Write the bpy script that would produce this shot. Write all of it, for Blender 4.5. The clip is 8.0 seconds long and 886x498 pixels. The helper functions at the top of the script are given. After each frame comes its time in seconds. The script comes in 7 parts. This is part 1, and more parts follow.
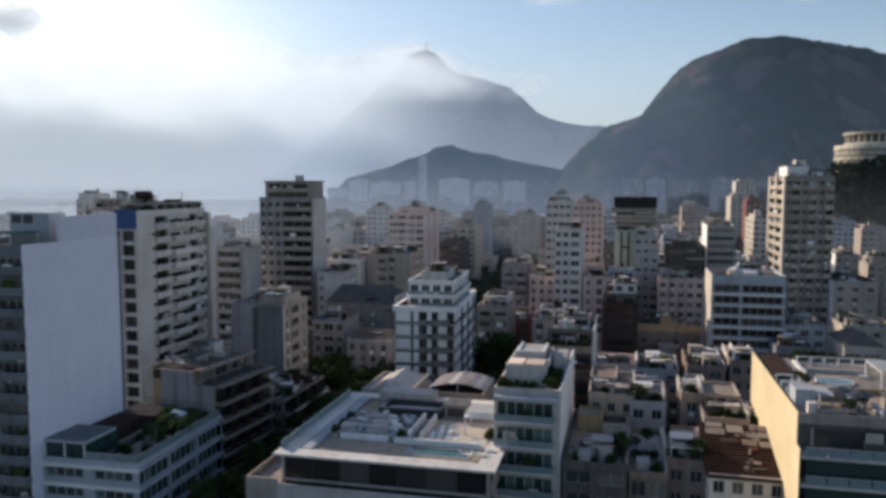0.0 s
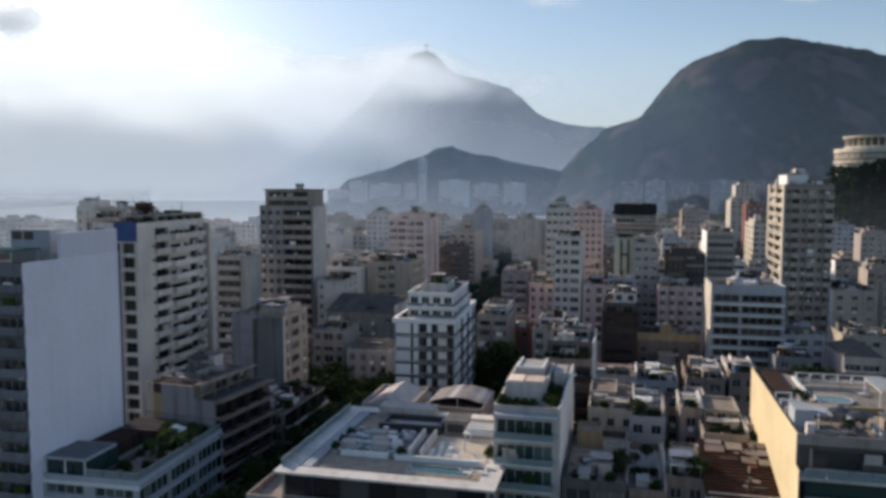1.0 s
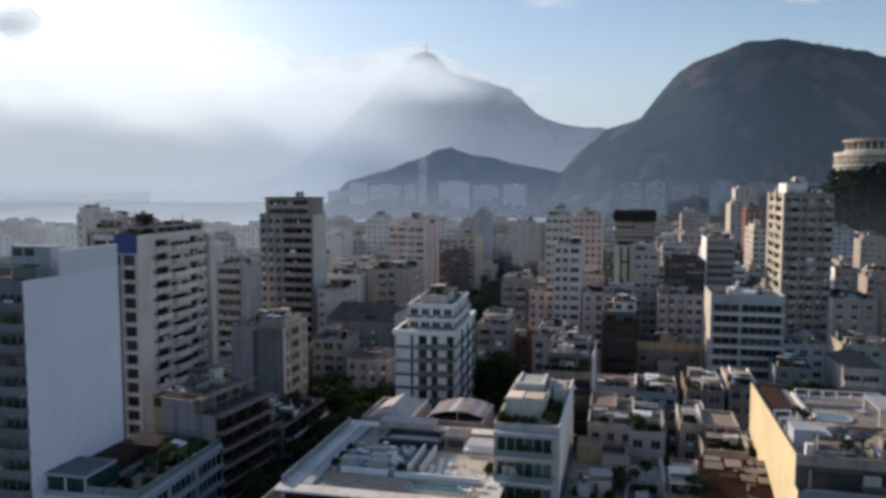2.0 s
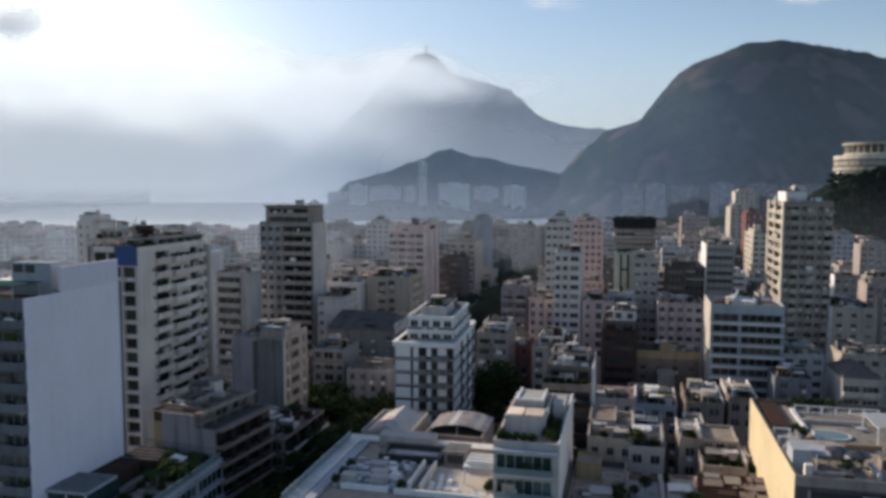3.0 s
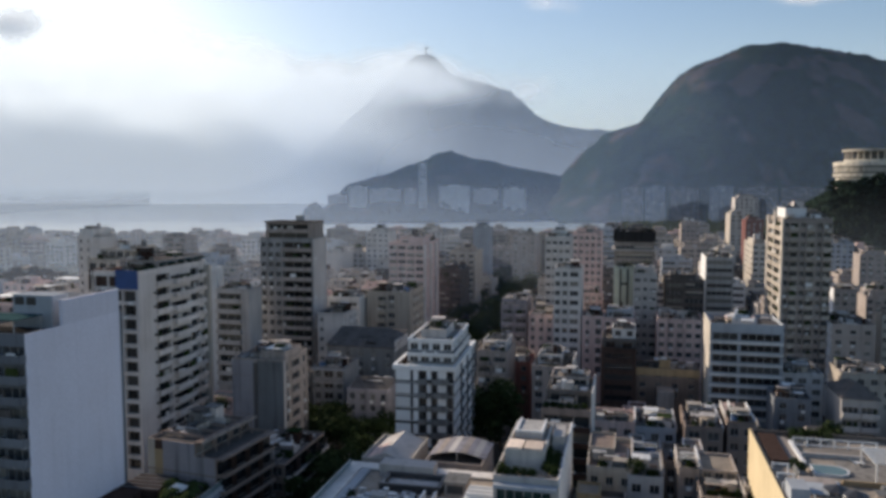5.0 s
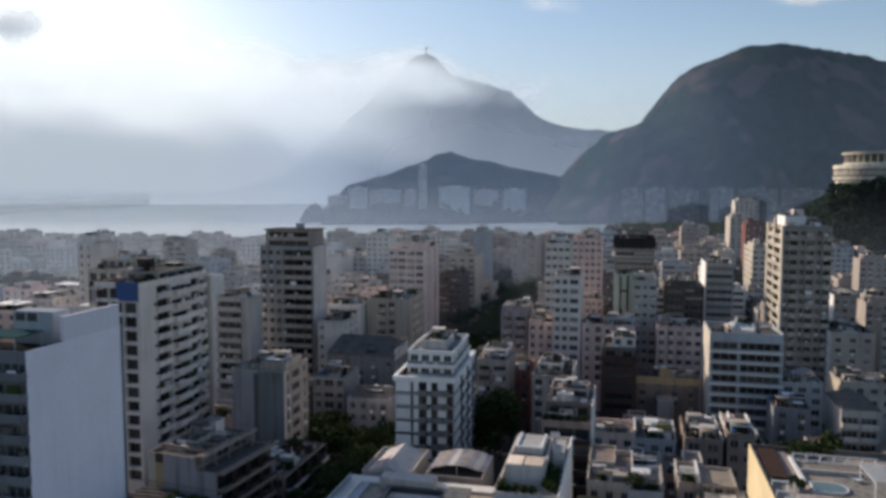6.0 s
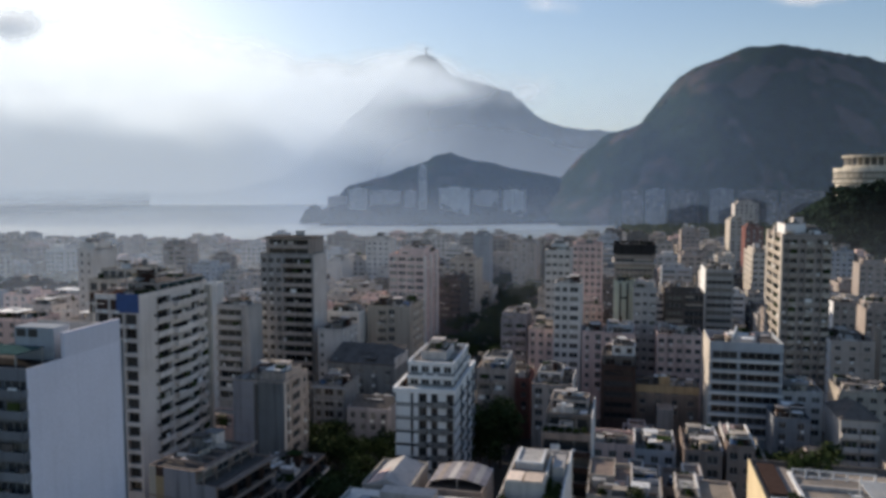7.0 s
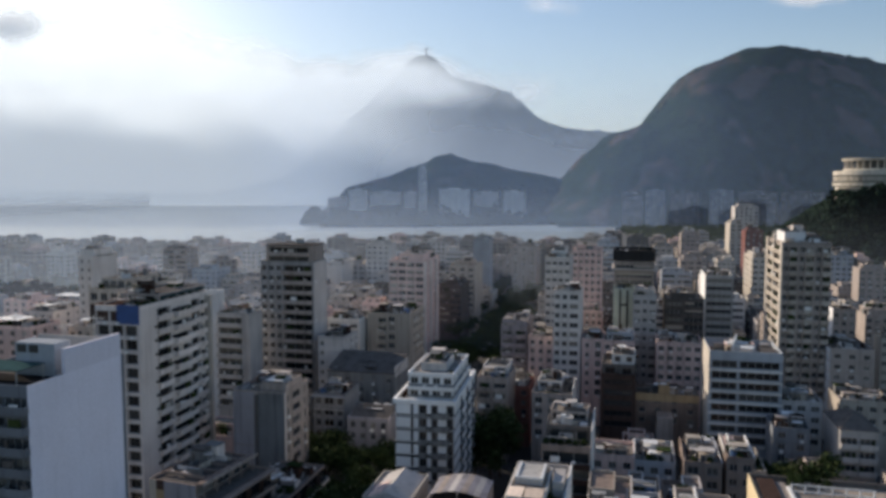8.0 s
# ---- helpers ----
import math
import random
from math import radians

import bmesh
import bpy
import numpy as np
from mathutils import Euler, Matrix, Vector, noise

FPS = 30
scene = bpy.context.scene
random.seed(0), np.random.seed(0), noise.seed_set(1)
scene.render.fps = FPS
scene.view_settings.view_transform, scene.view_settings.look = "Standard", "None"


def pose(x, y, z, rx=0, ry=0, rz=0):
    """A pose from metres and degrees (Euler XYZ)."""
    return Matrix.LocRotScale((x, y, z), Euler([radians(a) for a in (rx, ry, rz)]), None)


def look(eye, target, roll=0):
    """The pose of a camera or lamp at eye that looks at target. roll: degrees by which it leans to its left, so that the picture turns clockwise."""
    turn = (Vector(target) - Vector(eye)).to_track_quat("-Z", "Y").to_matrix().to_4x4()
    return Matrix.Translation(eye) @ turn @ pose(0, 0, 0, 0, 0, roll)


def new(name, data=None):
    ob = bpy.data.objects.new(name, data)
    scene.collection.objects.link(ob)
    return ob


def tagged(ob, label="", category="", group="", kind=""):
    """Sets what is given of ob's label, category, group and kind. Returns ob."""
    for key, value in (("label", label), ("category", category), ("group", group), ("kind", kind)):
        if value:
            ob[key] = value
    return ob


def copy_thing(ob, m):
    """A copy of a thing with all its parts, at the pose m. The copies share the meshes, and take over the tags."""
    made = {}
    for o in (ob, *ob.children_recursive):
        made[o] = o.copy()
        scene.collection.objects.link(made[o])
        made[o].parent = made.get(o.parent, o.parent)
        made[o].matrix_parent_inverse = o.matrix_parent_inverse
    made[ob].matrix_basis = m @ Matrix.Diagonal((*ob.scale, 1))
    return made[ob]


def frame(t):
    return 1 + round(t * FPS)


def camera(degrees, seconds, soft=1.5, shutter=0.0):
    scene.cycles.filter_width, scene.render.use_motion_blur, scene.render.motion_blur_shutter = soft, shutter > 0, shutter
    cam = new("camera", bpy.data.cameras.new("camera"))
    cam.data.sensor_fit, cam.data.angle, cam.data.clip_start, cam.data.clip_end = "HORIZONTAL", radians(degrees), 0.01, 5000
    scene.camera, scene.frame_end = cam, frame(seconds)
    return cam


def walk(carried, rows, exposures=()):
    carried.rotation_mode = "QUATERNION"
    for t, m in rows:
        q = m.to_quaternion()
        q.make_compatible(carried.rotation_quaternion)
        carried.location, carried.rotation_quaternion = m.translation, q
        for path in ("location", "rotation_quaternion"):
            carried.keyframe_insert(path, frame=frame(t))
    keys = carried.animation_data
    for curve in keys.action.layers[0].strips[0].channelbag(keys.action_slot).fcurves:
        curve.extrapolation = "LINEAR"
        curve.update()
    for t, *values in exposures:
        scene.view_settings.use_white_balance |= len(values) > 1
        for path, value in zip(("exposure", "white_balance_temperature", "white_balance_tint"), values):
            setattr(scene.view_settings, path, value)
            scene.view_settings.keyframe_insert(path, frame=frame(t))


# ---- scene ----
cam = camera(60.0, 8.0, soft=3.4)
PATH = [(0.0, -0.07, 56.72, 85.21), (3.0, 0.0, 64.06, 85.28), (4.5, 0.03, 67.75, 85.29), (6.0, 0.0, 71.50, 85.27), (8.0, 0.0, 76.38, 85.26)]
walk(cam, [(t, pose(x, 0.0, z, rx, 0, 0)) for t, x, z, rx in PATH], exposures=[(0.0, 0.06, 6650, 11.8), (8.0, 0.0, 6600, 11.4)])

# ---- daylight: late sun ahead on one side, thin cloud round the far mountain ----
SUN_AZ, SUN_EL = -46.0, 21.0
sky_world = bpy.data.worlds.new("sky")
scene.world = sky_world
sky_world.use_nodes = True
wn = sky_world.node_tree.nodes
sky = wn.new("ShaderNodeTexSky")
sky.sky_type, sky.sun_disc = "NISHITA", False
sky.sun_elevation, sky.sun_rotation = radians(SUN_EL), radians(SUN_AZ)
sky.air_density, sky.dust_density, sky.ozone_density = 1.0, 1.0, 2.0
sky_world.node_tree.links.new(sky.outputs[0], wn["Background"].inputs[0])
wn["Background"].inputs[1].default_value = 0.136
sun_lamp = new("sun", bpy.data.lights.new("sun", "SUN"))
sun_lamp.data.energy, sun_lamp.data.angle, sun_lamp.data.color = 5.0, radians(0.6), (1.0, 0.855, 0.68)
sun_way = Vector((math.sin(radians(SUN_AZ)) * math.cos(radians(SUN_EL)), math.cos(radians(SUN_AZ)) * math.cos(radians(SUN_EL)), math.sin(radians(SUN_EL))))
sun_lamp.matrix_world = look(sun_way * 300 + Vector((0, 200, 0)), (0, 200, 0))


# ---- materials ----
def nodes_of(name):
    m = bpy.data.materials.new(name)
    m.use_nodes = True
    t = m.node_tree
    return m, t.nodes, t.links, t.nodes["Principled BSDF"]


def mixer(N, K, kind, fac, a, b):
    n = N.new("ShaderNodeMix")
    n.data_type, n.blend_type = "RGBA", kind
    for socket, v in ((n.inputs["Factor"], fac), (n.inputs[6], a), (n.inputs[7], b)):
        if isinstance(v, (int, float)):
            socket.default_value = v
        elif isinstance(v, tuple):
            socket.default_value = (*v, 1) if len(v) == 3 else v
        else:
            K.new(v, socket)
    return n.outputs[2]


def ramp(N, K, src, lo, hi, a=0.0, b=1.0):
    n = N.new("ShaderNodeMapRange")
    n.inputs[1].default_value, n.inputs[2].default_value, n.inputs[3].default_value, n.inputs[4].default_value = lo, hi, a, b
    K.new(src, n.inputs[0])
    return n.outputs[0]


def cloudy(N, K, src, scale, detail=4.0, stretch=(1, 1, 1)):
    mp = N.new("ShaderNodeMapping")
    mp.inputs["Scale"].default_value = stretch
    K.new(src, mp.inputs[0])
    n = N.new("ShaderNodeTexNoise")
    n.inputs["Scale"].default_value, n.inputs["Detail"].default_value = scale, detail
    K.new(mp.outputs[0], n.inputs[0])
    return n.outputs[0]


def plaster(name, rgb, rough=0.85, dirt=0.45, vary=0.12, island=False, mottle=0.6):
    """Painted render: rain streaks, patches of dirt, fine grain."""
    m, N, K, P = nodes_of(name)
    pos = N.new("ShaderNodeNewGeometry")
    place = pos.outputs["Position"]
    streak = ramp(N, K, cloudy(N, K, place, 0.9, 5.0, (1.0, 1.0, 0.07)), 0.48, 0.78)
    patch = ramp(N, K, cloudy(N, K, place, 0.16, 3.0), 0.4, 0.75)
    grain = ramp(N, K, cloudy(N, K, place, 3.5, 4.0), 0.3, 0.7, 0.92, 1.06)
    who = pos.outputs["Random Per Island"] if island else N.new("ShaderNodeObjectInfo").outputs["Random"]
    tone = ramp(N, K, who, 0, 1, 1 - vary, 1 + vary)
    c = mixer(N, K, "MIX", streak, rgb, tuple(v * (1 - dirt) for v in rgb))
    c = mixer(N, K, "MULTIPLY", ramp(N, K, patch, 0, 1, 0, mottle), c, (0.72, 0.70, 0.68))
    for k in (grain, tone):
        n = N.new("ShaderNodeVectorMath")
        n.operation = "SCALE"
        K.new(c, n.inputs[0])
        K.new(k, n.inputs["Scale"])
        c = n.outputs[0]
    K.new(c, P.inputs["Base Color"])
    P.inputs["Roughness"].default_value, P.inputs["Specular IOR Level"].default_value = rough, 0.0
    b = N.new("ShaderNodeBump")
    b.inputs["Strength"].default_value, b.inputs["Distance"].default_value = 0.25, 0.03
    K.new(cloudy(N, K, place, 6.0, 3.0), b.inputs["Height"])
    K.new(b.outputs[0], P.inputs["Normal"])
    return m


def pane_glass(name, island=False, curtain=(0.30, 0.28, 0.25), dark=(0.040, 0.046, 0.053)):
    """Window glass before a dark room, some with curtains or blinds drawn."""
    m, N, K, P = nodes_of(name)
    who = N.new("ShaderNodeNewGeometry").outputs["Random Per Island"] if island else N.new("ShaderNodeObjectInfo").outputs["Random"]
    K.new(mixer(N, K, "MIX", ramp(N, K, who, 0.55, 1.0, 0.0, 0.7), dark, curtain), P.inputs["Base Color"])
    P.inputs["Roughness"].default_value = 0.2
    P.inputs["Specular IOR Level"].default_value = 0.5
    return m


def plain(name, rgb, rough=0.6, metal=0.0, grain=8.0):
    m, N, K, P = nodes_of(name)
    pos = N.new("ShaderNodeNewGeometry").outputs["Position"]
    f = ramp(N, K, cloudy(N, K, pos, grain, 4.0), 0.3, 0.7)
    f2 = ramp(N, K, cloudy(N, K, pos, grain * 0.12, 3.0), 0.35, 0.7)
    c = mixer(N, K, "MIX", f, tuple(v * 0.88 for v in rgb), tuple(min(1, v * 1.08) for v in rgb))
    c = mixer(N, K, "MULTIPLY", ramp(N, K, f2, 0, 1, 0, 0.55), c, (0.7, 0.68, 0.66))
    K.new(c, P.inputs["Base Color"])
    P.inputs["Roughness"].default_value, P.inputs["Metallic"].default_value = rough, metal
    return m


def leafy(name, a, b, rough=0.7, scale=0.35):
    m, N, K, P = nodes_of(name)
    g = N.new("ShaderNodeNewGeometry")
    f = ramp(N, K, g.outputs["Random Per Island"], 0, 1)
    c = mixer(N, K, "MIX", f, a, b)
    c = mixer(N, K, "MULTIPLY", ramp(N, K, cloudy(N, K, g.outputs["Position"], scale, 4.0), 0.35, 0.7, 0, 0.7), c, (0.5, 0.52, 0.5))
    K.new(c, P.inputs["Base Color"])
    P.inputs["Roughness"].default_value, P.inputs["Specular IOR Level"].default_value = rough, 0.01
    return m


def hillside(name, green, rock, scale=0.012):
    """Forest on rock: tree-crown mottling, bare streaks running down."""
    m, N, K, P = nodes_of(name)
    place = N.new("ShaderNodeNewGeometry").outputs["Position"]
    crowns = ramp(N, K, cloudy(N, K, place, scale * 6, 6.0), 0.35, 0.65)
    c = mixer(N, K, "MIX", crowns, tuple(v * 0.45 for v in green), green)
    bare = ramp(N, K, cloudy(N, K, place, scale, 4.0, (1, 1, 0.35)), 0.55, 0.64, 0, 0.8)
    c = mixer(N, K, "MIX", bare, c, rock)
    K.new(c, P.inputs["Base Color"])
    P.inputs["Roughness"].default_value, P.inputs["Specular IOR Level"].default_value = 0.95, 0.0
    b = N.new("ShaderNodeBump")
    b.inputs["Strength"].default_value, b.inputs["Distance"].default_value = 0.8, 8.0
    K.new(cloudy(N, K, place, scale * 5, 6.0), b.inputs["Height"])
    K.new(b.outputs[0], P.inputs["Normal"])
    return m


WHITE = plaster("white_paint", (0.65, 0.625, 0.60), dirt=0.25)
PALE = plaster("pale_grey_paint", (0.50, 0.475, 0.46), dirt=0.3)
GREY = plaster("grey_render", (0.37, 0.325, 0.30))
MIDGREY = plaster("mid_grey_render", (0.50, 0.485, 0.465))
DARKGREY = plaster("dark_grey_render", (0.13, 0.12, 0.115))
BEIGE = plaster("beige_paint", (0.44, 0.395, 0.345))
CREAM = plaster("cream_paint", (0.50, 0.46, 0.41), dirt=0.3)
WARM = plaster("warm_grey_paint", (0.66, 0.605, 0.575), dirt=0.25)
# white with the blue cast of open shade put into the colour
SHADEWHITE = plaster("shade_tinted_white_paint", (0.70, 0.71, 0.72), dirt=0.12)
YELLOW = plaster("yellow_paint", (0.66, 0.55, 0.365), dirt=0.1)
LAVENDER = plaster("lavender_white_paint", (0.74, 0.73, 0.82), dirt=0.08, mottle=0.15)
OCHRE = plaster("ochre_paint", (0.42, 0.32, 0.20), dirt=0.3)
PINK = plaster("pink_paint", (0.70, 0.54, 0.50))
LAVENDER_GREY = plaster("lavender_grey_render", (0.33, 0.315, 0.34), dirt=0.5)
SLATE = plaster("slate_grey_render", (0.20, 0.205, 0.21), dirt=0.5)
TAUPE = plaster("taupe_render", (0.26, 0.21, 0.185), dirt=0.4)
BROWN = plaster("brown_brick", (0.075, 0.05, 0.043))
RED = plaster("red_paint", (0.18, 0.088, 0.08))
TOWERGREY = plaster("tower_grey_render", (0.31, 0.305, 0.305), dirt=0.4)
# BLUEGREY at about half value: shade put into the paint colour
SHADEBLUE = plaster("shaded_blue_grey_paint", (0.185, 0.20, 0.225), dirt=0.4)
FADEDRED = plaster("faded_red_paint", (0.36, 0.18, 0.15), dirt=0.4)
DULLBEIGE = plaster("dull_beige_render", (0.33, 0.29, 0.265), dirt=0.4)
BRICKRED = plaster("weathered_red_tiles", (0.16, 0.07, 0.055), dirt=0.5)
BLIND = plain("drawn_blinds", (0.42, 0.39, 0.35), 0.8, grain=3.0)
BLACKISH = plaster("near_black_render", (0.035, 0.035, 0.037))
BLUEGREY = plaster("blue_grey_paint", (0.38, 0.41, 0.45), dirt=0.2)
GREENISH = plaster("pale_green_paint", (0.60, 0.62, 0.50), dirt=0.25)
CONCRETE = plaster("roof_concrete", (0.27, 0.255, 0.24), dirt=0.6)
PAVING = plaster("terrace_tiles", (0.34, 0.295, 0.25), dirt=0.35)
TERRACOTTA = plaster("terracotta_tiles", (0.062, 0.038, 0.032), dirt=0.5)
GLASS = pane_glass("window_glass")
GLASS_FAR = pane_glass("far_window_glass", island=True)
DARKGLASS = pane_glass("dark_window_glass", curtain=(0.10, 0.10, 0.10), dark=(0.012, 0.014, 0.017))
GREENGLASS = pane_glass("green_window_glass", curtain=(0.16, 0.24, 0.23), dark=(0.02, 0.05, 0.05))
RAILGLASS = plain("tinted_rail_glass", (0.20, 0.27, 0.29), 0.12, grain=1.0)
ALU = plain("aluminium", (0.55, 0.56, 0.57), 0.4, 0.6)
DARKALU = plain("dark_aluminium", (0.06, 0.06, 0.065), 0.4, 0.3)
WHITEMETAL = plain("white_painted_metal", (0.78, 0.78, 0.77), 0.45)
TANK_BLUE = plain("blue_tank", (0.07, 0.16, 0.34), 0.5)
TANK_GREY = plain("fibre_cement", (0.38, 0.38, 0.38), 0.85)
PALEPOOL = plain("pale_pool_water", (0.11, 0.17, 0.16), 0.12, grain=1.0)
POOL = plain("pool_water", (0.018, 0.085, 0.083), 0.08, grain=1.0)
LATTICE = plain("pale_wood_slats", (0.55, 0.50, 0.44), 0.7)
TEAL = plaster("dark_teal_sheet", (0.05, 0.095, 0.10), dirt=0.4)
TARP = plain("blue_tarpaulin", (0.03, 0.08, 0.24), 0.6, grain=3.0)
BARK = plain("bark", (0.10, 0.075, 0.055), 0.9)
ASPHALT = plain("asphalt", (0.045, 0.045, 0.048), 0.9, grain=2.0)
KERBSTONE = plain("pavement_stone", (0.24, 0.23, 0.22), 0.85, grain=2.0)
LEAVES = leafy("street_tree_leaves", (0.022, 0.036, 0.016), (0.055, 0.075, 0.03))
LEAVES_PALM = leafy("terrace_leaves", (0.022, 0.040, 0.016), (0.055, 0.075, 0.028), rough=0.95)
# knoll leaves darkened in colour to put the near side in shade; slope matched
KNOLL = leafy("shaded_knoll_leaves", (0.004, 0.008, 0.006), (0.022, 0.040, 0.027), scale=0.05)
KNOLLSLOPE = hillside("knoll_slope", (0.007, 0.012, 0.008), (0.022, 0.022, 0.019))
WOODLAND = leafy("woodland_leaves", (0.014, 0.026, 0.011), (0.034, 0.046, 0.018), scale=0.05)
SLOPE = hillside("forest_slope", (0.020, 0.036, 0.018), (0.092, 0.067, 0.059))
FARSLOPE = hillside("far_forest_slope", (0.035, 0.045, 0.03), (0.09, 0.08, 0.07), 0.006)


# ---- building kit ----
class Shell:
    """Quads gathered into one mesh."""

    def __init__(self):
        self.v, self.f, self.m = [], [], []

    def quad(self, a, b, c, d, m=0):
        n = len(self.v)
        self.v += [tuple(a), tuple(b), tuple(c), tuple(d)]
        self.f.append((n, n + 1, n + 2, n + 3))
        self.m.append(m)

    def box(self, x0, y0, z0, x1, y1, z1, m=0):
        n = len(self.v)
        self.v += [(x, y, z) for z in (z0, z1) for x, y in ((x0, y0), (x1, y0), (x1, y1), (x0, y1))]
        for q in ((0, 3, 2, 1), (4, 5, 6, 7), (0, 1, 5, 4), (1, 2, 6, 5), (2, 3, 7, 6), (3, 0, 4, 7)):
            self.f.append(tuple(n + i for i in q))
            self.m.append(m)
        return self

    def tube(self, x, y, z0, z1, r0, r1, n=10, m=0):
        k = len(self.v)
        for z, r in ((z0, r0), (z1, r1)):
            self.v += [(x + r * math.cos(6.2832 * i / n), y + r * math.sin(6.2832 * i / n), z) for i in range(n)]
        for i in range(n):
            j = (i + 1) % n
            self.f.append((k + i, k + j, k + n + j, k + n + i))
            self.m.append(m)
        self.f += [tuple(k + n + i for i in range(n)), tuple(k + n - 1 - i for i in range(n))]
        self.m += [m, m]
        return self

    def weld(self):
        """Joins corners that lie on one place."""
        seen, where, v = {}, [], []
        for p in self.v:
            k = tuple(round(c, 3) for c in p)
            if k not in seen:
                seen[k] = len(v)
                v.append(p)
            where.append(seen[k])
        self.v, self.f = v, [tuple(where[i] for i in f) for f in self.f]
        return self

    def ring(self, x0, y0, x1, y1, profile, m=0):
        """A closed rim round a rectangle; the profile is (outwards, z) pairs."""
        n, k = len(self.v), len(profile)
        for cx, cy, sx, sy in ((x0, y0, -1, -1), (x1, y0, 1, -1), (x1, y1, 1, 1), (x0, y1, -1, 1)):
            self.v += [(cx + sx * o, cy + sy * o, z) for o, z in profile]
        for c in range(4):
            a, b = n + c * k, n + (c + 1) % 4 * k
            for i in range(k):
                j = (i + 1) % k
                self.f.append((a + i, b + i, b + j, a + j))
                self.m.append(m)
        return self

    def mesh(self, name, *mats):
        me = bpy.data.meshes.new(name)
        me.from_pydata(self.v, [], self.f)
        for mt in mats:
            me.materials.append(mt)
        me.polygons.foreach_set("material_index", self.m)
        me.update()
        return me


def part(name, data, mats, parent, label="", at=None):
    me = data.mesh(name, *mats) if isinstance(data, Shell) else data
    ob = new(name, me)
    ob.parent = parent
    if at is not None:
        ob.matrix_basis = at
    if label:
        ob["label"] = label
    return ob


STORE = {}


def window_mesh(w, h, rim, glass, split):
    key = ("window", round(w, 2), round(h, 2), rim.name, glass.name, split)
    if key not in STORE:
        s, e = Shell(), 0.07
        cuts = [0.0, e]
        for i in range(1, split):
            cuts += [w * i / split - 0.035, w * i / split + 0.035]
        cuts += [w - e, w]
        rows = (0.0, e, h - e, h)
        for i in range(len(cuts) - 1):
            a, b = cuts[i], cuts[i + 1]
            for j in range(3):
                c, d = rows[j], rows[j + 1]
                if j == 1 and i % 2:
                    s.quad((a, 0, c), (b, 0, c), (b, 0, d), (a, 0, d), 1)
                    for p, q in (((a, c), (b, c)), ((b, c), (b, d)), ((b, d), (a, d)), ((a, d), (a, c))):
                        s.quad((p[0], -0.07, p[1]), (q[0], -0.07, q[1]), (q[0], 0, q[1]), (p[0], 0, p[1]), 0)
                else:
                    s.quad((a, -0.07, c), (b, -0.07, c), (b, -0.07, d), (a, -0.07, d), 0)
        s.weld()
        STORE[key] = s.mesh("window", rim, glass)
    return STORE[key]


def sash_mesh(w, h, rim, split):
    """The frame of a window alone, to carry its panes."""
    key = ("sash", round(w, 2), round(h, 2), rim.name, split)
    if key not in STORE:
        e, cuts = 0.07, [0.0]
        for i in range(1, split):
            cuts.append(w * i / split)
        cuts.append(w)
        s = Shell()
        for i in range(split):
            a, b = cuts[i], cuts[i + 1]
            o, n = ((a, 0), (b, 0), (b, h), (a, h)), ((a + e, e), (b - e, e), (b - e, h - e), (a + e, h - e))
            for k in range(4):
                j = (k + 1) % 4
                s.quad((o[k][0], -0.07, o[k][1]), (o[j][0], -0.07, o[j][1]), (n[j][0], -0.07, n[j][1]), (n[k][0], -0.07, n[k][1]))
                s.quad((n[k][0], -0.07, n[k][1]), (n[j][0], -0.07, n[j][1]), (n[j][0], 0.03, n[j][1]), (n[k][0], 0.03, n[k][1]))
        STORE[key] = s.weld().mesh("window", rim)
    return STORE[key]


def pane_mesh(w, h, glass):
    key = ("pane", round(w, 2), round(h, 2), glass.name)
    if key not in STORE:
        STORE[key] = Shell().box(0, -0.012, 0, w, 0.012, h).mesh("pane", glass)
    return STORE[key]


def fine_window(root, m, w, h, rim, glass, split):
    ob = part("window", sash_mesh(w, h, rim, split), (), root, at=m)
    for i in range(split):
        part("pane", pane_mesh(w / split - 0.14, h - 0.14, glass), (), ob, at=pose(w * i / split + 0.07, 0.0, 0.07))
    return ob


def fine_balcony(root, m, w, reach, mat, glazed):
    key = ("slab", round(w, 2), reach, mat.name)
    if key not in STORE:
        STORE[key] = Shell().box(0, -reach, -0.16, w, 0, 0.02).mesh("balcony", mat)
        s, o, e = Shell(), 0.05 if glazed else 0.12, 1.0
        outer, inner = ((0, 0), (0, -reach), (w, -reach), (w, 0)), ((o, 0), (o, -reach + o), (w - o, -reach + o), (w - o, 0))
        for i in range(3):
            (ax, ay), (bx, by), (cx, cy), (dx, dy) = outer[i], outer[i + 1], inner[i], inner[i + 1]
            s.quad((ax, ay, 0.03), (bx, by, 0.03), (bx, by, e), (ax, ay, e))
            s.quad((cx, cy, 0.03), (cx, cy, e), (dx, dy, e), (dx, dy, 0.03))
            s.quad((ax, ay, e), (bx, by, e), (dx, dy, e), (cx, cy, e), 1)
        STORE[key + ("rail",)] = s.weld().mesh("parapet_rail", RAILGLASS if glazed else mat, ALU)
    ob = part("balcony", STORE[key], (), root, at=m)
    part("parapet_rail", STORE[key + ("rail",)], (), ob)


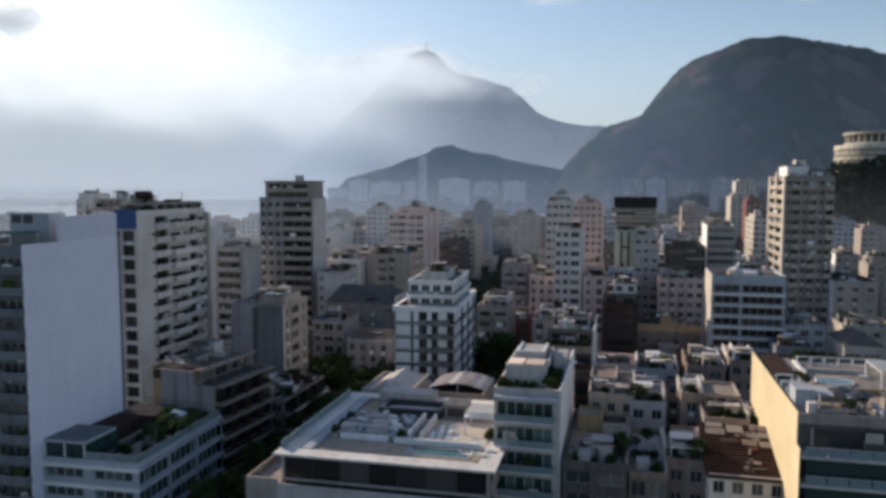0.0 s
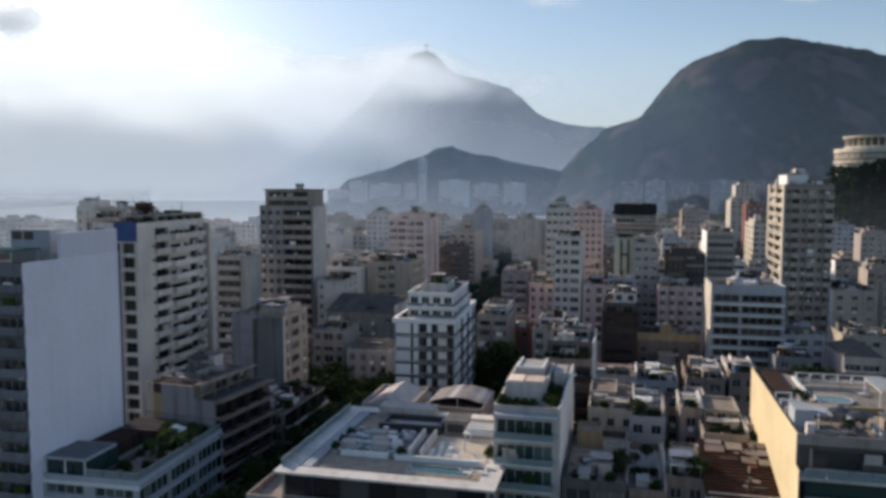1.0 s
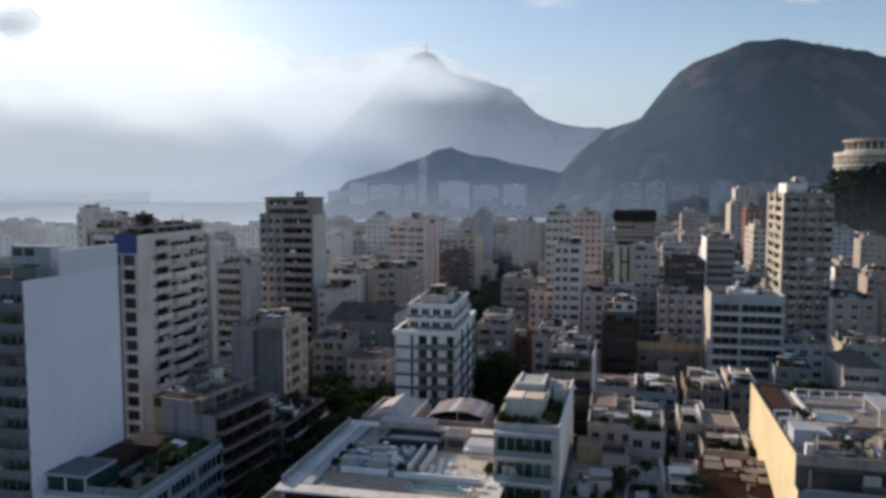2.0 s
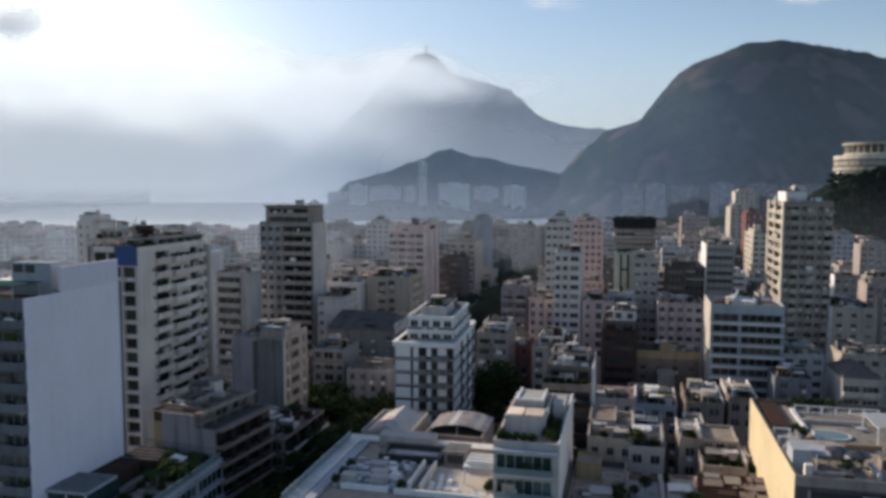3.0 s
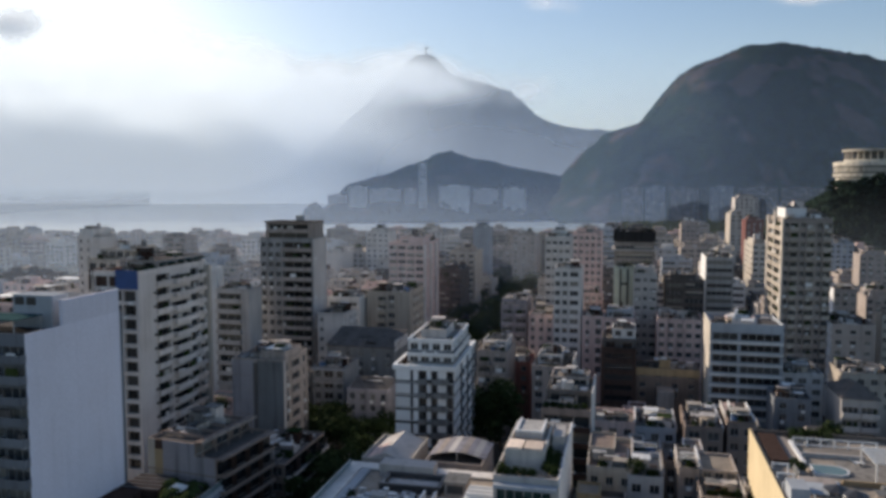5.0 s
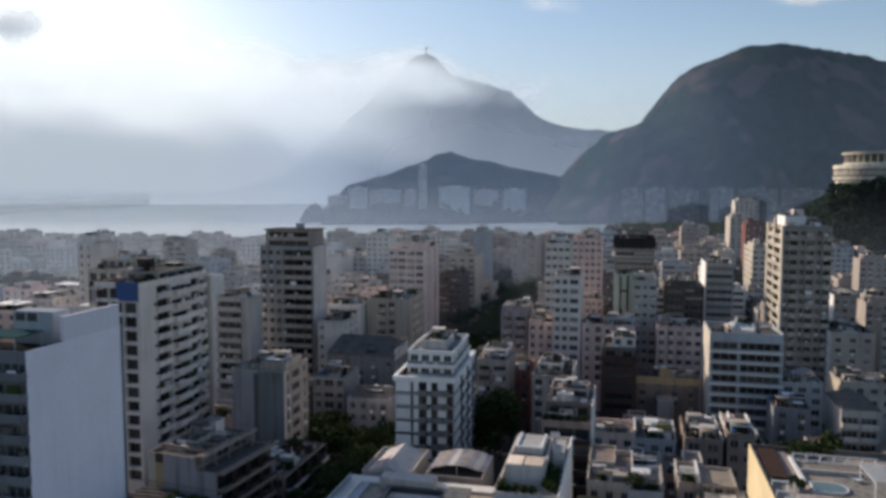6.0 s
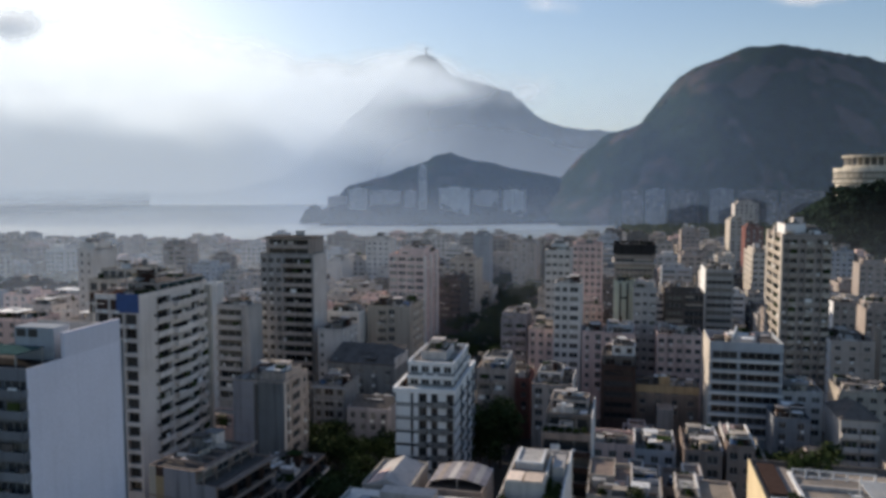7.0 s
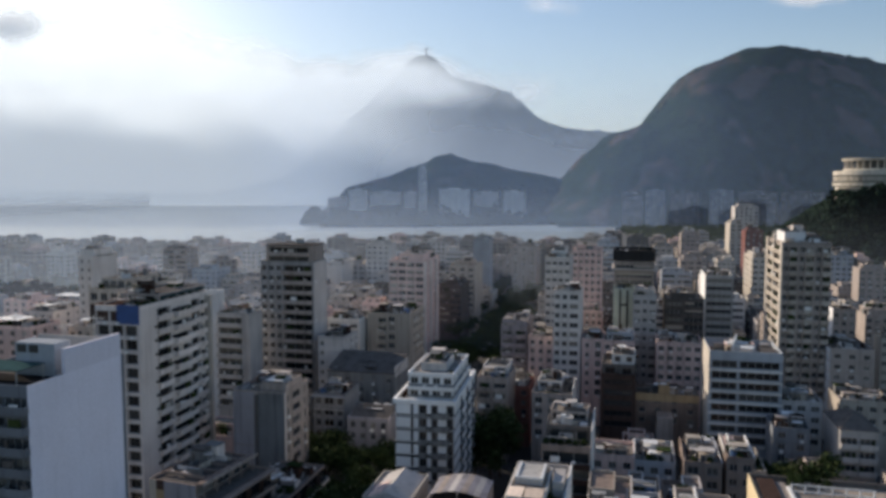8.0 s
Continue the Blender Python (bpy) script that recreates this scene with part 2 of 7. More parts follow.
def balcony_mesh(w, reach, mat, glazed):
    key = ("balcony", round(w, 2), reach, mat.name, glazed)
    if key not in STORE:
        s, k = Shell(), 1 if glazed else 0
        s.box(0, -reach, -0.16, w, 0, 0.02, 0)
        o, e = 0.05 if glazed else 0.12, 1.02
        outer, inner = ((0, 0), (0, -reach), (w, -reach), (w, 0)), ((o, 0), (o, -reach + o), (w - o, -reach + o), (w - o, 0))
        for i in range(3):
            (ax, ay), (bx, by), (cx, cy), (dx, dy) = outer[i], outer[i + 1], inner[i], inner[i + 1]
            s.quad((ax, ay, 0.02), (bx, by, 0.02), (bx, by, e), (ax, ay, e), k)
            s.quad((cx, cy, 0.02), (cx, cy, e), (dx, dy, e), (dx, dy, 0.02), k)
            s.quad((ax, ay, e), (bx, by, e), (dx, dy, e), (cx, cy, e), 2)
        s.weld()
        STORE[key] = s.mesh("balcony", mat, RAILGLASS, ALU)
    return STORE[key]


def blank(k=1.0):
    return (k, "blank")


def wins(cols, w, h, k=1.0, sill=0.95, split=2):
    return (k, "win", cols, w, h, sill, split)


def balcs(cols, w, h=2.2, k=1.0, reach=1.1, glazed=False, split=3):
    return (k, "balc", cols, w, h, 0.12, split, reach, glazed)


def facade(shell, holes, rails, o, along, inward, width, z0, z1, storey, segs, deep, plinth=0.0):
    """Wall quads with real openings; holes and rails gather where windows and balconies go."""
    o, along, inward = Vector(o), Vector(along), Vector(inward)

    def at(s, y, z):
        return o + along * s + inward * y + Vector((0, 0, z))

    def flat(a, b, c, e):
        if b - a > 1e-3 and e - c > 1e-3:
            shell.quad(at(a, 0, c), at(b, 0, c), at(b, 0, e), at(a, 0, e))

    total, s0 = sum(g[0] for g in segs), 0.0
    rows = max(1, round((z1 - z0) / storey))
    fh = (z1 - z0) / rows
    turn = Matrix((along, inward, (0, 0, 1))).transposed().to_4x4()
    for g in segs:
        s1 = s0 + width * g[0] / total
        if g[1] == "blank":
            flat(s0, s1, z0, z1)
        else:
            cols, w, h, sill, split = g[2:7]
            bay = (s1 - s0) / cols
            w = min(w, bay - 0.1)
            for r in range(rows):
                zb = z0 + r * fh
                if zb < plinth:
                    flat(s0, s1, zb, zb + fh)
                    continue
                c, e = zb + sill, min(zb + sill + h, zb + fh - 0.12)
                flat(s0, s1, zb, c)
                flat(s0, s1, e, zb + fh)
                p = s0
                for i in range(cols):
                    a = s0 + bay * (i + 0.5) - w / 2
                    b = a + w
                    flat(p, a, c, e)
                    p = b
                    shell.quad(at(a, 0, c), at(b, 0, c), at(b, deep, c), at(a, deep, c))
                    shell.quad(at(a, 0, e), at(a, deep, e), at(b, deep, e), at(b, 0, e))
                    shell.quad(at(a, 0, c), at(a, deep, c), at(a, deep, e), at(a, 0, e))
                    shell.quad(at(b, 0, c), at(b, 0, e), at(b, deep, e), at(b, deep, c))
                    holes.append((Matrix.Translation(at(a, deep, c)) @ turn, w, e - c, split))
                    if g[1] == "balc" and r > 0:
                        rails.append((Matrix.Translation(at(a - 0.2, 0, zb)) @ turn, w + 0.4, g[7], g[8]))
                flat(p, s1, c, e)
        s0 = s1


def body(root, x0, y0, x1, y1, z0, z1, faces, wall, storey=3.0, deep=0.3, near=True, rim=ALU, glass=GLASS, name="wall", label="", parapet=0.9, deck=None, balcony=None, plinth=0.0, fine=False):
    """One block of a building: walls with openings, roof deck, parapet with coping, windows and balconies."""
    shell, holes, rails = Shell(), [], []
    w, d = x1 - x0, y1 - y0
    top = z1 - parapet
    for key, o, along, inward, width in (("front", (x0, y0, 0), (1, 0, 0), (0, 1, 0), w), ("right", (x1, y0, 0), (0, 1, 0), (-1, 0, 0), d),
                                         ("left", (x0, y1, 0), (0, -1, 0), (1, 0, 0), d), ("back", (x1, y1, 0), (-1, 0, 0), (0, -1, 0), w)):
        facade(shell, holes, rails, o, along, inward, width, z0, top, storey, faces.get(key, [blank()]), deep, plinth)
    part(name, shell, (wall,), root, label)
    rng, trim = random.Random(int(x1 * 31 + y1 * 17 + z1 * 101)), Shell()
    rows = max(1, round((top - z0) / storey))
    if not rails and rng.random() < 0.6:
        for i in range(1, rows):
            z = z0 + (top - z0) * i / rows
            if z > plinth:
                trim.ring(x0, y0, x1, y1, ((-0.02, z - 0.1), (0.12, z - 0.1), (0.12, z + 0.1), (-0.02, z + 0.1)), 0)
    for m, ww, hh, split in holes:
        if rng.random() < 0.3 and ww < 4:
            a = rng.uniform(0, max(0.05, ww - 0.8))
            n = len(trim.v)
            trim.box(a, -deep - 0.42, -0.62, a + 0.75, -deep + 0.02, -0.08, 1)
            trim.v[n:] = [tuple(m @ Vector(c)) for c in trim.v[n:]]
    for m, ww, reach, glazed in rails:
        for _ in range(int(ww / 2.2) + 1):
            if rng.random() < 0.55:
                w, h = rng.choice(((0.7, 0.5), (1.3, 0.35), (0.4, 1.1), (0.9, 0.8), (1.8, 1.2)))
                if w > ww - 0.4:
                    continue
                a, n = rng.uniform(0.15, ww - w - 0.15), len(trim.v)
                trim.box(a, -reach + 0.15, 0.03, a + w, -reach + 0.5, 0.9 + h, rng.choice((2, 2, 3, 4, 1)))
                trim.v[n:] = [tuple(m @ Vector(c)) for c in trim.v[n:]]
    if trim.f:
        tagged(part("facade_trim", trim, (wall, WHITEMETAL, LEAVES_PALM, DARKGREY, BLIND), root), kind="stuff")
    r = Shell()
    r.box(x0 + 0.2, y0 + 0.2, top - 0.15, x1 - 0.2, y1 - 0.2, top, 0)
    part("roof", r, (deck or CONCRETE,), root)
    p = Shell().ring(x0, y0, x1, y1, ((0, top), (0, z1 - 0.07), (0.05, z1 - 0.07), (0.05, z1), (-0.26, z1), (-0.26, z1 - 0.07), (-0.22, z1 - 0.07), (-0.22, top)))
    part("parapet", p, (wall,), root)
    if near:
        for m, ww, hh, split in holes if fine else ():
            fine_window(root, m, ww, hh, rim, glass, split)
        for m, ww, reach, glazed in rails if fine else ():
            fine_balcony(root, m, ww, reach, balcony or wall, glazed)
        for m, ww, hh, split in () if fine else holes:
            part("window", window_mesh(ww, hh, rim, glass, split), (), root, at=m)
        for m, ww, reach, glazed in () if fine else rails:
            part("balcony", balcony_mesh(ww, reach, balcony or wall, glazed), (), root, at=m)
    else:
        g = Shell()
        for m, ww, hh, split in holes:
            q = [m @ Vector(c) for c in ((0, 0, 0), (ww, 0, 0), (ww, 0, hh), (0, 0, hh))]
            g.quad(*q)
            if rng.random() < 0.38:
                a, e = rng.choice(((0, 1), (0, 0.5), (0.5, 1), (0, 1))), hh * rng.choice((0.0, 0.35, 0.5, 0.65))
                g.quad(*[m @ Vector(c) for c in ((ww * a[0], -0.02, e), (ww * a[1], -0.02, e), (ww * a[1], -0.02, hh), (ww * a[0], -0.02, hh))], 2)
            if split > 1:
                for i in range(1, split):
                    q = [m @ Vector(c) for c in ((ww * i / split - 0.05, -0.04, 0), (ww * i / split + 0.05, -0.04, 0), (ww * i / split + 0.05, -0.04, hh), (ww * i / split - 0.05, -0.04, hh))]
                    g.quad(*q, 1)
        if g.f:
            tagged(part("glazing", g, (GLASS_FAR, rim, BLIND), root), kind="stuff")
        b = Shell()
        for m, ww, reach, glazed in rails:
            for box in ((0, -reach, -0.16, ww, 0, 0.02), (0, -reach, 0.02, ww, -reach + 0.12, 1.0), (0, -reach + 0.12, 0.02, 0.12, 0, 1.0), (ww - 0.12, -reach + 0.12, 0.02, ww, 0, 1.0)):
                n = len(b.v)
                b.box(*box)
                b.v[n:] = [tuple(m @ Vector(c)) for c in b.v[n:]]
        if b.f:
            tagged(part("balcony_band", b, (balcony or wall,), root), kind="stuff")
    return top


FOOT = []


def block(name, x, y, ang, w, d, h, faces, wall, label, group="", upper=(), category="building", tidy=False, **more):
    """A building as a thing: an Empty at its near corner, a main block, and set-back blocks (x0, y0, x1, y1 as parts of w and d, height, faces)."""
    root = tagged(new(name), label, category, group)
    root.empty_display_size = 1
    root.matrix_basis = pose(x, y, 0, 0, 0, -ang)
    if y > 150 and y < 800:
        more.setdefault("plinth", 7.0)
    top = body(root, 0, 0, w, d, 0, h, faces, wall, **more)
    FOOT.append((x, y, ang, w, d))
    more = {k: v for k, v in more.items() if k not in ("parapet",)}
    for x0, y0, x1, y1, rise, f, *other in upper:
        body(root, w * x0, d * y0, w * x1, d * y1, top, top + rise, f, other[0] if other else wall, name="penthouse_wall", parapet=0.4, **more)
    if 140 < y < 800 and not tidy and "city" not in label:
        hp = Shell()
        heap(hp, random.Random(int(x * 13 + y * 7)), 0.25, 0.25, w - 0.25, d - 0.25, top, int(min(26, w * d * 0.12)), 9)
        for x0, y0, x1, y1, rise, *_ in upper:
            heap(hp, random.Random(int(x * 3 + rise)), w * x0 + 0.2, d * y0 + 0.2, w * x1 - 0.2, d * y1 - 0.2, top + rise - 0.4, int(min(8, w * d * 0.04)), 9)
        if hp.f:
            tagged(part("roof_clutter", hp, CLUTTER_MATS, root), kind="stuff")
    return root, top


def heap(shell, rng, x0, y0, x1, y1, z, n, mats):
    """Small roof rooms, boxes, low walls, pipes, sheet canopies and lean-tos, joined."""
    for _ in range(n):
        w, d, h = rng.choice(((2.2, 1.6, 1.4), (1.0, 0.8, 0.9), (3.4, 0.2, 1.1), (0.2, 3.6, 1.1), (0.12, 0.12, 2.6), (2.8, 2.4, 2.3), (1.4, 2.0, 0.5), (0.9, 0.9, 1.7), (3.2, 2.6, -2.2), (2.2, 3.4, -2.0), (4.2, 1.8, -1.9), (0.5, 0.4, 0.6), (0.16, 5.0, 0.25), (4.6, 0.16, 0.8)))
        if x1 - x0 < w + 0.8 or y1 - y0 < d + 0.8:
            continue
        x, y, k = rng.uniform(x0 + 0.3, x1 - w - 0.3), rng.uniform(y0 + 0.3, y1 - d - 0.3), rng.randrange(mats)
        if h > 0:
            shell.box(x, y, z, x + w, y + d, z + h * rng.uniform(0.8, 1.2), k)
            if w * d > 3:
                shell.box(x - 0.15, y - 0.15, z + h * 1.2, x + w + 0.15, y + d + 0.15, z + h * 1.2 + 0.12, rng.randrange(mats))
                shell.box(x + 0.3, y - 0.03, z + 0.1, x + 1.0, y, z + h * 0.78, 3)
            continue
        tall, drop = z - h, rng.uniform(0.15, 0.7)
        m = len(shell.v)
        shell.box(x, y, tall, x + w, y + d, tall + 0.08, k)
        shell.v[m:] = [(a, b, c - drop * (b - y) / d) for a, b, c in shell.v[m:]]
        for a, b in ((x + 0.05, y + 0.05), (x + w - 0.13, y + 0.05), (x + 0.05, y + d - 0.13), (x + w - 0.13, y + d - 0.13)):
            shell.box(a, b, z, a + 0.08, b + 0.08, tall - drop * (b - y) / d, 3)


CLUTTER_MATS = (SHADEWHITE, GREY, WARM, DARKGREY, TERRACOTTA, PALE, SLATE, BEIGE, LEAVES_PALM)


def on(root, x, y, z=0.0, turn=0.0):
    return root.matrix_basis @ pose(x, y, z, 0, 0, turn)


# ---- small things that stand on roofs, built once and copied ----
AWAY = pose(0, -60, 0)
KIT = {}


def kit(key, build):
    if key not in KIT:
        KIT[key] = build()
        KIT[key].matrix_basis = AWAY
    return KIT[key]


def put(key, build, m):
    """Sets the first one in place, copies the next."""
    if key not in KIT:
        KIT[key] = build()
        KIT[key].matrix_basis = m
        return KIT[key]
    return copy_thing(KIT[key], m)


def round_tank():
    root = tagged(new("water_tank"), "round blue plastic water tank standing on a flat roof", "water tank", "roof tanks")
    part("tank_body", Shell().tube(0, 0, 0.1, 1.5, 0.85, 1.0, 14), (TANK_BLUE,), root)
    part("lid", Shell().tube(0, 0, 1.5, 1.72, 1.02, 0.35, 14), (TANK_BLUE,), root)
    part("base", Shell().box(-0.9, -0.9, 0, 0.9, 0.9, 0.1), (CONCRETE,), root)
    return root


def box_tank():
    root = tagged(new("water_tank"), "grey fibre-cement water tank on a flat roof", "water tank", "roof tanks")
    part("tank_body", Shell().box(-1.1, -0.8, 0.25, 1.1, 0.8, 1.55), (TANK_GREY,), root)
    part("lid", Shell().box(-1.18, -0.88, 1.55, 1.18, 0.88, 1.68), (TANK_GREY,), root)
    for s in (-0.8, 0.8):
        part("foot", Shell().box(s - 0.12, -0.8, 0, s + 0.12, 0.8, 0.25), (CONCRETE,), root)
    return root


def cooling_unit():
    root = tagged(new("air_conditioner"), "white outdoor air-conditioning unit on a roof", "air conditioner", "roof air conditioners")
    part("casing", Shell().box(-0.5, -0.2, 0.12, 0.5, 0.2, 0.85), (WHITEMETAL,), root)
    s = Shell()
    for i in range(10):
        a, b = 6.2832 * i / 10, 6.2832 * (i + 1) / 10
        s.quad((-0.15, -0.215, 0.48), (-0.15 + 0.27 * math.cos(a), -0.215, 0.48 + 0.27 * math.sin(a)), (-0.15 + 0.27 * math.cos((a + b) / 2), -0.215, 0.48 + 0.27 * math.sin((a + b) / 2)), (-0.15 + 0.27 * math.cos(b), -0.215, 0.48 + 0.27 * math.sin(b)))
    part("fan_grille", s, (DARKALU,), root)
    for s in (-0.38, 0.38):
        part("foot", Shell().box(s - 0.05, -0.2, 0, s + 0.05, 0.2, 0.12), (DARKALU,), root)
    return root


def aerial():
    root = tagged(new("antenna"), "thin metal television aerial on a roof mast", "antenna", "roof aerials")
    part("mast", Shell().tube(0, 0, 0, 3.4, 0.04, 0.03, 6), (ALU,), root)
    part("boom", Shell().box(-0.8, -0.02, 3.1, 0.8, 0.02, 3.14), (ALU,), root)
    for i in range(5):
        part("element", Shell().box(-0.7 + i * 0.35, -0.4, 3.145, -0.68 + i * 0.35, 0.4, 3.165), (ALU,), root)
    return root


def dish():
    root = tagged(new("satellite_dish"), "white satellite dish on a short post", "satellite dish", "roof dishes")
    part("post", Shell().tube(0, 0, 0, 0.7, 0.04, 0.04, 6), (ALU,), root)
    s = Shell()
    for i in range(12):
        a, b = 6.2832 * i / 12, 6.2832 * (i + 1) / 12
        s.quad((0, 0.12, 0.95), (0.28 * math.cos(a), 0.07, 0.95 + 0.28 * math.sin(a)), (0.55 * math.cos((a + b) / 2), -0.08, 0.95 + 0.55 * math.sin((a + b) / 2)), (0.28 * math.cos(b), 0.07, 0.95 + 0.28 * math.sin(b)))
        s.quad((0.28 * math.cos(a), 0.07, 0.95 + 0.28 * math.sin(a)), (0.55 * math.cos(a), -0.08, 0.95 + 0.55 * math.sin(a)), (0.55 * math.cos((a + b) / 2), -0.08, 0.95 + 0.55 * math.sin((a + b) / 2)), (0.28 * math.cos(b), 0.07, 0.95 + 0.28 * math.sin(b)))
    part("bowl", s, (WHITEMETAL,), root)
    return root


def planter():
    root = tagged(new("potted_shrub"), "bushy green shrub in a square pale planter", "potted plant", "terrace planters")
    part("pot", Shell().box(-0.4, -0.4, 0, 0.4, 0.4, 0.6), (PALE,), root)
    part("crown", leaf_ball(random.Random(5), 0.75, 0.75, 220, 0.22, 1.15), (LEAVES_PALM,), root)
    return root


def leaf_ball(rng, rx, rz, n, size, zc):
    """Leaves scattered through a rough crown."""
    s = Shell()
    for _ in range(n):
        a, c, r = rng.uniform(0, 6.283), rng.uniform(-1, 1), rng.uniform(0.45, 1.05) * (0.8 + 0.25 * math.sin(3 * rng.random()))
        k = math.sqrt(1 - c * c)
        p = Vector((rx * r * k * math.cos(a), rx * r * k * math.sin(a), zc + rz * r * c))
        e1 = Vector((rng.uniform(-1, 1), rng.uniform(-1, 1), rng.uniform(-0.6, 0.6))).normalized() * size * rng.uniform(0.6, 1.3)
        e2 = Vector((rng.uniform(-1, 1), rng.uniform(-1, 1), rng.uniform(-0.6, 0.6))).normalized() * size * rng.uniform(0.4, 0.9)
        s.quad(p - e1, p - e2 * 0.6, p + e1, p + e2)
    return s


def make_tree(seed, h, spread, group):
    rng = random.Random(seed)
    root = tagged(new("tree"), "leafy dark green street tree with a spreading crown", "tree", group)
    t = Shell()
    t.tube(0, 0, 0, h * 0.45, 0.28, 0.2, 8)
    part("trunk", t, (BARK,), root)
    limbs, crown = Shell(), Shell()
    for i in range(7):
        a = i * 0.9 + rng.uniform(-0.3, 0.3)
        reach, rise = spread * rng.uniform(0.35, 0.75), h * rng.uniform(0.62, 0.88)
        p, q = Vector((0, 0, h * 0.4)), Vector((reach * math.cos(a), reach * math.sin(a), rise))
        side = Vector((-math.sin(a), math.cos(a), 0)) * 0.1
        limbs.quad(p - side, p + side, q + side * 0.3, q - side * 0.3)
        up = Vector((0, 0, 0.1))
        limbs.quad(p - up, p + up, q + up * 0.3, q - up * 0.3)
        for k in range(2):
            b = leaf_ball(rng, spread * rng.uniform(0.32, 0.5), h * rng.uniform(0.10, 0.17), 130, 0.5, 0)
            c = q + Vector((rng.uniform(-1, 1), rng.uniform(-1, 1), rng.uniform(-0.4, 0.8)))
            n = len(crown.v)
            crown.v += [tuple(Vector(v) + c) for v in b.v]
            crown.f += [tuple(i + n for i in f) for f in b.f]
            crown.m += b.m
    part("limb", limbs, (BARK,), root)
    part("crown", crown, (LEAVES,), root)
    return root


def strew(root, top, x0, y0, x1, y1, seed, n):
    """Low walls, boxes and pipes too small to tell apart."""
    hp = Shell()
    heap(hp, random.Random(seed), x0, y0, x1, y1, top, n, 9)
    if hp.f:
        tagged(part("roof_clutter", hp, CLUTTER_MATS, root), kind="stuff")


def gable(root, x0, y0, x1, y1, z, rise, mat, label):
    """A pitched roof with its ridge running away from the front."""
    xm = (x0 + x1) / 2
    me = bpy.data.meshes.new("pitched_roof")
    me.from_pydata([(x0, y0, z), (x1, y0, z), (x1, y1, z), (x0, y1, z), (xm, y0, z + rise), (xm, y1, z + rise)], [], [(0, 1, 4), (1, 2, 5, 4), (2, 3, 5), (3, 0, 4, 5), (0, 3, 2, 1)])
    me.materials.append(mat)
    part("pitched_roof", me, (), root, label)


def clutter(root, top, x0, y0, x1, y1, seed, n=6):
    """Tanks, coolers, dishes and aerials set about a flat roof."""
    rng = random.Random(seed)
    spots = []
    if x1 - x0 > 3 and y1 - y0 > 3:
        strew(root, top, x0, y0, x1, y1, seed + 5, int(min(30, (x1 - x0) * (y1 - y0) * 0.22)))
    for _ in range(n * 4):
        if len(spots) >= n:
            break
        x, y = rng.uniform(x0 + 1.4, x1 - 1.4), rng.uniform(y0 + 1.4, y1 - 1.4)
        if x1 - x0 < 3 or y1 - y0 < 3 or any(abs(x - a) < 2.4 and abs(y - b) < 2.1 for a, b in spots):
            continue
        spots.append((x, y))
        key, build = rng.choice((("box_tank", box_tank), ("cooler", cooling_unit), ("cooler", cooling_unit), ("dish", dish), ("round_tank", round_tank), ("aerial", aerial), ("box_tank", box_tank)))
        put(key, build, on(root, x, y, top, rng.choice((0, 90, 180, -90)) if key != "dish" else rng.uniform(0, 360)))


# ---- the block beside the street: white gable, blue-tarpaulin tower, terraced roofs ----
APT = "apartments along the street"
r, top = block("apartment_building", -73.8, 109.1, 13.5, 16.0, 21.3, 48.4, dict(front=[wins(1, 2.0, 1.5), balcs(2, 5.0, 1.9)]), SHADEBLUE, "tall apartment block with a huge blank white side wall", APT, balcony=SHADEBLUE, deck=DARKGREY)
part("side_wall", Shell().box(16.0, 0.02, 0.5, 16.14, 20.38, top + 0.9), (LAVENDER,), r, "blank pale wall painted blue-white")
part("side_wall", Shell().box(15.6, 7.4, top + 0.9, 16.14, 20.38, top + 4.6), (LAVENDER,), r)
part("back_wall", Shell().box(0.5, 20.0, top, 15.6, 20.3, top + 3.8), (PALE,), r)
part("roof_film", Shell().box(0.3, 0.3, top + 0.01, 15.4, 8.4, top + 0.05), (BLACKISH,), r, "dark bitumen roof film")
part("tank_room", Shell().box(6.4, 8.6, top, 13.4, 12.0, top + 5.0), (BLUEGREY,), r)
part("dark_vent", Shell().box(6.8, 8.5, top + 3.5, 8.4, 8.6, top + 4.7), (DARKALU,), r)
part("dark_vent", Shell().box(8.9, 8.5, top + 3.5, 10.5, 8.6, top + 4.7), (DARKALU,), r)
part("roof_awning", Shell().box(1.0, 2.0, top + 2.2, 12.5, 7.6, top + 2.35), (TEAL,), r, "dark teal awning over a roof terrace")
for x, y in ((1.2, 2.2), (12.3, 2.2), (1.2, 7.4), (12.3, 7.4)):
    part("post", Shell().box(x - 0.07, y - 0.07, top, x + 0.07, y + 0.07, top + 2.2), (ALU,), r)
clutter(r, top, 1, 13, 15, 19.5, 4, 6)
put("aerial", aerial, on(r, 12.6, 18.6, top) @ Matrix.Scale(2.3, 4))
put("aerial", aerial, on(r, 8.0, 17.4, top, 60) @ Matrix.Scale(1.9, 4))

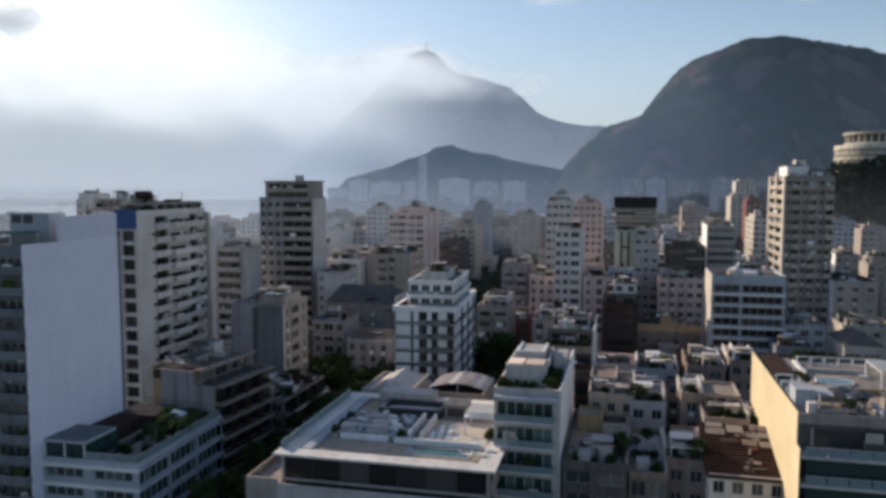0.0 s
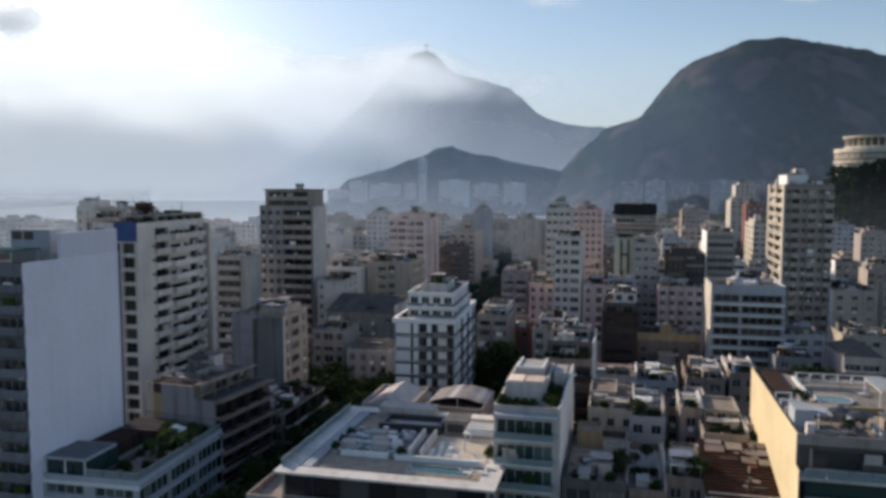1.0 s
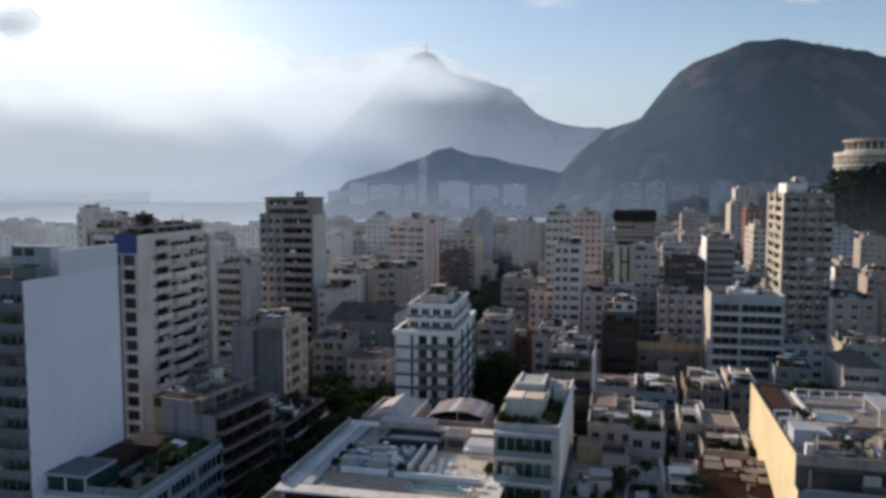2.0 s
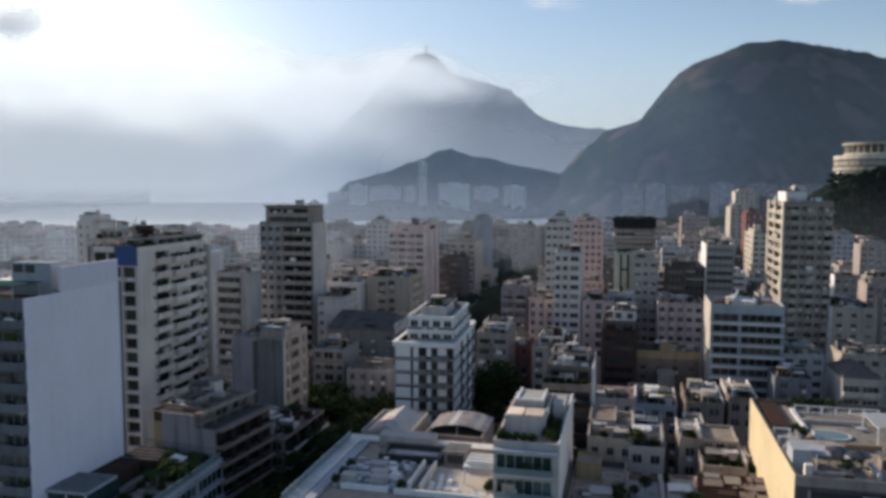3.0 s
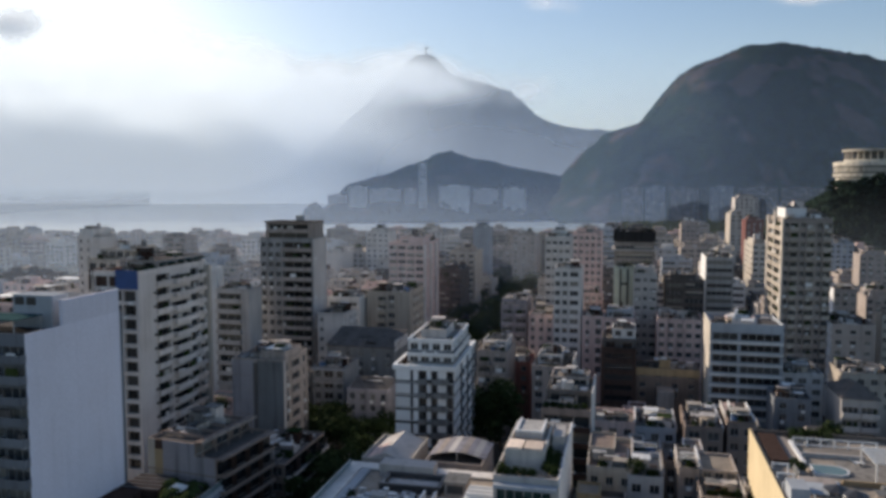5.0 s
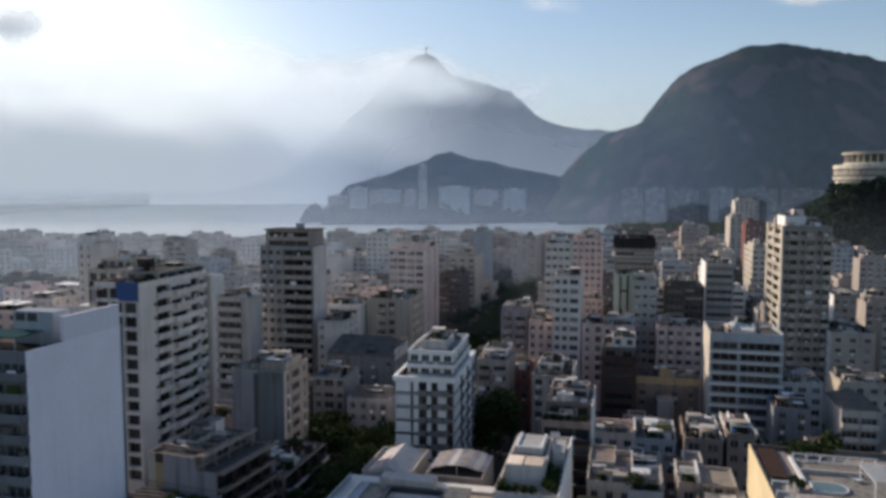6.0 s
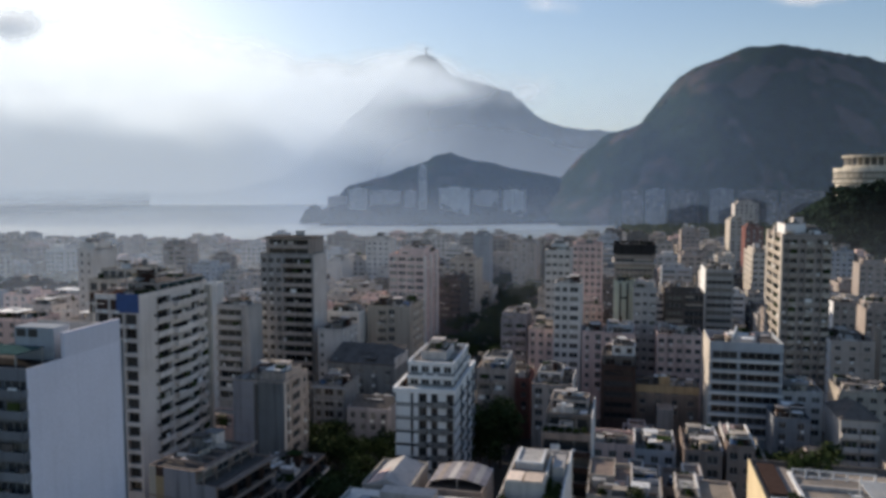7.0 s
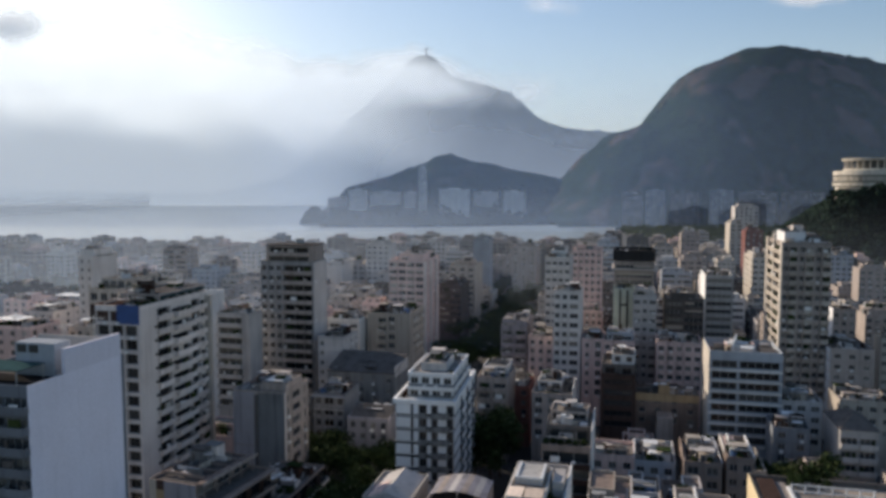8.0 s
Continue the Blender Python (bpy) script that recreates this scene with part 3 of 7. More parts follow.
r, top = block("apartment_tower", -73.0, 159.4, 13.5, 10.4, 26.3, 51.4, dict(front=[wins(3, 3.0, 2.2, 0.96, 0.5, split=3), blank(0.04)], right=[blank(0.235), balcs(1, 4.9, 2.3, 0.2, reach=0.6, split=3), blank(0.01), balcs(1, 7.2, 1.45, 0.29, reach=1.6), blank(0.01), balcs(1, 3.6, 2.3, 0.14, reach=0.6, split=3), balcs(1, 2.6, 1.6, 0.115, reach=0.7)]), WARM,
               "pale apartment tower with stacked balconies and a blue tarpaulin", APT, deep=0.9, deck=DARKGREY, glass=DARKGLASS, rim=DARKALU, upper=[(0.05, 0.3, 0.95, 0.98, 2.4, dict(front=[wins(2, 2.6, 1.5)], right=[wins(5, 2.4, 1.3)]), GREY)])
tw_ = 10.4
for k in range(3, int(top / 3.0)):
    part("air_conditioner", Shell().box(tw_ + 0.01, 5.3, k * 3.0 + 1.0, tw_ + 0.45, 6.0, k * 3.0 + 1.5), (DARKGREY,), r, "small grey air conditioner under a window")
for k in range(9):
    part("roof_awning", Shell().box(tw_ - 2.6, 8.4 + k * 1.95, top + 1.5, tw_ + 0.25, 10.2 + k * 1.95, top + 1.62 + 0.06 * (k % 3)), (TEAL,), r, at=pose(0, 0, 0.1 * (k % 2)))
    part("roof_hedge", leaf_ball(random.Random(k), 0.8, 0.7, 150, 0.3, 0.6), (LEAVES_PALM,), r, "clipped green roof hedge", at=pose(tw_ - 0.9, 1.2 + k * 2.7, top + 0.2))
part("end_wall", Shell().box(tw_, 25.5, 2.0, tw_ + 1.5, 26.2, top - 0.2), (CREAM,), r, "plain cream end wall beside the balconies")
part("tarpaulin", Shell().box(5.2, -0.12, top - 2.9, 10.5, -0.03, top + 1.1), (TARP,), r, "blue tarpaulin hung over the top storey")
part("brown_penthouse", Shell().box(-1.5, 0.4, top - 3.2, 5.0, 7.0, top + 0.9), (BROWN,), r)
clutter(r, top, 1, 1, 9, 7, 8, 3)
block("apartment_building", -72.7, 233.0, 13.5, 4.0, 4.0, 44.3, dict(), SHADEWHITE, "narrow pale slab end of an apartment block", APT, near=False)
r, top = block("apartment_building", -86.6, 186.0, 13.5, 8.3, 24.8, 51.3, dict(front=[wins(3, 1.9, 2.0)], right=[wins(6, 2.6, 1.4)]), CREAM, "cream building with a set-back terrace penthouse", APT, deck=DARKGREY, upper=[(0.1, 0.15, 0.9, 0.7, 3.0, dict(front=[wins(3, 1.6, 1.5)], right=[wins(4, 2.0, 1.3)]))])
clutter(r, top, 1, 18, 7, 24, 12, 3)
r, top = block("apartment_tower", -130.0, 272.0, 13.5, 5.8, 13.8, 51.7, dict(front=[wins(2, 1.0, 1.3)], right=[blank()]), WHITE, "slim white apartment tower with small windows", APT, near=False, upper=[(0.0, 0.1, 1, 0.8, 3.0, {})])
r, top = block("apartment_building", -68.0, 228.5, 13.5, 10.7, 8.2, 38.4, dict(front=[balcs(1, 7.6, 2.4, 0.8), blank(0.22)], right=[blank()]), PALE, "grey apartment block with deep shaded balconies", APT, deep=1.1)
clutter(r, top, 0.5, 0.5, 10, 8, 21, 5)
r, top = block("apartment_tower", -57.4, 240.0, 13.5, 17.6, 10.9, 52.9, dict(front=[wins(3, 1.5, 1.4, 0.42), balcs(1, 9.4, 2.45, 0.58, reach=1.3)], right=[wins(1, 0.9, 1.3, 0.3), blank(0.7)]), TOWERGREY,
               "tall grey apartment tower with rounded balcony bands", APT, balcony=GREY, deep=1.0, deck=DARKGREY, tidy=True, glass=DARKGLASS, upper=[(0.1, 0.06, 0.97, 0.95, 5.6, dict(front=[balcs(1, 13.0, 2.4)], right=[blank()]), GREY)])
part("side_wall", Shell().box(17.62, 0.5, 2, 17.75, 10.9, top + 0.6), (WARM,), r)
part("roof_slab", Shell().box(1.2, 0.2, top + 5.65, 17.4, 10.8, top + 5.95), (DARKGREY,), r, "flat dark roof slab")
put("aerial", aerial, on(r, 6.0, 3.0, top + 5.95))
put("box_tank", box_tank, on(r, 11.0, 6.0, top + 5.95))
r, top = block("apartment_building", -47.7, 170.9, 13.5, 12.5, 13.4, 30.3, dict(front=[blank()], right=[blank(0.06), wins(1, 1.1, 1.7, 0.2), wins(1, 4.2, 1.7, 0.48, split=3), wins(1, 1.1, 1.7, 0.2), blank(0.06)]), GREY, "grey building with blank rendered gable and deep square windows", APT, glass=DARKGLASS, rim=PALE,
               upper=[(0.52, 0.1, 0.99, 0.75, 2.6, dict(front=[blank()], right=[blank()]))])
part("gable_panel", Shell().box(6.3, -0.14, 3, 12.5, -0.02, top + 0.5), (SLATE,), r, "blue-grey stained gable panel")
part("gable_panel", Shell().box(0.05, -0.12, 3, 5.3, -0.02, top + 0.5), (LAVENDER_GREY,), r)
part("corner_pier", Shell().box(12.56, 0.0, 3, 12.7, 0.7, top + 0.8), (PALE,), r)
part("buttress", Shell().box(5.4, -0.35, 0, 6.2, -0.02, top), (DARKGREY,), r)
part("canopy_sheet", Shell().box(7.2, 1.6, top + 2.9, 11.6, 6.0, top + 3.0), (WHITEMETAL,), r, "white sheet-metal canopy")
clutter(r, top, 0.5, 1, 6, 13, 41, 4)


def balcony_face(r, x, y0, y1, z, floors, reach, rail):
    """Shaded glass wall with a curved balcony on each floor, its low rail paler than the wall."""
    part("glass_wall", Shell().box(x + 0.02, y0, 1.0, x + 0.1, y1, z + 2.6), (DARKGLASS,), r, "dark glass wall in shade")
    for k in range(floors):
        b = z - k * 3.0
        part("balcony_slab", Shell().box(x + 0.1, y0, b - 0.16, x + reach, y1, b), (DARKGREY,), r)
        part("balcony_rail", Shell().box(x + reach - 0.1, y0 + 0.7, b, x + reach, y1 - 0.7, b + 0.62), (rail,), r)
        for ya, yb, yc in ((y0 + 0.7, y0 + 0.2, y0), (y1 - 0.7, y1 - 0.2, y1)):
            s = Shell()
            a, c = (x + reach - 0.1, ya), (x + reach - 0.7, yc)
            m = (x + reach - 0.25, yb)
            for (xa, p), (xb, q) in ((a, m), (m, c), (c, (x + 0.1, yc))):
                s.quad((xa, p, b), (xb, q, b), (xb, q, b + 0.62), (xa, p, b + 0.62))
            part("rail_end", s, (rail,), r)
        for i in range(3):
            part("balcony_screen", Shell().box(x + 0.1, y0 + (y1 - y0) * (i + 1) / 4, b, x + reach - 0.4, y0 + (y1 - y0) * (i + 1) / 4 + 0.1, b + 2.6), (BROWN,), r)


lx_, ly_, la_, lw_, ld_, lh_ = -51.6, 131.0, 20, 14.1, 16.4, 25.6
r, top = block("apartment_building", lx_, ly_, la_, lw_, ld_, lh_ - 2.6, dict(front=[blank()], right=[blank()]), TAUPE, "grey-brown building with a blank gable and dark balcony decks", APT, deck=DARKGREY, parapet=0.3,
               upper=[(0.0, 0.0, 0.7, 0.97, 2.4, dict(front=[blank()], right=[wins(3, 4.4, 1.9, sill=0.2)]), TAUPE)])
part("gable_panel", Shell().box(3.2, -0.1, 3, 14.0, -0.01, lh_ - 2.7), (LAVENDER_GREY,), r, "pale grey painted gable")
part("gable_panel", Shell().box(3.2, -0.1, lh_ - 2.69, 9.85, -0.01, lh_ - 0.5), (LAVENDER_GREY,), r)
part("gable_panel", Shell().box(0.05, -0.1, 3, 1.49, -0.01, lh_ - 0.5), (CREAM,), r, "cream painted gable strip")
part("gable_panel", Shell().box(1.5, -0.1, 3, 3.19, -0.01, lh_ - 2.2), (OCHRE,), r, "ochre painted gable strip")
part("recess", Shell().box(1.5, -0.06, lh_ - 2.19, 3.19, -0.01, lh_ - 0.5), (BROWN,), r)
part("roof_edge", Shell().box(9.9, -0.15, lh_ - 0.35, 11.3, ld_ - 0.3, lh_ - 0.1), (TAUPE,), r, "grey-brown concrete eaves slab")
part("gutter_beam", Shell().box(11.3, -0.15, lh_ - 0.45, 11.55, ld_ - 0.3, lh_ + 0.1), (GREY,), r)
for k in range(5):
    part("post", Shell().box(11.2, 0.2 + k * 3.6, top, 11.4, 0.4 + k * 3.6, lh_ - 0.45), (TAUPE,), r)
part("terrace_kerb", Shell().box(13.9, 0.0, top, 15.5, ld_, top + 0.3), (TAUPE,), r)
balcony_face(r, lw_, 0.25, ld_, top - 3.0, 5, 1.5, TAUPE)
clutter(r, top, 11.8, 5.0, 13.6, 15.5, 51, 4)
strew(r, lh_ - 0.6, 0.6, 0.6, 9.2, 15.0, 52, 16)
for k in range(4):
    part("roof_kerb", Shell().box(0.6 + k * 0.4, 3.0 + k * 3.2, lh_ - 0.6, 9.4, 3.25 + k * 3.2, lh_ - 0.05), (TAUPE,), r)
r, top = block("apartment_building", -40.5, 146.0, 13.5, 10.4, 20.0, 15.6, dict(front=[wins(3, 2.0, 1.6)], right=[blank()]), TAUPE, "low grey-brown building with pale balcony rails above the street", APT, parapet=0.3, deck=DARKGREY)
balcony_face(r, 10.4, 0.2, 19.8, top - 2.7, 4, 1.3, PALE)
clutter(r, top, 0.5, 0.5, 10, 19, 53, 7)

# ---- lower houses behind the first block ----
HOUSES = "houses behind the street"
TEXT_WARM = {"pink_paint": "pinkish", "cream_paint": "cream", "warm_grey_paint": "warm grey"}
r, top = block("apartment_building", -38.1, 230.9, 13.5, 8.3, 12.8, 30.7, dict(front=[wins(1, 1.2, 1.3, 0.3), blank(0.7)], right=[wins(3, 1.3, 1.4)]), PALE, "pale building with a blank end wall", HOUSES)
clutter(r, top, 0.3, 0.3, 8, 12, 61, 4)
r, top = block("apartment_building", -38.4, 253.0, 13.5, 11.0, 14.0, 32.4, dict(front=[wins(1, 9.6, 1.3, split=6)]), WHITE, "white office block with long ribbon windows", HOUSES)
clutter(r, top, 0.3, 0.3, 10.5, 13, 62, 5)
r, top = block("town_house", -34.4, 200.0, 13.5, 8.6, 12.0, 21.4, dict(front=[wins(1, 1.4, 1.9, 0.3), wins(1, 2.6, 2.1, 0.4, split=2), wins(1, 1.4, 1.9, 0.3)]), TOWERGREY, "grey town house with tall dark windows", HOUSES, deck=DARKGREY, glass=DARKGLASS)
part("cornice", Shell().box(-0.3, -0.45, top + 0.1, 8.9, -0.03, top + 0.45), (BLUEGREY,), r)
part("string_course", Shell().box(-0.1, -0.3, top - 3.4, 8.7, -0.03, top - 3.15), (PALE,), r)
clutter(r, top, 0.4, 0.4, 8, 11.5, 63, 5)
r, top = block("town_house", -33.0, 216.0, 13.5, 20.0, 13.0, 23.6, dict(front=[wins(5, 1.4, 1.3)]), SLATE, "long weathered house under a broad dark shed roof", HOUSES)
for k in range(9):
    part("roof_sheet", Shell().box(0.0, 0.0, 0.0, 2.28, 14.0, 0.14), (DARKGREY,), r, at=pose(-0.3 + k * 2.29, -0.5, top + 0.95 + 0.02 * (k % 2), 13, 0, 0))
part("gable_wall", Shell().box(19.9, 0.2, top, 20.2, 12.8, top + 3.0), (PALE,), r, "pale blank end wall")
r, top = block("town_house", -24.2, 190.0, 13.5, 10.8, 12.0, 18.2, dict(front=[wins(4, 1.3, 1.6)]), LAVENDER_GREY, "old pinkish-grey house with tall windows and a dark roof", HOUSES, deck=DARKGREY)
part("brown_roof", Shell().box(0.0, 0.0, 0.0, 10.6, 7.2, 0.16), (DARKGREY,), r, "dark sloping roof sheets", at=pose(0.1, 0.3, top + 0.1, 17, 0, 0))
clutter(r, top, 0.4, 7.5, 10, 11.6, 65, 3)
r, top = block("town_house", 18.4, 221.0, 13.5, 7.0, 12.0, 18.0, dict(front=[wins(2, 1.4, 1.5)]), FADEDRED, "low red-painted house with a red-tiled roof", HOUSES, deck=BRICKRED)
clutter(r, top, 0.4, 0.4, 6.6, 11.5, 66, 2)
for x, y, w, d, h, mat in ((-142.0, 234.0, 17.0, 13.0, 33.5, PINK), (-121.5, 246.0, 11.0, 15.0, 31.0, CREAM), (-172.0, 328.0, 24.0, 15.0, 27.5, PINK), (-158.0, 286.0, 13.0, 16.0, 29.5, WARM)):
    r, top = block("apartment_building", x, y, 13.5, w, d, h, dict(front=[wins(4, 1.5, 1.4)], right=[wins(3, 1.5, 1.4)]), mat, TEXT_WARM[mat.name] + " apartment block with white sheets on its roof", HOUSES, near=False, deck=BRICKRED)
    part("roof_sheet", Shell().box(w * 0.1, d * 0.2, top + 2.2, w * 0.62, d * 0.75, top + 2.34), (WHITEMETAL,), r, "white metal roof sheet")
    for a, b in ((0.12, 0.23), (0.6, 0.23), (0.12, 0.72), (0.6, 0.72)):
        part("post", Shell().box(w * a - 0.08, d * b - 0.08, top, w * a + 0.08, d * b + 0.08, top + 2.2), (ALU,), r)
    clutter(r, top, w * 0.64, 0.4, w - 0.4, d - 0.4, int(-x), 4)
r, top = block("apartment_building", -25.6, 256.0, 13.5, 14.9, 18.8, 33.8, dict(front=[blank(0.22), balcs(1, 2.6, 2.0, 0.22), wins(1, 2.2, 1.7, 0.2), blank(0.3)], right=[blank(0.2), wins(4, 1.8, 1.5, 0.8)]), BEIGE, "beige apartment block with a dark glazed column", HOUSES)
clutter(r, top, 0.5, 0.5, 14, 18, 64, 6)
r, top = block("apartment_tower", -22.8, 322.0, 13.5, 15.2, 26.6, 45.3, dict(front=[wins(4, 3.2, 1.5)], right=[blank(0.18), wins(1, 1.5, 1.6, 0.2), blank(0.2), wins(1, 1.5, 1.6, 0.2), blank(0.22)]), PINK, "pink-grey apartment tower with long windows and white fins", HOUSES, near=False, upper=[(0.2, 0.2, 0.9, 0.8, 3.0, {})])
for k in (0.2, 9.8, 19.6):
    part("fin", Shell().box(15.2, k, 2, 15.9, k + 1.6, top), (WHITE,), r)
for args, mat, text, f in (((-44.5, 444.0, 13.5, 13.7, 14.0, 42.7), WHITE, "white apartment tower with small square windows", dict(front=[wins(4, 1.5, 1.3)])), ((-58.7, 448.0, 13.5, 13.9, 14.0, 30.5), PALE, "pale apartment block with long windows", dict(front=[wins(3, 2.8, 1.4)])),
                           ((-65.9, 430.0, 13.5, 9.4, 20.0, 31.7), WHITE, "white rendered block with a blank face", dict(front=[blank()])), ((17.9, 450.0, 13.5, 9.4, 12.0, 44.9), BLUEGREY, "slim blank pale-blue tower slab", dict(front=[blank()])),
                           ((34.6, 560.0, 13.5, 15.8, 20.0, 23.2), GREY, "grey rounded apartment block", dict(front=[wins(3, 1.4, 1.3)])), ((44.9, 500.0, 13.5, 16.2, 20.0, 37.0), GREY, "grey rounded apartment block", dict(front=[wins(3, 1.4, 1.3)])), ((3.2, 400.0, 13.5, 14.1, 20.0, 34.8), BEIGE, "beige stepped apartment block", dict(front=[wins(3, 2.2, 1.4)])),
                           ((-2.1, 360.0, 13.5, 10.8, 20.0, 29.7), DARKGREY, "dark apartment block with balconies", dict(front=[balcs(2, 5.0, 1.9)])), ((15.2, 430.0, 13.5, 12.8, 20.0, 15.9), CREAM, "cream apartment block with terraces", dict(front=[wins(2, 2.4, 1.5)]))):
    r, top = block("apartment_building", *args, f, mat, text, HOUSES, near=False, upper=[(0.15, 0.2, 0.8, 0.8, 2.8, {})])

# ---- across the tree-lined street ----
ACROSS = "blocks across the tree-lined street"
for args, mat, text, f, up in (((19.9, 260.0, 13.5, 9.0, 16.0, 28.8), LAVENDER_GREY, "grey corner block with a pitched metal roof", dict(front=[balcs(2, 3.4, 1.9)]), [(0.02, 0.1, 0.98, 0.95, 2.4, {})]),
                               ((28.2, 250.0, 13.5, 8.2, 16.0, 27.0), PINK, "pink-grey apartment block with small windows", dict(front=[wins(3, 1.3, 1.4)]), []),
                               ((35.4, 243.0, 13.5, 8.6, 12.0, 43.1), WHITE, "white tower with a regular grid of square windows", dict(front=[wins(2, 1.6, 1.6, 0.5), wins(1, 2.7, 1.6, 0.38), blank(0.05)]), []),
                               ((36.2, 270.0, 13.5, 8.7, 14.0, 51.3), WHITE, "white tower with wide bands of windows", dict(front=[wins(4, 1.6, 1.2)]), [(0.2, 0.2, 0.8, 0.8, 3.0, {})]),
                               ((58.7, 262.0, 13.5, 7.1, 8.0, 41.1), GREENISH, "pale green building with dark vertical shafts", dict(front=[blank()]), []),
                               ((62.8, 251.0, 13.5, 7.5, 14.0, 40.5), PALE, "pale grey apartment tower with paired balconies", dict(front=[balcs(1, 1.9, 1.9, 0.34, reach=0.7), wins(1, 1.3, 1.3, 0.28), balcs(1, 1.9, 1.9, 0.34, reach=0.7)]), [(0.1, 0.1, 0.9, 0.6, 2.8, {})]),
                               ((66.7, 236.0, 13.5, 13.5, 14.0, 28.0), PINK, "pink apartment block with rows of dark windows", dict(front=[wins(5, 1.7, 1.5)]), []),
                               ((44.0, 240.0, 13.5, 6.7, 14.0, 28.2), PINK, "pink apartment block with a dark stair strip", dict(front=[wins(1, 1.2, 1.4, 0.5), wins(1, 1.8, 2.2, 0.5)]), []),
                               ((50.5, 238.0, 13.5, 9.5, 14.0, 28.0), PINK, "pink apartment block with a white roof pavilion", dict(front=[wins(4, 1.5, 1.5)]), [(0.1, 0.1, 0.95, 0.7, 3.2, dict(front=[wins(1, 7.0, 1.2)]), BLUEGREY)])):
    r, top = block("apartment_building", *args, f, mat, text, ACROSS, upper=up)
    clutter(r, top, 0.3, 0.3, args[3] - 0.3, args[4] - 0.3, int(args[0] * 7), 3)
    if mat is GREENISH:
        for a in (2.0, 4.4):
            part("dark_shaft", Shell().box(a, -0.14, 8, a + 0.55, -0.02, top + 0.4), (BLACKISH,), r, "near-black vertical shaft")
        part("dark_beam", Shell().box(2.55, -0.12, top - 5.0, 4.4, -0.02, top - 4.4), (BLACKISH,), r)
for args, mat, text, f in (((55.9, 330.0, 13.5, 12.4, 16.0, 48.9), PINK, "brick-red apartment tower with pale bands", dict(front=[wins(5, 1.5, 1.4)])), ((64.5, 288.0, 13.5, 14.7, 18.0, 50.7), GREY, "dark glazed tower with a black crown", dict(front=[wins(1, 13.0, 1.6, split=8)])),
                           ((84.6, 290.0, 13.5, 14.2, 14.0, 33.5), DARKGREY, "low dark office block with shaded terraces", dict(front=[wins(2, 6.4, 1.6, split=4)])), ((177.1, 570.0, 13.5, 13.6, 18.0, 40.7), GREY, "grey tower with sunlit edge", dict(front=[wins(4, 1.8, 1.3)])),
                           ((139.8, 450.0, 13.5, 12.6, 18.0, 33.0), GREY, "grey apartment block with long windows", dict(front=[wins(3, 2.6, 1.4)])), ((235.6, 620.0, 13.5, 17.9, 20.0, 59.5), PALE, "pale tall apartment tower with vertical bands", dict(front=[wins(5, 1.6, 1.5)])),
                           ((202.5, 513.0, 13.5, 11.3, 18.0, 46.2), RED, "red-painted apartment tower with small windows", dict(front=[wins(3, 1.6, 1.4)])), ((222.3, 440.0, 13.5, 13.0, 20.0, 36.5), BLUEGREY, "blue-grey apartment tower with rows of windows", dict(front=[wins(4, 1.8, 1.3)])),
                           ((217.0, 580.0, 13.5, 9.6, 26.0, 47.8), CREAM, "cream tower with a sunlit side", dict(front=[wins(2, 2.2, 1.5)])), ((160.4, 396.0, 13.5, 6.5, 30.0, 39.3), CREAM, "cream tower with striped sunlit balconies", dict(front=[wins(2, 2.0, 1.4)], left=[wins(3, 4.5, 1.3)])),
                           ((211.2, 387.0, 13.5, 14.1, 11.9, 34.5), GREY, "grey apartment block with a white sunlit gable", dict(front=[wins(4, 1.8, 1.4)])), ((161.4, 290.0, 13.5, 11.5, 18.0, 27.1), GREY, "grey apartment block with small windows", dict(front=[wins(4, 1.7, 1.4)]))):
    r, top = block("apartment_building", *args, f, mat, text, ACROSS, near=False, upper=[(0.15, 0.2, 0.8, 0.8, 1.4 if "crown" in text else 2.8, {})])
    if "crown" in text:
        part("crown", Shell().ring(0, 0, 14.7, 18.0, ((0.02, 48.3), (0.4, 48.3), (0.4, 52.0), (-0.3, 52.0), (-0.3, 50.9), (0.02, 50.9))), (BLACKISH,), r, "near-black crown storey")
        part("ledge", Shell().ring(0, 0, 14.7, 18.0, ((0.02, 44.6), (0.9, 44.6), (0.9, 45.3), (0.02, 45.3))), (PALE,), r)
r, top = block("apartment_building", 43.7, 209.0, 13.5, 9.5, 18.0, 24.5, dict(front=[wins(1, 7.6, 1.5, split=4)]), BROWN, "dark brown brick apartment block with a patched roof room", ACROSS, rim=DARKALU, glass=DARKGLASS, deck=DARKGREY, upper=[(0.02, 0.12, 0.98, 0.85, 3.2, dict(front=[wins(2, 2.6, 1.7, sill=0.5)]), DARKGREY), (0.3, 0.2, 0.97, 0.7, 5.7, dict(front=[wins(2, 1.6, 1.5)]), WHITE)])
r, top = block("town_house", 54.4, 214.0, 13.5, 17.5, 10.0, 17.8, dict(front=[wins(4, 1.6, 1.4)]), TAUPE, "old grey-brown building with an ochre parapet and lift room", ACROSS, upper=[(0.38, 0.1, 0.55, 0.5, 3.2, {}, OCHRE)])
part("ochre_parapet", Shell().box(-0.1, -0.06, top - 1.3, 17.6, -0.02, top + 0.85), (OCHRE,), r)
part("roof_shed", Shell().box(6.0, -6.5, 0, 10.4, -0.3, 12.8), (GREY,), r, "grey lean-to block before the old building")
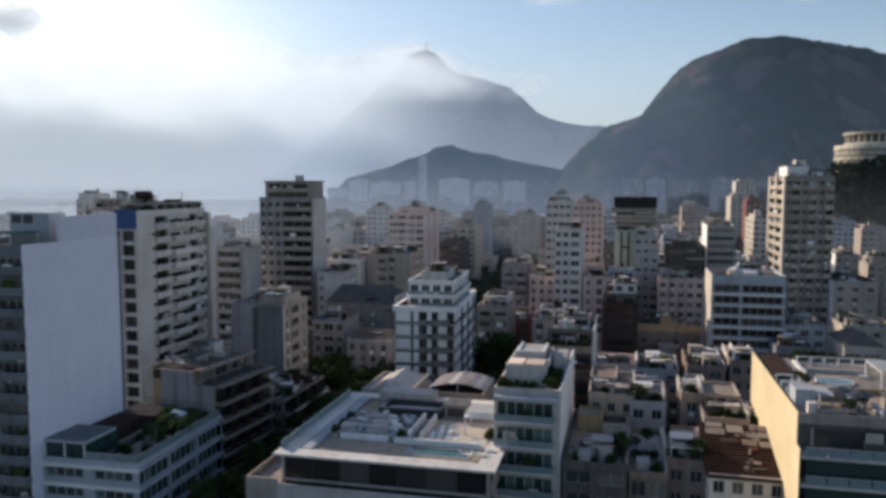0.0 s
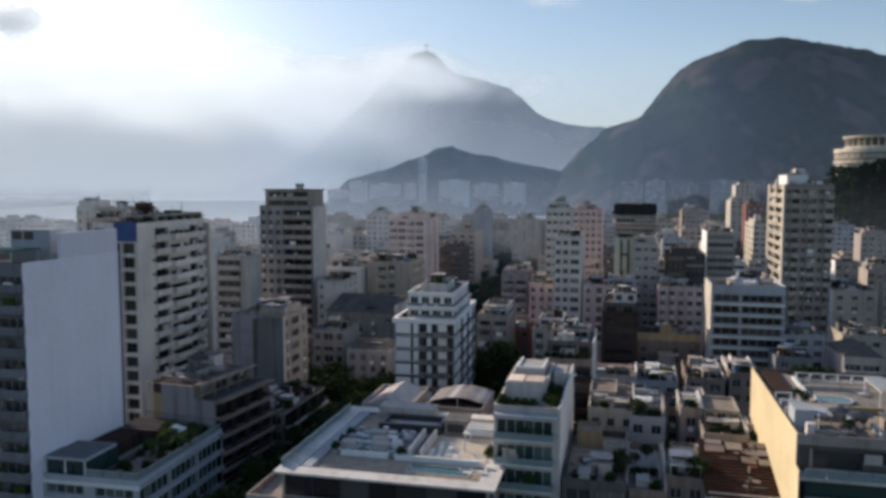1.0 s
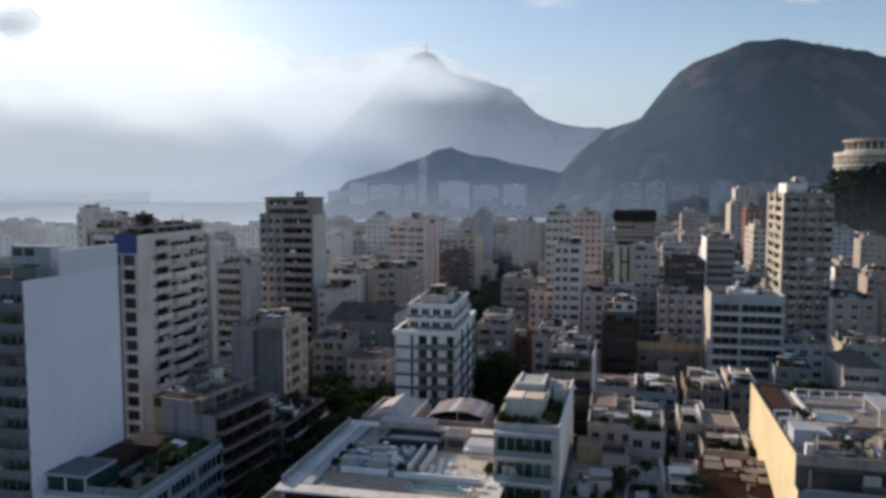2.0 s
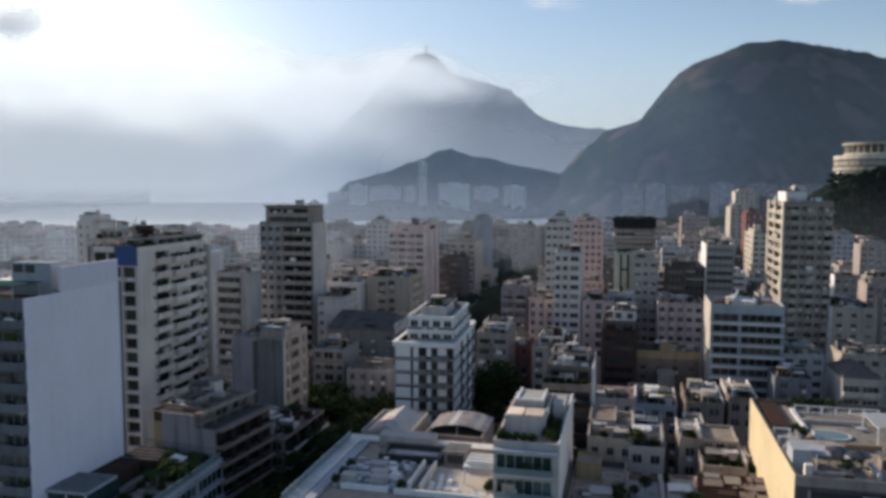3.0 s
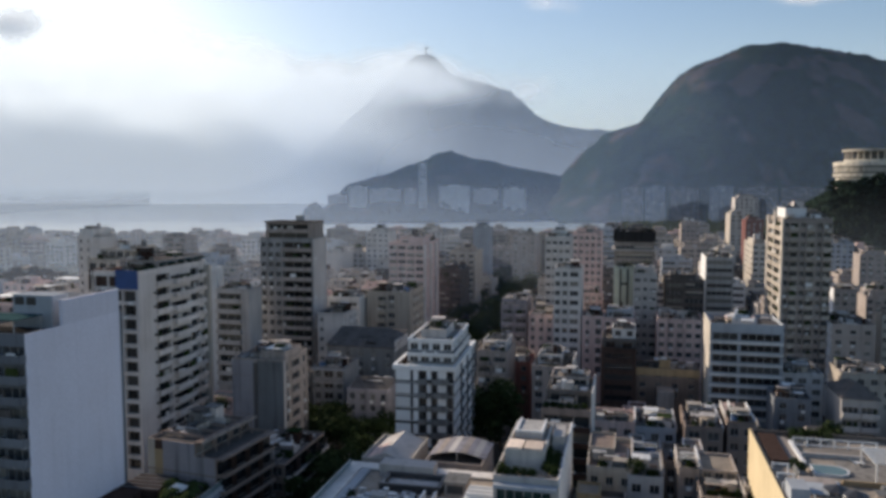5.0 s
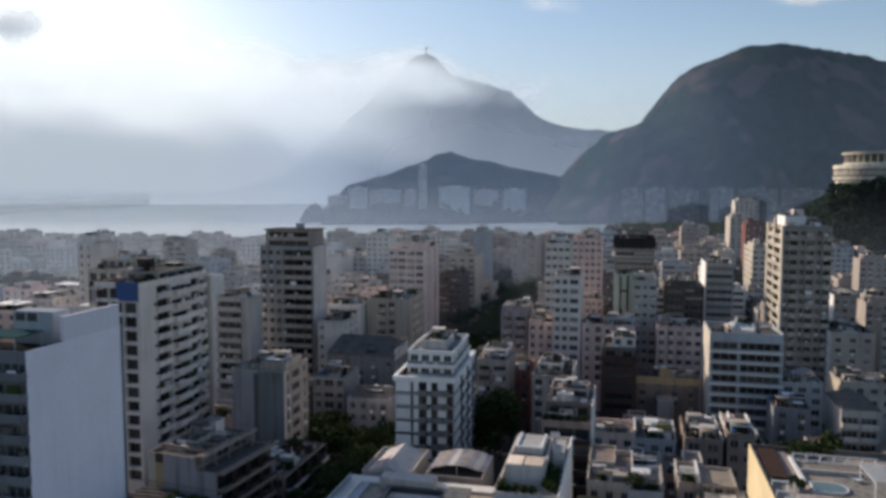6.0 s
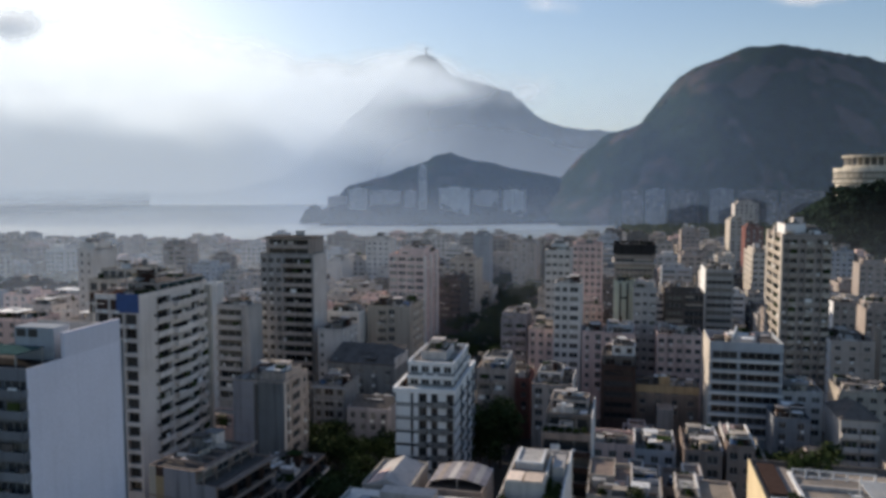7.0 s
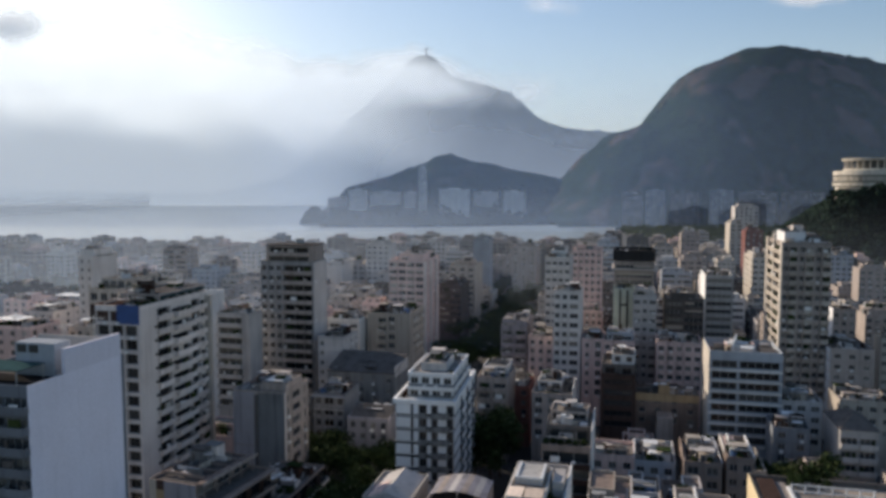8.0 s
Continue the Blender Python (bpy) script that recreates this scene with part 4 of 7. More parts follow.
r, top = block("office_building", 69.5, 197.0, 13.5, 17.8, 16.8, 33.6, dict(front=[blank(0.02), wins(1, 6.2, 1.9, 0.38, 0.6, split=3), wins(1, 9.6, 1.9, 0.58, 0.6, split=5), blank(0.02)], left=[blank()]), BLUEGREY, "office block with white spandrel bands and dark ribbon windows", ACROSS, storey=2.85, parapet=2.2, deck=BRICKRED, glass=DARKGLASS, upper=[(0.3, 0.55, 0.72, 0.95, 1.8, {}, PINK)])
# sun side gets a cream sheet, so the lit look is partly colour
part("side_wall", Shell().box(-0.12, 0.0, 0, -0.02, 16.8, top + 2.2), (CREAM,), r, "cream side wall, sunlight put into its colour")
for i in range(1, 11):
    part("spandrel", Shell().box(-0.05, -0.3, i * 2.855 - 0.3, 17.85, -0.02, i * 2.855 + 0.32), (WHITE,), r)
part("stair_wall", Shell().box(0.0, 0.0, 0.0, 0.4, 9.0, 1.5), (SHADEWHITE,), r, "white sloping stair wall on the roof", at=pose(5.6, 3.0, top + 1.7, 9, 0, -14))
part("roof_wall", Shell().box(6.4, 5.6, top, 12.0, 6.0, top + 2.9), (SHADEWHITE,), r)
part("roof_pit", Shell().box(13.0, 2.0, top + 0.02, 17.0, 9.0, top + 1.9), (DARKGREY,), r)
r, top = block("apartment_tower", 102.5, 230.0, 13.5, 13.2, 26.4, 59.4, dict(front=[wins(1, 1.4, 1.5, 0.12), balcs(1, 2.1, 2.2, 0.18, reach=0.7), blank(0.03), wins(1, 1.3, 1.5, 0.13), balcs(1, 2.1, 2.2, 0.18, reach=0.7), blank(0.03), wins(1, 1.3, 1.5, 0.13), balcs(1, 2.0, 2.2, 0.18, reach=0.7)], left=[blank(0.1), balcs(2, 9.4, 2.3, 0.8, reach=0.5), blank(0.1)]), DULLBEIGE,
               "tall beige apartment tower with a sunlit balcony side", ACROSS, deep=0.8, balcony=BEIGE, deck=TERRACOTTA, upper=[(0.05, 0.12, 0.5, 0.6, 3.8, {}, SHADEWHITE), (0.3, 0.3, 0.7, 0.95, 3.0, {})])
# frames on the sun side are coloured lighter than the tower, as if lit
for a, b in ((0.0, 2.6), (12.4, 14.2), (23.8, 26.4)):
    part("side_frame", Shell().box(-0.62, a, 2, -0.02, b, top + 0.9), (CREAM,), r, "cream side frame, sunlight put into its colour")
clutter(r, top, 7, 1, 13, 25, 75, 4)
for args, mat, text, f in (((104.4, 303.0, 13.5, 10.5, 21.1, 40.9), MIDGREY, "slatted office tower with a white sunlit edge", dict(front=[wins(1, 9.4, 1.6, split=5)])), ((141.3, 275.0, 13.5, 7.7, 9.4, 32.0), GREY, "grey apartment block with a cream gable", dict(front=[wins(3, 1.5, 1.4)])),
                           ((113.8, 222.0, 13.5, 11.8, 20.0, 28.8), GREY, "grey-brown apartment block with few windows", dict(front=[wins(3, 1.6, 1.3)])), ((134.3, 232.0, 13.5, 10.7, 6.9, 29.7), CREAM, "cream building with a sunlit gable", dict(front=[wins(4, 1.7, 1.4)])),
                           ((87.7, 195.0, 13.5, 9.9, 14.0, 21.0), PALE, "pale grey low building with a flat roof", dict(front=[wins(3, 2.0, 1.5)])), ((80.1, 182.0, 13.5, 8.4, 10.0, 18.0), SHADEBLUE, "blue-grey house with roof terrace", dict(front=[wins(2, 1.6, 1.5)])),
                           ((105.0, 199.0, 13.5, 13.0, 12.0, 20.0), BEIGE, "beige low building with a pale cluttered roof", dict(front=[wins(4, 1.6, 1.5)])),
                           ((92.2, 174.0, 13.5, 8.0, 14.0, 20.0), PALE, "pale house with shaded balconies under a grey hipped roof", dict(front=[balcs(2, 3.4, 2.0)]))):
    r, top = block("apartment_building", *args, f, mat, text, ACROSS)
    if "hipped" in text:
        w, d, z = args[3], args[4], args[5]
        a, b, c, e = (-0.5, -0.5, z), (w + 0.5, -0.5, z), (w + 0.5, d + 0.5, z), (-0.5, d + 0.5, z)
        p, q = (w * 0.5, d * 0.32, z + 2.6), (w * 0.5, d * 0.68, z + 2.6)
        me = bpy.data.meshes.new("hipped_roof")
        me.from_pydata([a, b, c, e, p, q], [], [(0, 1, 4), (1, 2, 5, 4), (2, 3, 5), (3, 0, 4, 5), (0, 3, 2, 1)])
        me.materials.append(DARKGREY)
        part("hipped_roof", me, (), r, "dark grey hipped roof")
    elif args[5] < 29:
        clutter(r, top, 0.3, 0.3, args[3] - 0.3, args[4] - 0.3, int(args[0] * 5), 4)
    # every grey block gets a white sheet on its sun side to look lit
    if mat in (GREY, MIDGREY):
        part("side_wall", Shell().box(-0.1, 0.0, 0, -0.02, args[4], args[5]), (SHADEWHITE,), r, "white gable sheet, sunlight put into its colour")

# ---- the centre: white tower with dark bands ----
r, top = block("apartment_tower", -10.1, 160.0, 11, 12.5, 27.5, 31.3, dict(front=[blank()], right=[blank()]), SHADEWHITE, "white apartment tower with dark window bands and stepped terraces", "",
               storey=2.87, fine=True, glass=DARKGLASS, upper=[(0.2, 0.05, 0.98, 0.8, 3.2, dict(front=[wins(4, 1.8, 1.7)], right=[wins(4, 2.4, 1.5)])), (0.2, 0.06, 0.97, 0.76, 6.2, dict(front=[wins(4, 1.6, 1.4)], right=[wins(4, 2.2, 1.2)])), (0.35, 0.2, 0.8, 0.55, 7.6, {}, PALE)])
root_tower = r
r, top = block("apartment_building", 9.3, 208.0, 13.5, 8.5, 16.0, 24.0, dict(front=[balcs(2, 3.2, 1.9)]), GREY, "grey stepped building with roof terraces", ACROSS, upper=[(0.1, 0.3, 0.9, 0.95, 2.8, dict(front=[wins(2, 2.2, 1.6)]), WHITE)])
clutter(r, top, 0.3, 0.3, 8, 5, 81, 3)
r, top = block("apartment_building", 23.7, 201.0, 13.5, 10.7, 18.0, 21.4, dict(front=[wins(3, 2.0, 1.6)]), GREY, "grey house with a cluttered roof terrace", ACROSS, upper=[(0.1, 0.3, 0.7, 0.9, 2.8, dict(front=[wins(2, 2.2, 1.5)]), WHITE)])
part("side_wall", Shell().box(10.7, 0.0, 0, 10.95, 12.0, top + 2.6), (WHITE,), r)
bx_, by_, ba_, bw_, bd_, bh_ = 19.4, 148.0, 13.5, 9.6, 16.0, 31.0
r, top = block("apartment_building", bx_, by_, ba_, bw_, bd_, bh_ - 5.5, dict(front=[balcs(1, 9.0, 2.5, reach=1.6)]), TAUPE, "stepped apartment building with planted terraces", ACROSS, balcony=BROWN, deep=1.2, deck=PAVING,
               upper=[(0.05, 0.3, 0.98, 0.98, 3.4, dict(front=[balcs(1, 7.6, 2.3)]), DARKGREY), (0.1, 0.55, 0.9, 0.95, 5.2, dict(front=[wins(2, 3.0, 1.4)]), GREY)])
part("side_wall", Shell().box(9.62, 0.0, 0, 9.85, 16.0, top + 4.2), (WHITE,), r)
TERRACES = []
for k in range(6):
    TERRACES.append((r, (0.8 + k * 1.5, 0.9 + (k % 2) * 0.7), top))
clutter(r, top + 3.0, 0.8, 5.2, 9, 8.4, 83, 3)

# ---- foreground roofs ----
NEAR = "foreground roofs"
PLANTED, TERRACES = TERRACES, []
r, top = block("apartment_building", 7.0, 104.0, 13.5, 9.0, 25.9, 28.9, dict(front=[blank(0.02), balcs(1, 7.6, 2.3, 0.9, reach=1.2, glazed=True, split=6), blank(0.08)], right=[blank()]), PALE, "pale apartment block with green-glass balconies", NEAR, balcony=SHADEWHITE, deck=PAVING, glass=GREENGLASS, storey=3.5, fine=True, plinth=9.0,
               upper=[(0.08, 0.22, 0.72, 0.75, 2.7, dict(front=[blank()]), MIDGREY)])
root_green, top_green = r, top
r, top = block("apartment_building", -58.1, 107.5, 12, 15.8, 23.9, 17.9, dict(front=[wins(2, 6.0, 1.5, split=4)], right=[wins(3, 7.4, 2.3, sill=0.3, split=5)]), BLUEGREY, "white-framed apartment block with a planted glass-railed roof terrace", NEAR, glass=GREENGLASS, deck=PAVING, fine=True)
root_terrace, top_terrace = r, top
r, top = block("hotel_building", -22.1, 102.0, 13, 28.7, 30.0, 20.3, dict(front=[blank(0.01), wins(1, 28.0, 3.0, 0.98, 0.2, split=7), blank(0.01)], right=[wins(6, 3.0, 1.6)], left=[wins(8, 3.6, 1.8)]), GREY, "broad hotel with a rooftop pool deck", NEAR, rim=DARKALU, glass=DARKGLASS, deck=PAVING, parapet=0.3, storey=3.6, fine=True, plinth=6.0)
root_pool, top_pool = r, top
r, top = block("apartment_building", 41.16, 87.0, 13.5, 24.0, 33.5, 30.4, dict(front=[balcs(1, 10.0, 2.1, reach=0.8)], left=[blank()]), DARKGREY, "building with a tall sunlit yellow side wall", NEAR, deck=PAVING, plinth=12.0)
root_yellow, top_yellow = r, top
DECKS = (PAVING, TAUPE, CONCRETE, PALE, BEIGE, CONCRETE, DARKGREY, TAUPE, PAVING, CONCRETE, DARKGREY, CONCRETE, CONCRETE, CONCRETE)
part("side_wall", Shell().box(-0.14, 0.0, 0, -0.02, 33.5, top + 0.95), (YELLOW,), r, "smooth sunlit yellow wall")
for args, mat, text, f, up in (((16.1, 101.0, 13.5, 8.5, 22.0, 19.6), DARKGREY, "dark grey low house with wide windows and a roof terrace", dict(front=[wins(2, 3.4, 1.7)]), [(0.12, 0.72, 0.55, 0.95, 2.6, {}, OCHRE), (0.6, 0.6, 0.95, 0.72, 1.4, {}, CREAM), (0.5, 0.3, 0.98, 0.42, 0.9, {}, TAUPE)]),
                               ((23.9, 124.0, 13.5, 7.4, 16.0, 22.7), BEIGE, "beige house with small windows", dict(front=[wins(3, 1.2, 1.4)]), [(0.0, 0.4, 0.6, 0.95, 2.0, {})]),
                               ((30.2, 122.0, 13.5, 5.7, 12.0, 21.9), BLUEGREY, "small blue-grey house with a planted terrace", dict(front=[wins(2, 1.6, 1.5)]), []),
                               ((24.9, 100.0, 13.5, 4.8, 19.0, 18.5), TAUPE, "grey-brown house with a covered terrace", dict(front=[wins(2, 2.0, 2.2, sill=0.3)]), []),
                               ((30.2, 101.0, 13.5, 5.1, 13.0, 19.9), TAUPE, "grey-brown house with a roof room and shrubs", dict(front=[wins(2, 1.6, 1.5)]), [(0.2, 0.3, 0.9, 0.8, 2.3, dict(front=[wins(1, 2.0, 1.4)]))]),
                               ((38.5, 122.0, 13.5, 3.4, 10.0, 23.2), GREY, "tall narrow grey house with a blank gable", dict(front=[wins(1, 1.6, 1.5)]), []),
                               ((33.6, 136.0, 13.5, 5.8, 9.0, 20.4), TAUPE, "grey-brown house with pale parapets", dict(front=[wins(3, 1.4, 1.4)]), [(0.05, 0.4, 0.5, 0.9, 2.2, {}, PALE)]),
                               ((40.0, 135.0, 13.5, 7.2, 10.0, 19.6), TAUPE, "grey-brown house with a flat cluttered roof", dict(front=[wins(3, 1.4, 1.4)]), [(0.5, 0.3, 0.95, 0.9, 2.4, {}, WARM)]),
                               ((39.6, 114.0, 13.5, 6.4, 16.0, 21.6), GREY, "grey house with stepped white parapets", dict(front=[wins(3, 1.6, 1.5)]), [(0.1, 0.45, 0.95, 0.98, 2.6, dict(front=[wins(3, 1.3, 1.3)]))]),
                               ((45.9, 112.0, 13.5, 2.5, 9.0, 21.0), BEIGE, "low grey house beside the yellow wall", dict(front=[wins(2, 1.6, 1.5)]), [(0.1, 0.5, 0.6, 0.95, 2.2, {}, PALE)]),
                               ((40.3, 158.0, 13.5, 8.5, 14.0, 18.6), BLUEGREY, "blue-grey house with a flat dark roof", dict(front=[wins(3, 1.6, 1.5)]), []),
                               ((49.0, 152.0, 13.5, 7.4, 14.0, 20.6), TAUPE, "grey-brown house with a shaded roof terrace", dict(front=[wins(2, 2.2, 1.6)]), [(0.55, 0.5, 0.95, 0.98, 1.9, {}, SHADEWHITE)]),
                               ((57.0, 150.0, 13.5, 5.2, 14.0, 22.1), TAUPE, "grey-brown house with a low pink roof room", dict(front=[wins(2, 1.6, 1.5)]), [(0.1, 0.5, 0.5, 0.9, 1.2, {}, PINK)]),
                               ((31.6, 160.0, 13.5, 9.1, 10.0, 19.3), PINK, "pinkish flat-roofed house with pale parapets", dict(front=[wins(3, 1.6, 1.5)]), [])):
    r, top = block("town_house", *args, f, mat, text, NEAR, deck=DECKS[len(TERRACES)], upper=up)
    TERRACES.append((r, top, args[3], args[4]))
    clutter(r, top, 0.3, 0.3, args[3] - 0.3, args[4] * 0.45, int(args[0] * 9), 4)
r, top = block("town_house", 34.2, 96.0, 13.5, 9.4, 13.0, 19.7, dict(front=[wins(4, 1.4, 1.6)]), WHITE, "low white house with a brown tiled roof", NEAR, parapet=0.2)
root_tiled, top_tiled = r, top


# ---- pieces for roof terraces ----
def slab_part(name, mat, parent, *boxes, label=""):
    for b in boxes:
        part(name, Shell().box(*b), (mat,), parent, label)


def lounger():
    root = tagged(new("sun_lounger"), "white sun lounger on a roof deck", "sun lounger", "deck loungers")
    part("bed", Shell().box(-0.35, -0.95, 0.28, 0.35, 0.35, 0.38), (WHITEMETAL,), root)
    s = Shell()
    s.quad((-0.35, 0.35, 0.34), (0.35, 0.35, 0.34), (0.35, 0.95, 0.8), (-0.35, 0.95, 0.8))
    s.quad((-0.35, 0.38, 0.28), (-0.35, 0.98, 0.74), (0.35, 0.98, 0.74), (0.35, 0.38, 0.28))
    s.quad((-0.35, 0.35, 0.34), (-0.35, 0.95, 0.8), (-0.35, 0.98, 0.74), (-0.35, 0.38, 0.28))
    s.quad((0.35, 0.35, 0.34), (0.35, 0.38, 0.28), (0.35, 0.98, 0.74), (0.35, 0.95, 0.8))
    s.weld()
    part("backrest", s, (WHITEMETAL,), root)
    for x in (-0.3, 0.3):
        for y in (-0.85, 0.3):
            part("leg", Shell().box(x - 0.03, y - 0.03, 0, x + 0.03, y + 0.03, 0.28), (ALU,), root)
    return root


def parasol():
    root = tagged(new("parasol"), "dark closed-weave parasol on a roof terrace", "parasol", "terrace parasols")
    part("pole", Shell().tube(0, 0, 0, 2.5, 0.03, 0.03, 6), (ALU,), root)
    part("canopy", Shell().tube(0, 0, 2.05, 2.6, 1.6, 0.05, 8), (DARKALU,), root)
    part("base", Shell().tube(0, 0, 0, 0.1, 0.3, 0.28, 10), (CONCRETE,), root)
    return root


def pergola(w, d, h, mat, label):
    root = tagged(new("pergola"), label, "pergola", "roof pergolas")
    for x in (0.1, w - 0.1):
        for y in (0.1, d - 0.1):
            part("post", Shell().box(x - 0.08, y - 0.08, 0, x + 0.08, y + 0.08, h - 0.2), (mat,), root)
    for y in (0.1, d - 0.1):
        part("beam", Shell().box(0, y - 0.08, h - 0.2, w, y + 0.08, h), (mat,), root)
    n = max(3, int(w / 0.6))
    for i in range(n):
        x = w * (i + 0.5) / n
        part("slat", Shell().box(x - 0.06, -0.2, h, x + 0.06, d + 0.2, h + 0.14), (mat,), root)
    return root


def railing(root, x0, y0, x1, y1, z, tall=1.05):
    """Glass rail with a metal handrail and posts, as parts of a building."""
    run = Vector((x1 - x0, y1 - y0, 0))
    n = max(1, round(run.length / 2.4))
    side = Vector((-run.y, run.x, 0)).normalized() * 0.02
    for i in range(n):
        a, b = Vector((x0, y0, z)) + run * (i + 0.03) / n, Vector((x0, y0, z)) + run * (i + 0.97) / n
        s, up = Shell(), Vector((0, 0, tall - 0.06))
        for p, q in ((a - side, b - side), (b - side, b + side), (b + side, a + side), (a + side, a - side)):
            s.quad(p, q, q + up, p + up)
        s.quad(a - side + up, b - side + up, b + side + up, a + side + up)
        part("glass_panel", s.weld(), (RAILGLASS,), root)
    s, p, q = Shell(), Vector((x0, y0, z + tall - 0.06)), Vector((x1, y1, z + tall - 0.06))
    up, wide = Vector((0, 0, 0.07)), side * 2.2
    for a, b, c, d in ((p - wide, q - wide, q - wide + up, p - wide + up), (q + wide, p + wide, p + wide + up, q + wide + up), (p - wide + up, q - wide + up, q + wide + up, p + wide + up), (p + wide, q + wide, q - wide, p - wide)):
        s.quad(a, b, c, d)
    part("handrail", s.weld(), (ALU,), root)


# ---- the white tower in the centre: dark face behind white panels ----
tw, td, th = 12.5, 27.5, 31.3
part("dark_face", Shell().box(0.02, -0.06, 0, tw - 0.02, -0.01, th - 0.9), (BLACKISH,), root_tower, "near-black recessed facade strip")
for fl in range(11):
    z = th - 0.95 - (fl + 1) * 2.87
    if z < 0.3:
        break
    for a, b, low in ((0.01, 0.27, 0.62), (0.315, 0.405, 0.62), (0.55, 0.625, 0.9), (0.735, 0.885, 1.15)):
        part("white_panel", Shell().box(tw * a, -0.3, z + low, tw * b, -0.07, z + 2.72), (SHADEWHITE,), root_tower)
    for a, b in ((0.42, 0.54), (0.64, 0.72), (0.905, 0.99)):
        fine_window(root_tower, pose(tw * a, -0.1, z + 0.5), tw * (b - a), 2.1, DARKALU, DARKGLASS, 2)
    for a, b in ((0.41, 0.545), (0.63, 0.93)):
        fine_balcony(root_tower, pose(tw * a, -0.07, z + 0.12), tw * (b - a), 0.9, SLATE, False)
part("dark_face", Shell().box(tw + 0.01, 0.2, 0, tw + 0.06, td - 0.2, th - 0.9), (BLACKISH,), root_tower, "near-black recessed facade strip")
for fl in range(11):
    z = th - 0.95 - (fl + 1) * 2.87
    if z < 0.3:
        break
    for a, b in ((0.1, 7.4), (10.8, 15.6), (19.0, 23.4), (26.6, 27.4)):
        part("white_panel", Shell().box(tw + 0.07, a, z + 0.85, tw + 0.3, b, z + 2.72), (SHADEWHITE,), root_tower)
    for a in (7.7, 16.0, 23.8):
        part("window_band", Shell().box(tw + 0.07, a, z + 0.9, tw + 0.12, a + 2.6, z + 2.6), (DARKGLASS,), root_tower, "dark glazed window band")
        part("balcony_slab", Shell().box(tw + 0.07, a - 0.2, z + 0.1, tw + 0.8, a + 2.8, z + 0.7), (SLATE,), root_tower)
part("cornice", Shell().ring(0, 0, tw, td, ((-0.2, th - 1.0), (0.45, th - 1.0), (0.5, th - 0.6), (0.5, th + 0.05), (-0.2, th + 0.05))), (SHADEWHITE,), root_tower, "white projecting cornice")
part("cornice", Shell().ring(tw * 0.2, td * 0.05, tw * 0.98, td * 0.8, ((-0.1, th + 1.9), (0.35, th + 1.9), (0.35, th + 2.5), (-0.1, th + 2.5))), (SHADEWHITE,), root_tower)
part("cornice", Shell().ring(tw * 0.2, td * 0.06, tw * 0.97, td * 0.76, ((-0.1, th + 4.8), (0.2, th + 4.8), (0.2, th + 5.4), (-0.1, th + 5.4))), (SHADEWHITE,), root_tower)
# cornice shadow lines, built as thin dark grey rings
for z in (th + 2.52, th + 0.2):
    part("dark_band", Shell().ring(tw * 0.2, td * 0.05, tw * 0.98, td * 0.8, ((-0.1, z), (0.12, z), (0.12, z + 0.42), (-0.1, z + 0.42))), (SLATE,), root_tower, "dark grey ring standing in for the shadow line of the cornice")
rng, hp = random.Random(146), Shell()
for k in range(95):
    w, d, h = rng.choice(((0.6, 0.5, 0.7), (1.1, 0.5, 0.9), (1.6, 0.4, 0.5), (0.4, 1.6, 0.5), (0.8, 0.8, 1.2), (2.4, 0.14, 0.3), (0.14, 2.4, 0.3), (1.5, 1.1, 0.8)))
    x, y = rng.uniform(4.4, 14.6 - w), rng.uniform(9.0, 19.4 - d)
    hp.box(x, y, top_pool, x + w, y + d, top_pool + h, rng.choice((0, 0, 1, 1, 2, 3)))
tagged(part("roof_plant", hp, (SHADEWHITE, BLUEGREY, ALU, SLATE), root_pool, "crowded white and blue-grey plant boxes"), kind="stuff")
clutter(root_tower, th + 4.9, tw * 0.22, td * 0.56, tw * 0.95, td * 0.76, 97, 3)

# ---- hotel roof: pool deck, plant, loungers ----
R, T = root_pool, top_pool
pw, pd, ph = 28.7, 30.0, 20.3
slab_part("lower_terrace", GREY, R, (-4.6, -1.6, 0, -0.02, 26, ph - 4.0), (-4.6, -1.6, ph - 4.0, -4.3, 26, ph - 3.1), (-4.3, -1.6, ph - 4.0, -0.02, -1.3, ph - 3.1))
slab_part("terrace_front", PALE, R, (0.0, -1.6, 0, pw, -0.02, ph - 4.6), (0.0, -1.6, ph - 4.6, pw, -1.35, ph - 3.7))
part("deck_edge", Shell().ring(0, 0, pw, pd, ((-1.7, ph - 0.12), (0.9, ph - 0.12), (0.9, ph + 0.16), (-1.7, ph + 0.16))), (WHITE,), R, "broad pale roof edge slab")
part("side_strip", Shell().box(1.9, 2.2, T, 3.4, pd - 2.0, T + 0.42), (BLUEGREY,), R)
railing(R, -0.5, 1.0, -0.5, pd - 1, ph + 0.16)
part("pool_basin", Shell().ring(16.6, 4.1, 25.0, 6.9, ((0.3, T), (0.3, T + 0.1), (0, T + 0.1), (0, T))), (PALE,), R)
part("pool_water", Shell().box(16.6, 4.1, T + 0.01, 25.0, 6.9, T + 0.07), (POOL,), R, "still turquoise pool water")
slab_part("planter_wall", SHADEWHITE, R, (13.6, 8.0, T, 26.2, 8.5, T + 0.8), (5.4, 8.2, T, 12.6, 8.7, T + 0.8))
slab_part("deck_floor", LATTICE, R, (17.0, 8.9, T, 27.0, 19.5, T + 0.06))
for x, y, t in ((18.4, 10.8, 0), (19.6, 10.8, 0), (20.8, 10.9, 0), (22.0, 10.8, 0), (19.2, 14.0, 8), (20.6, 14.1, 0)):
    put("lounger", lounger, on(R, x, y, T + 0.06, t))
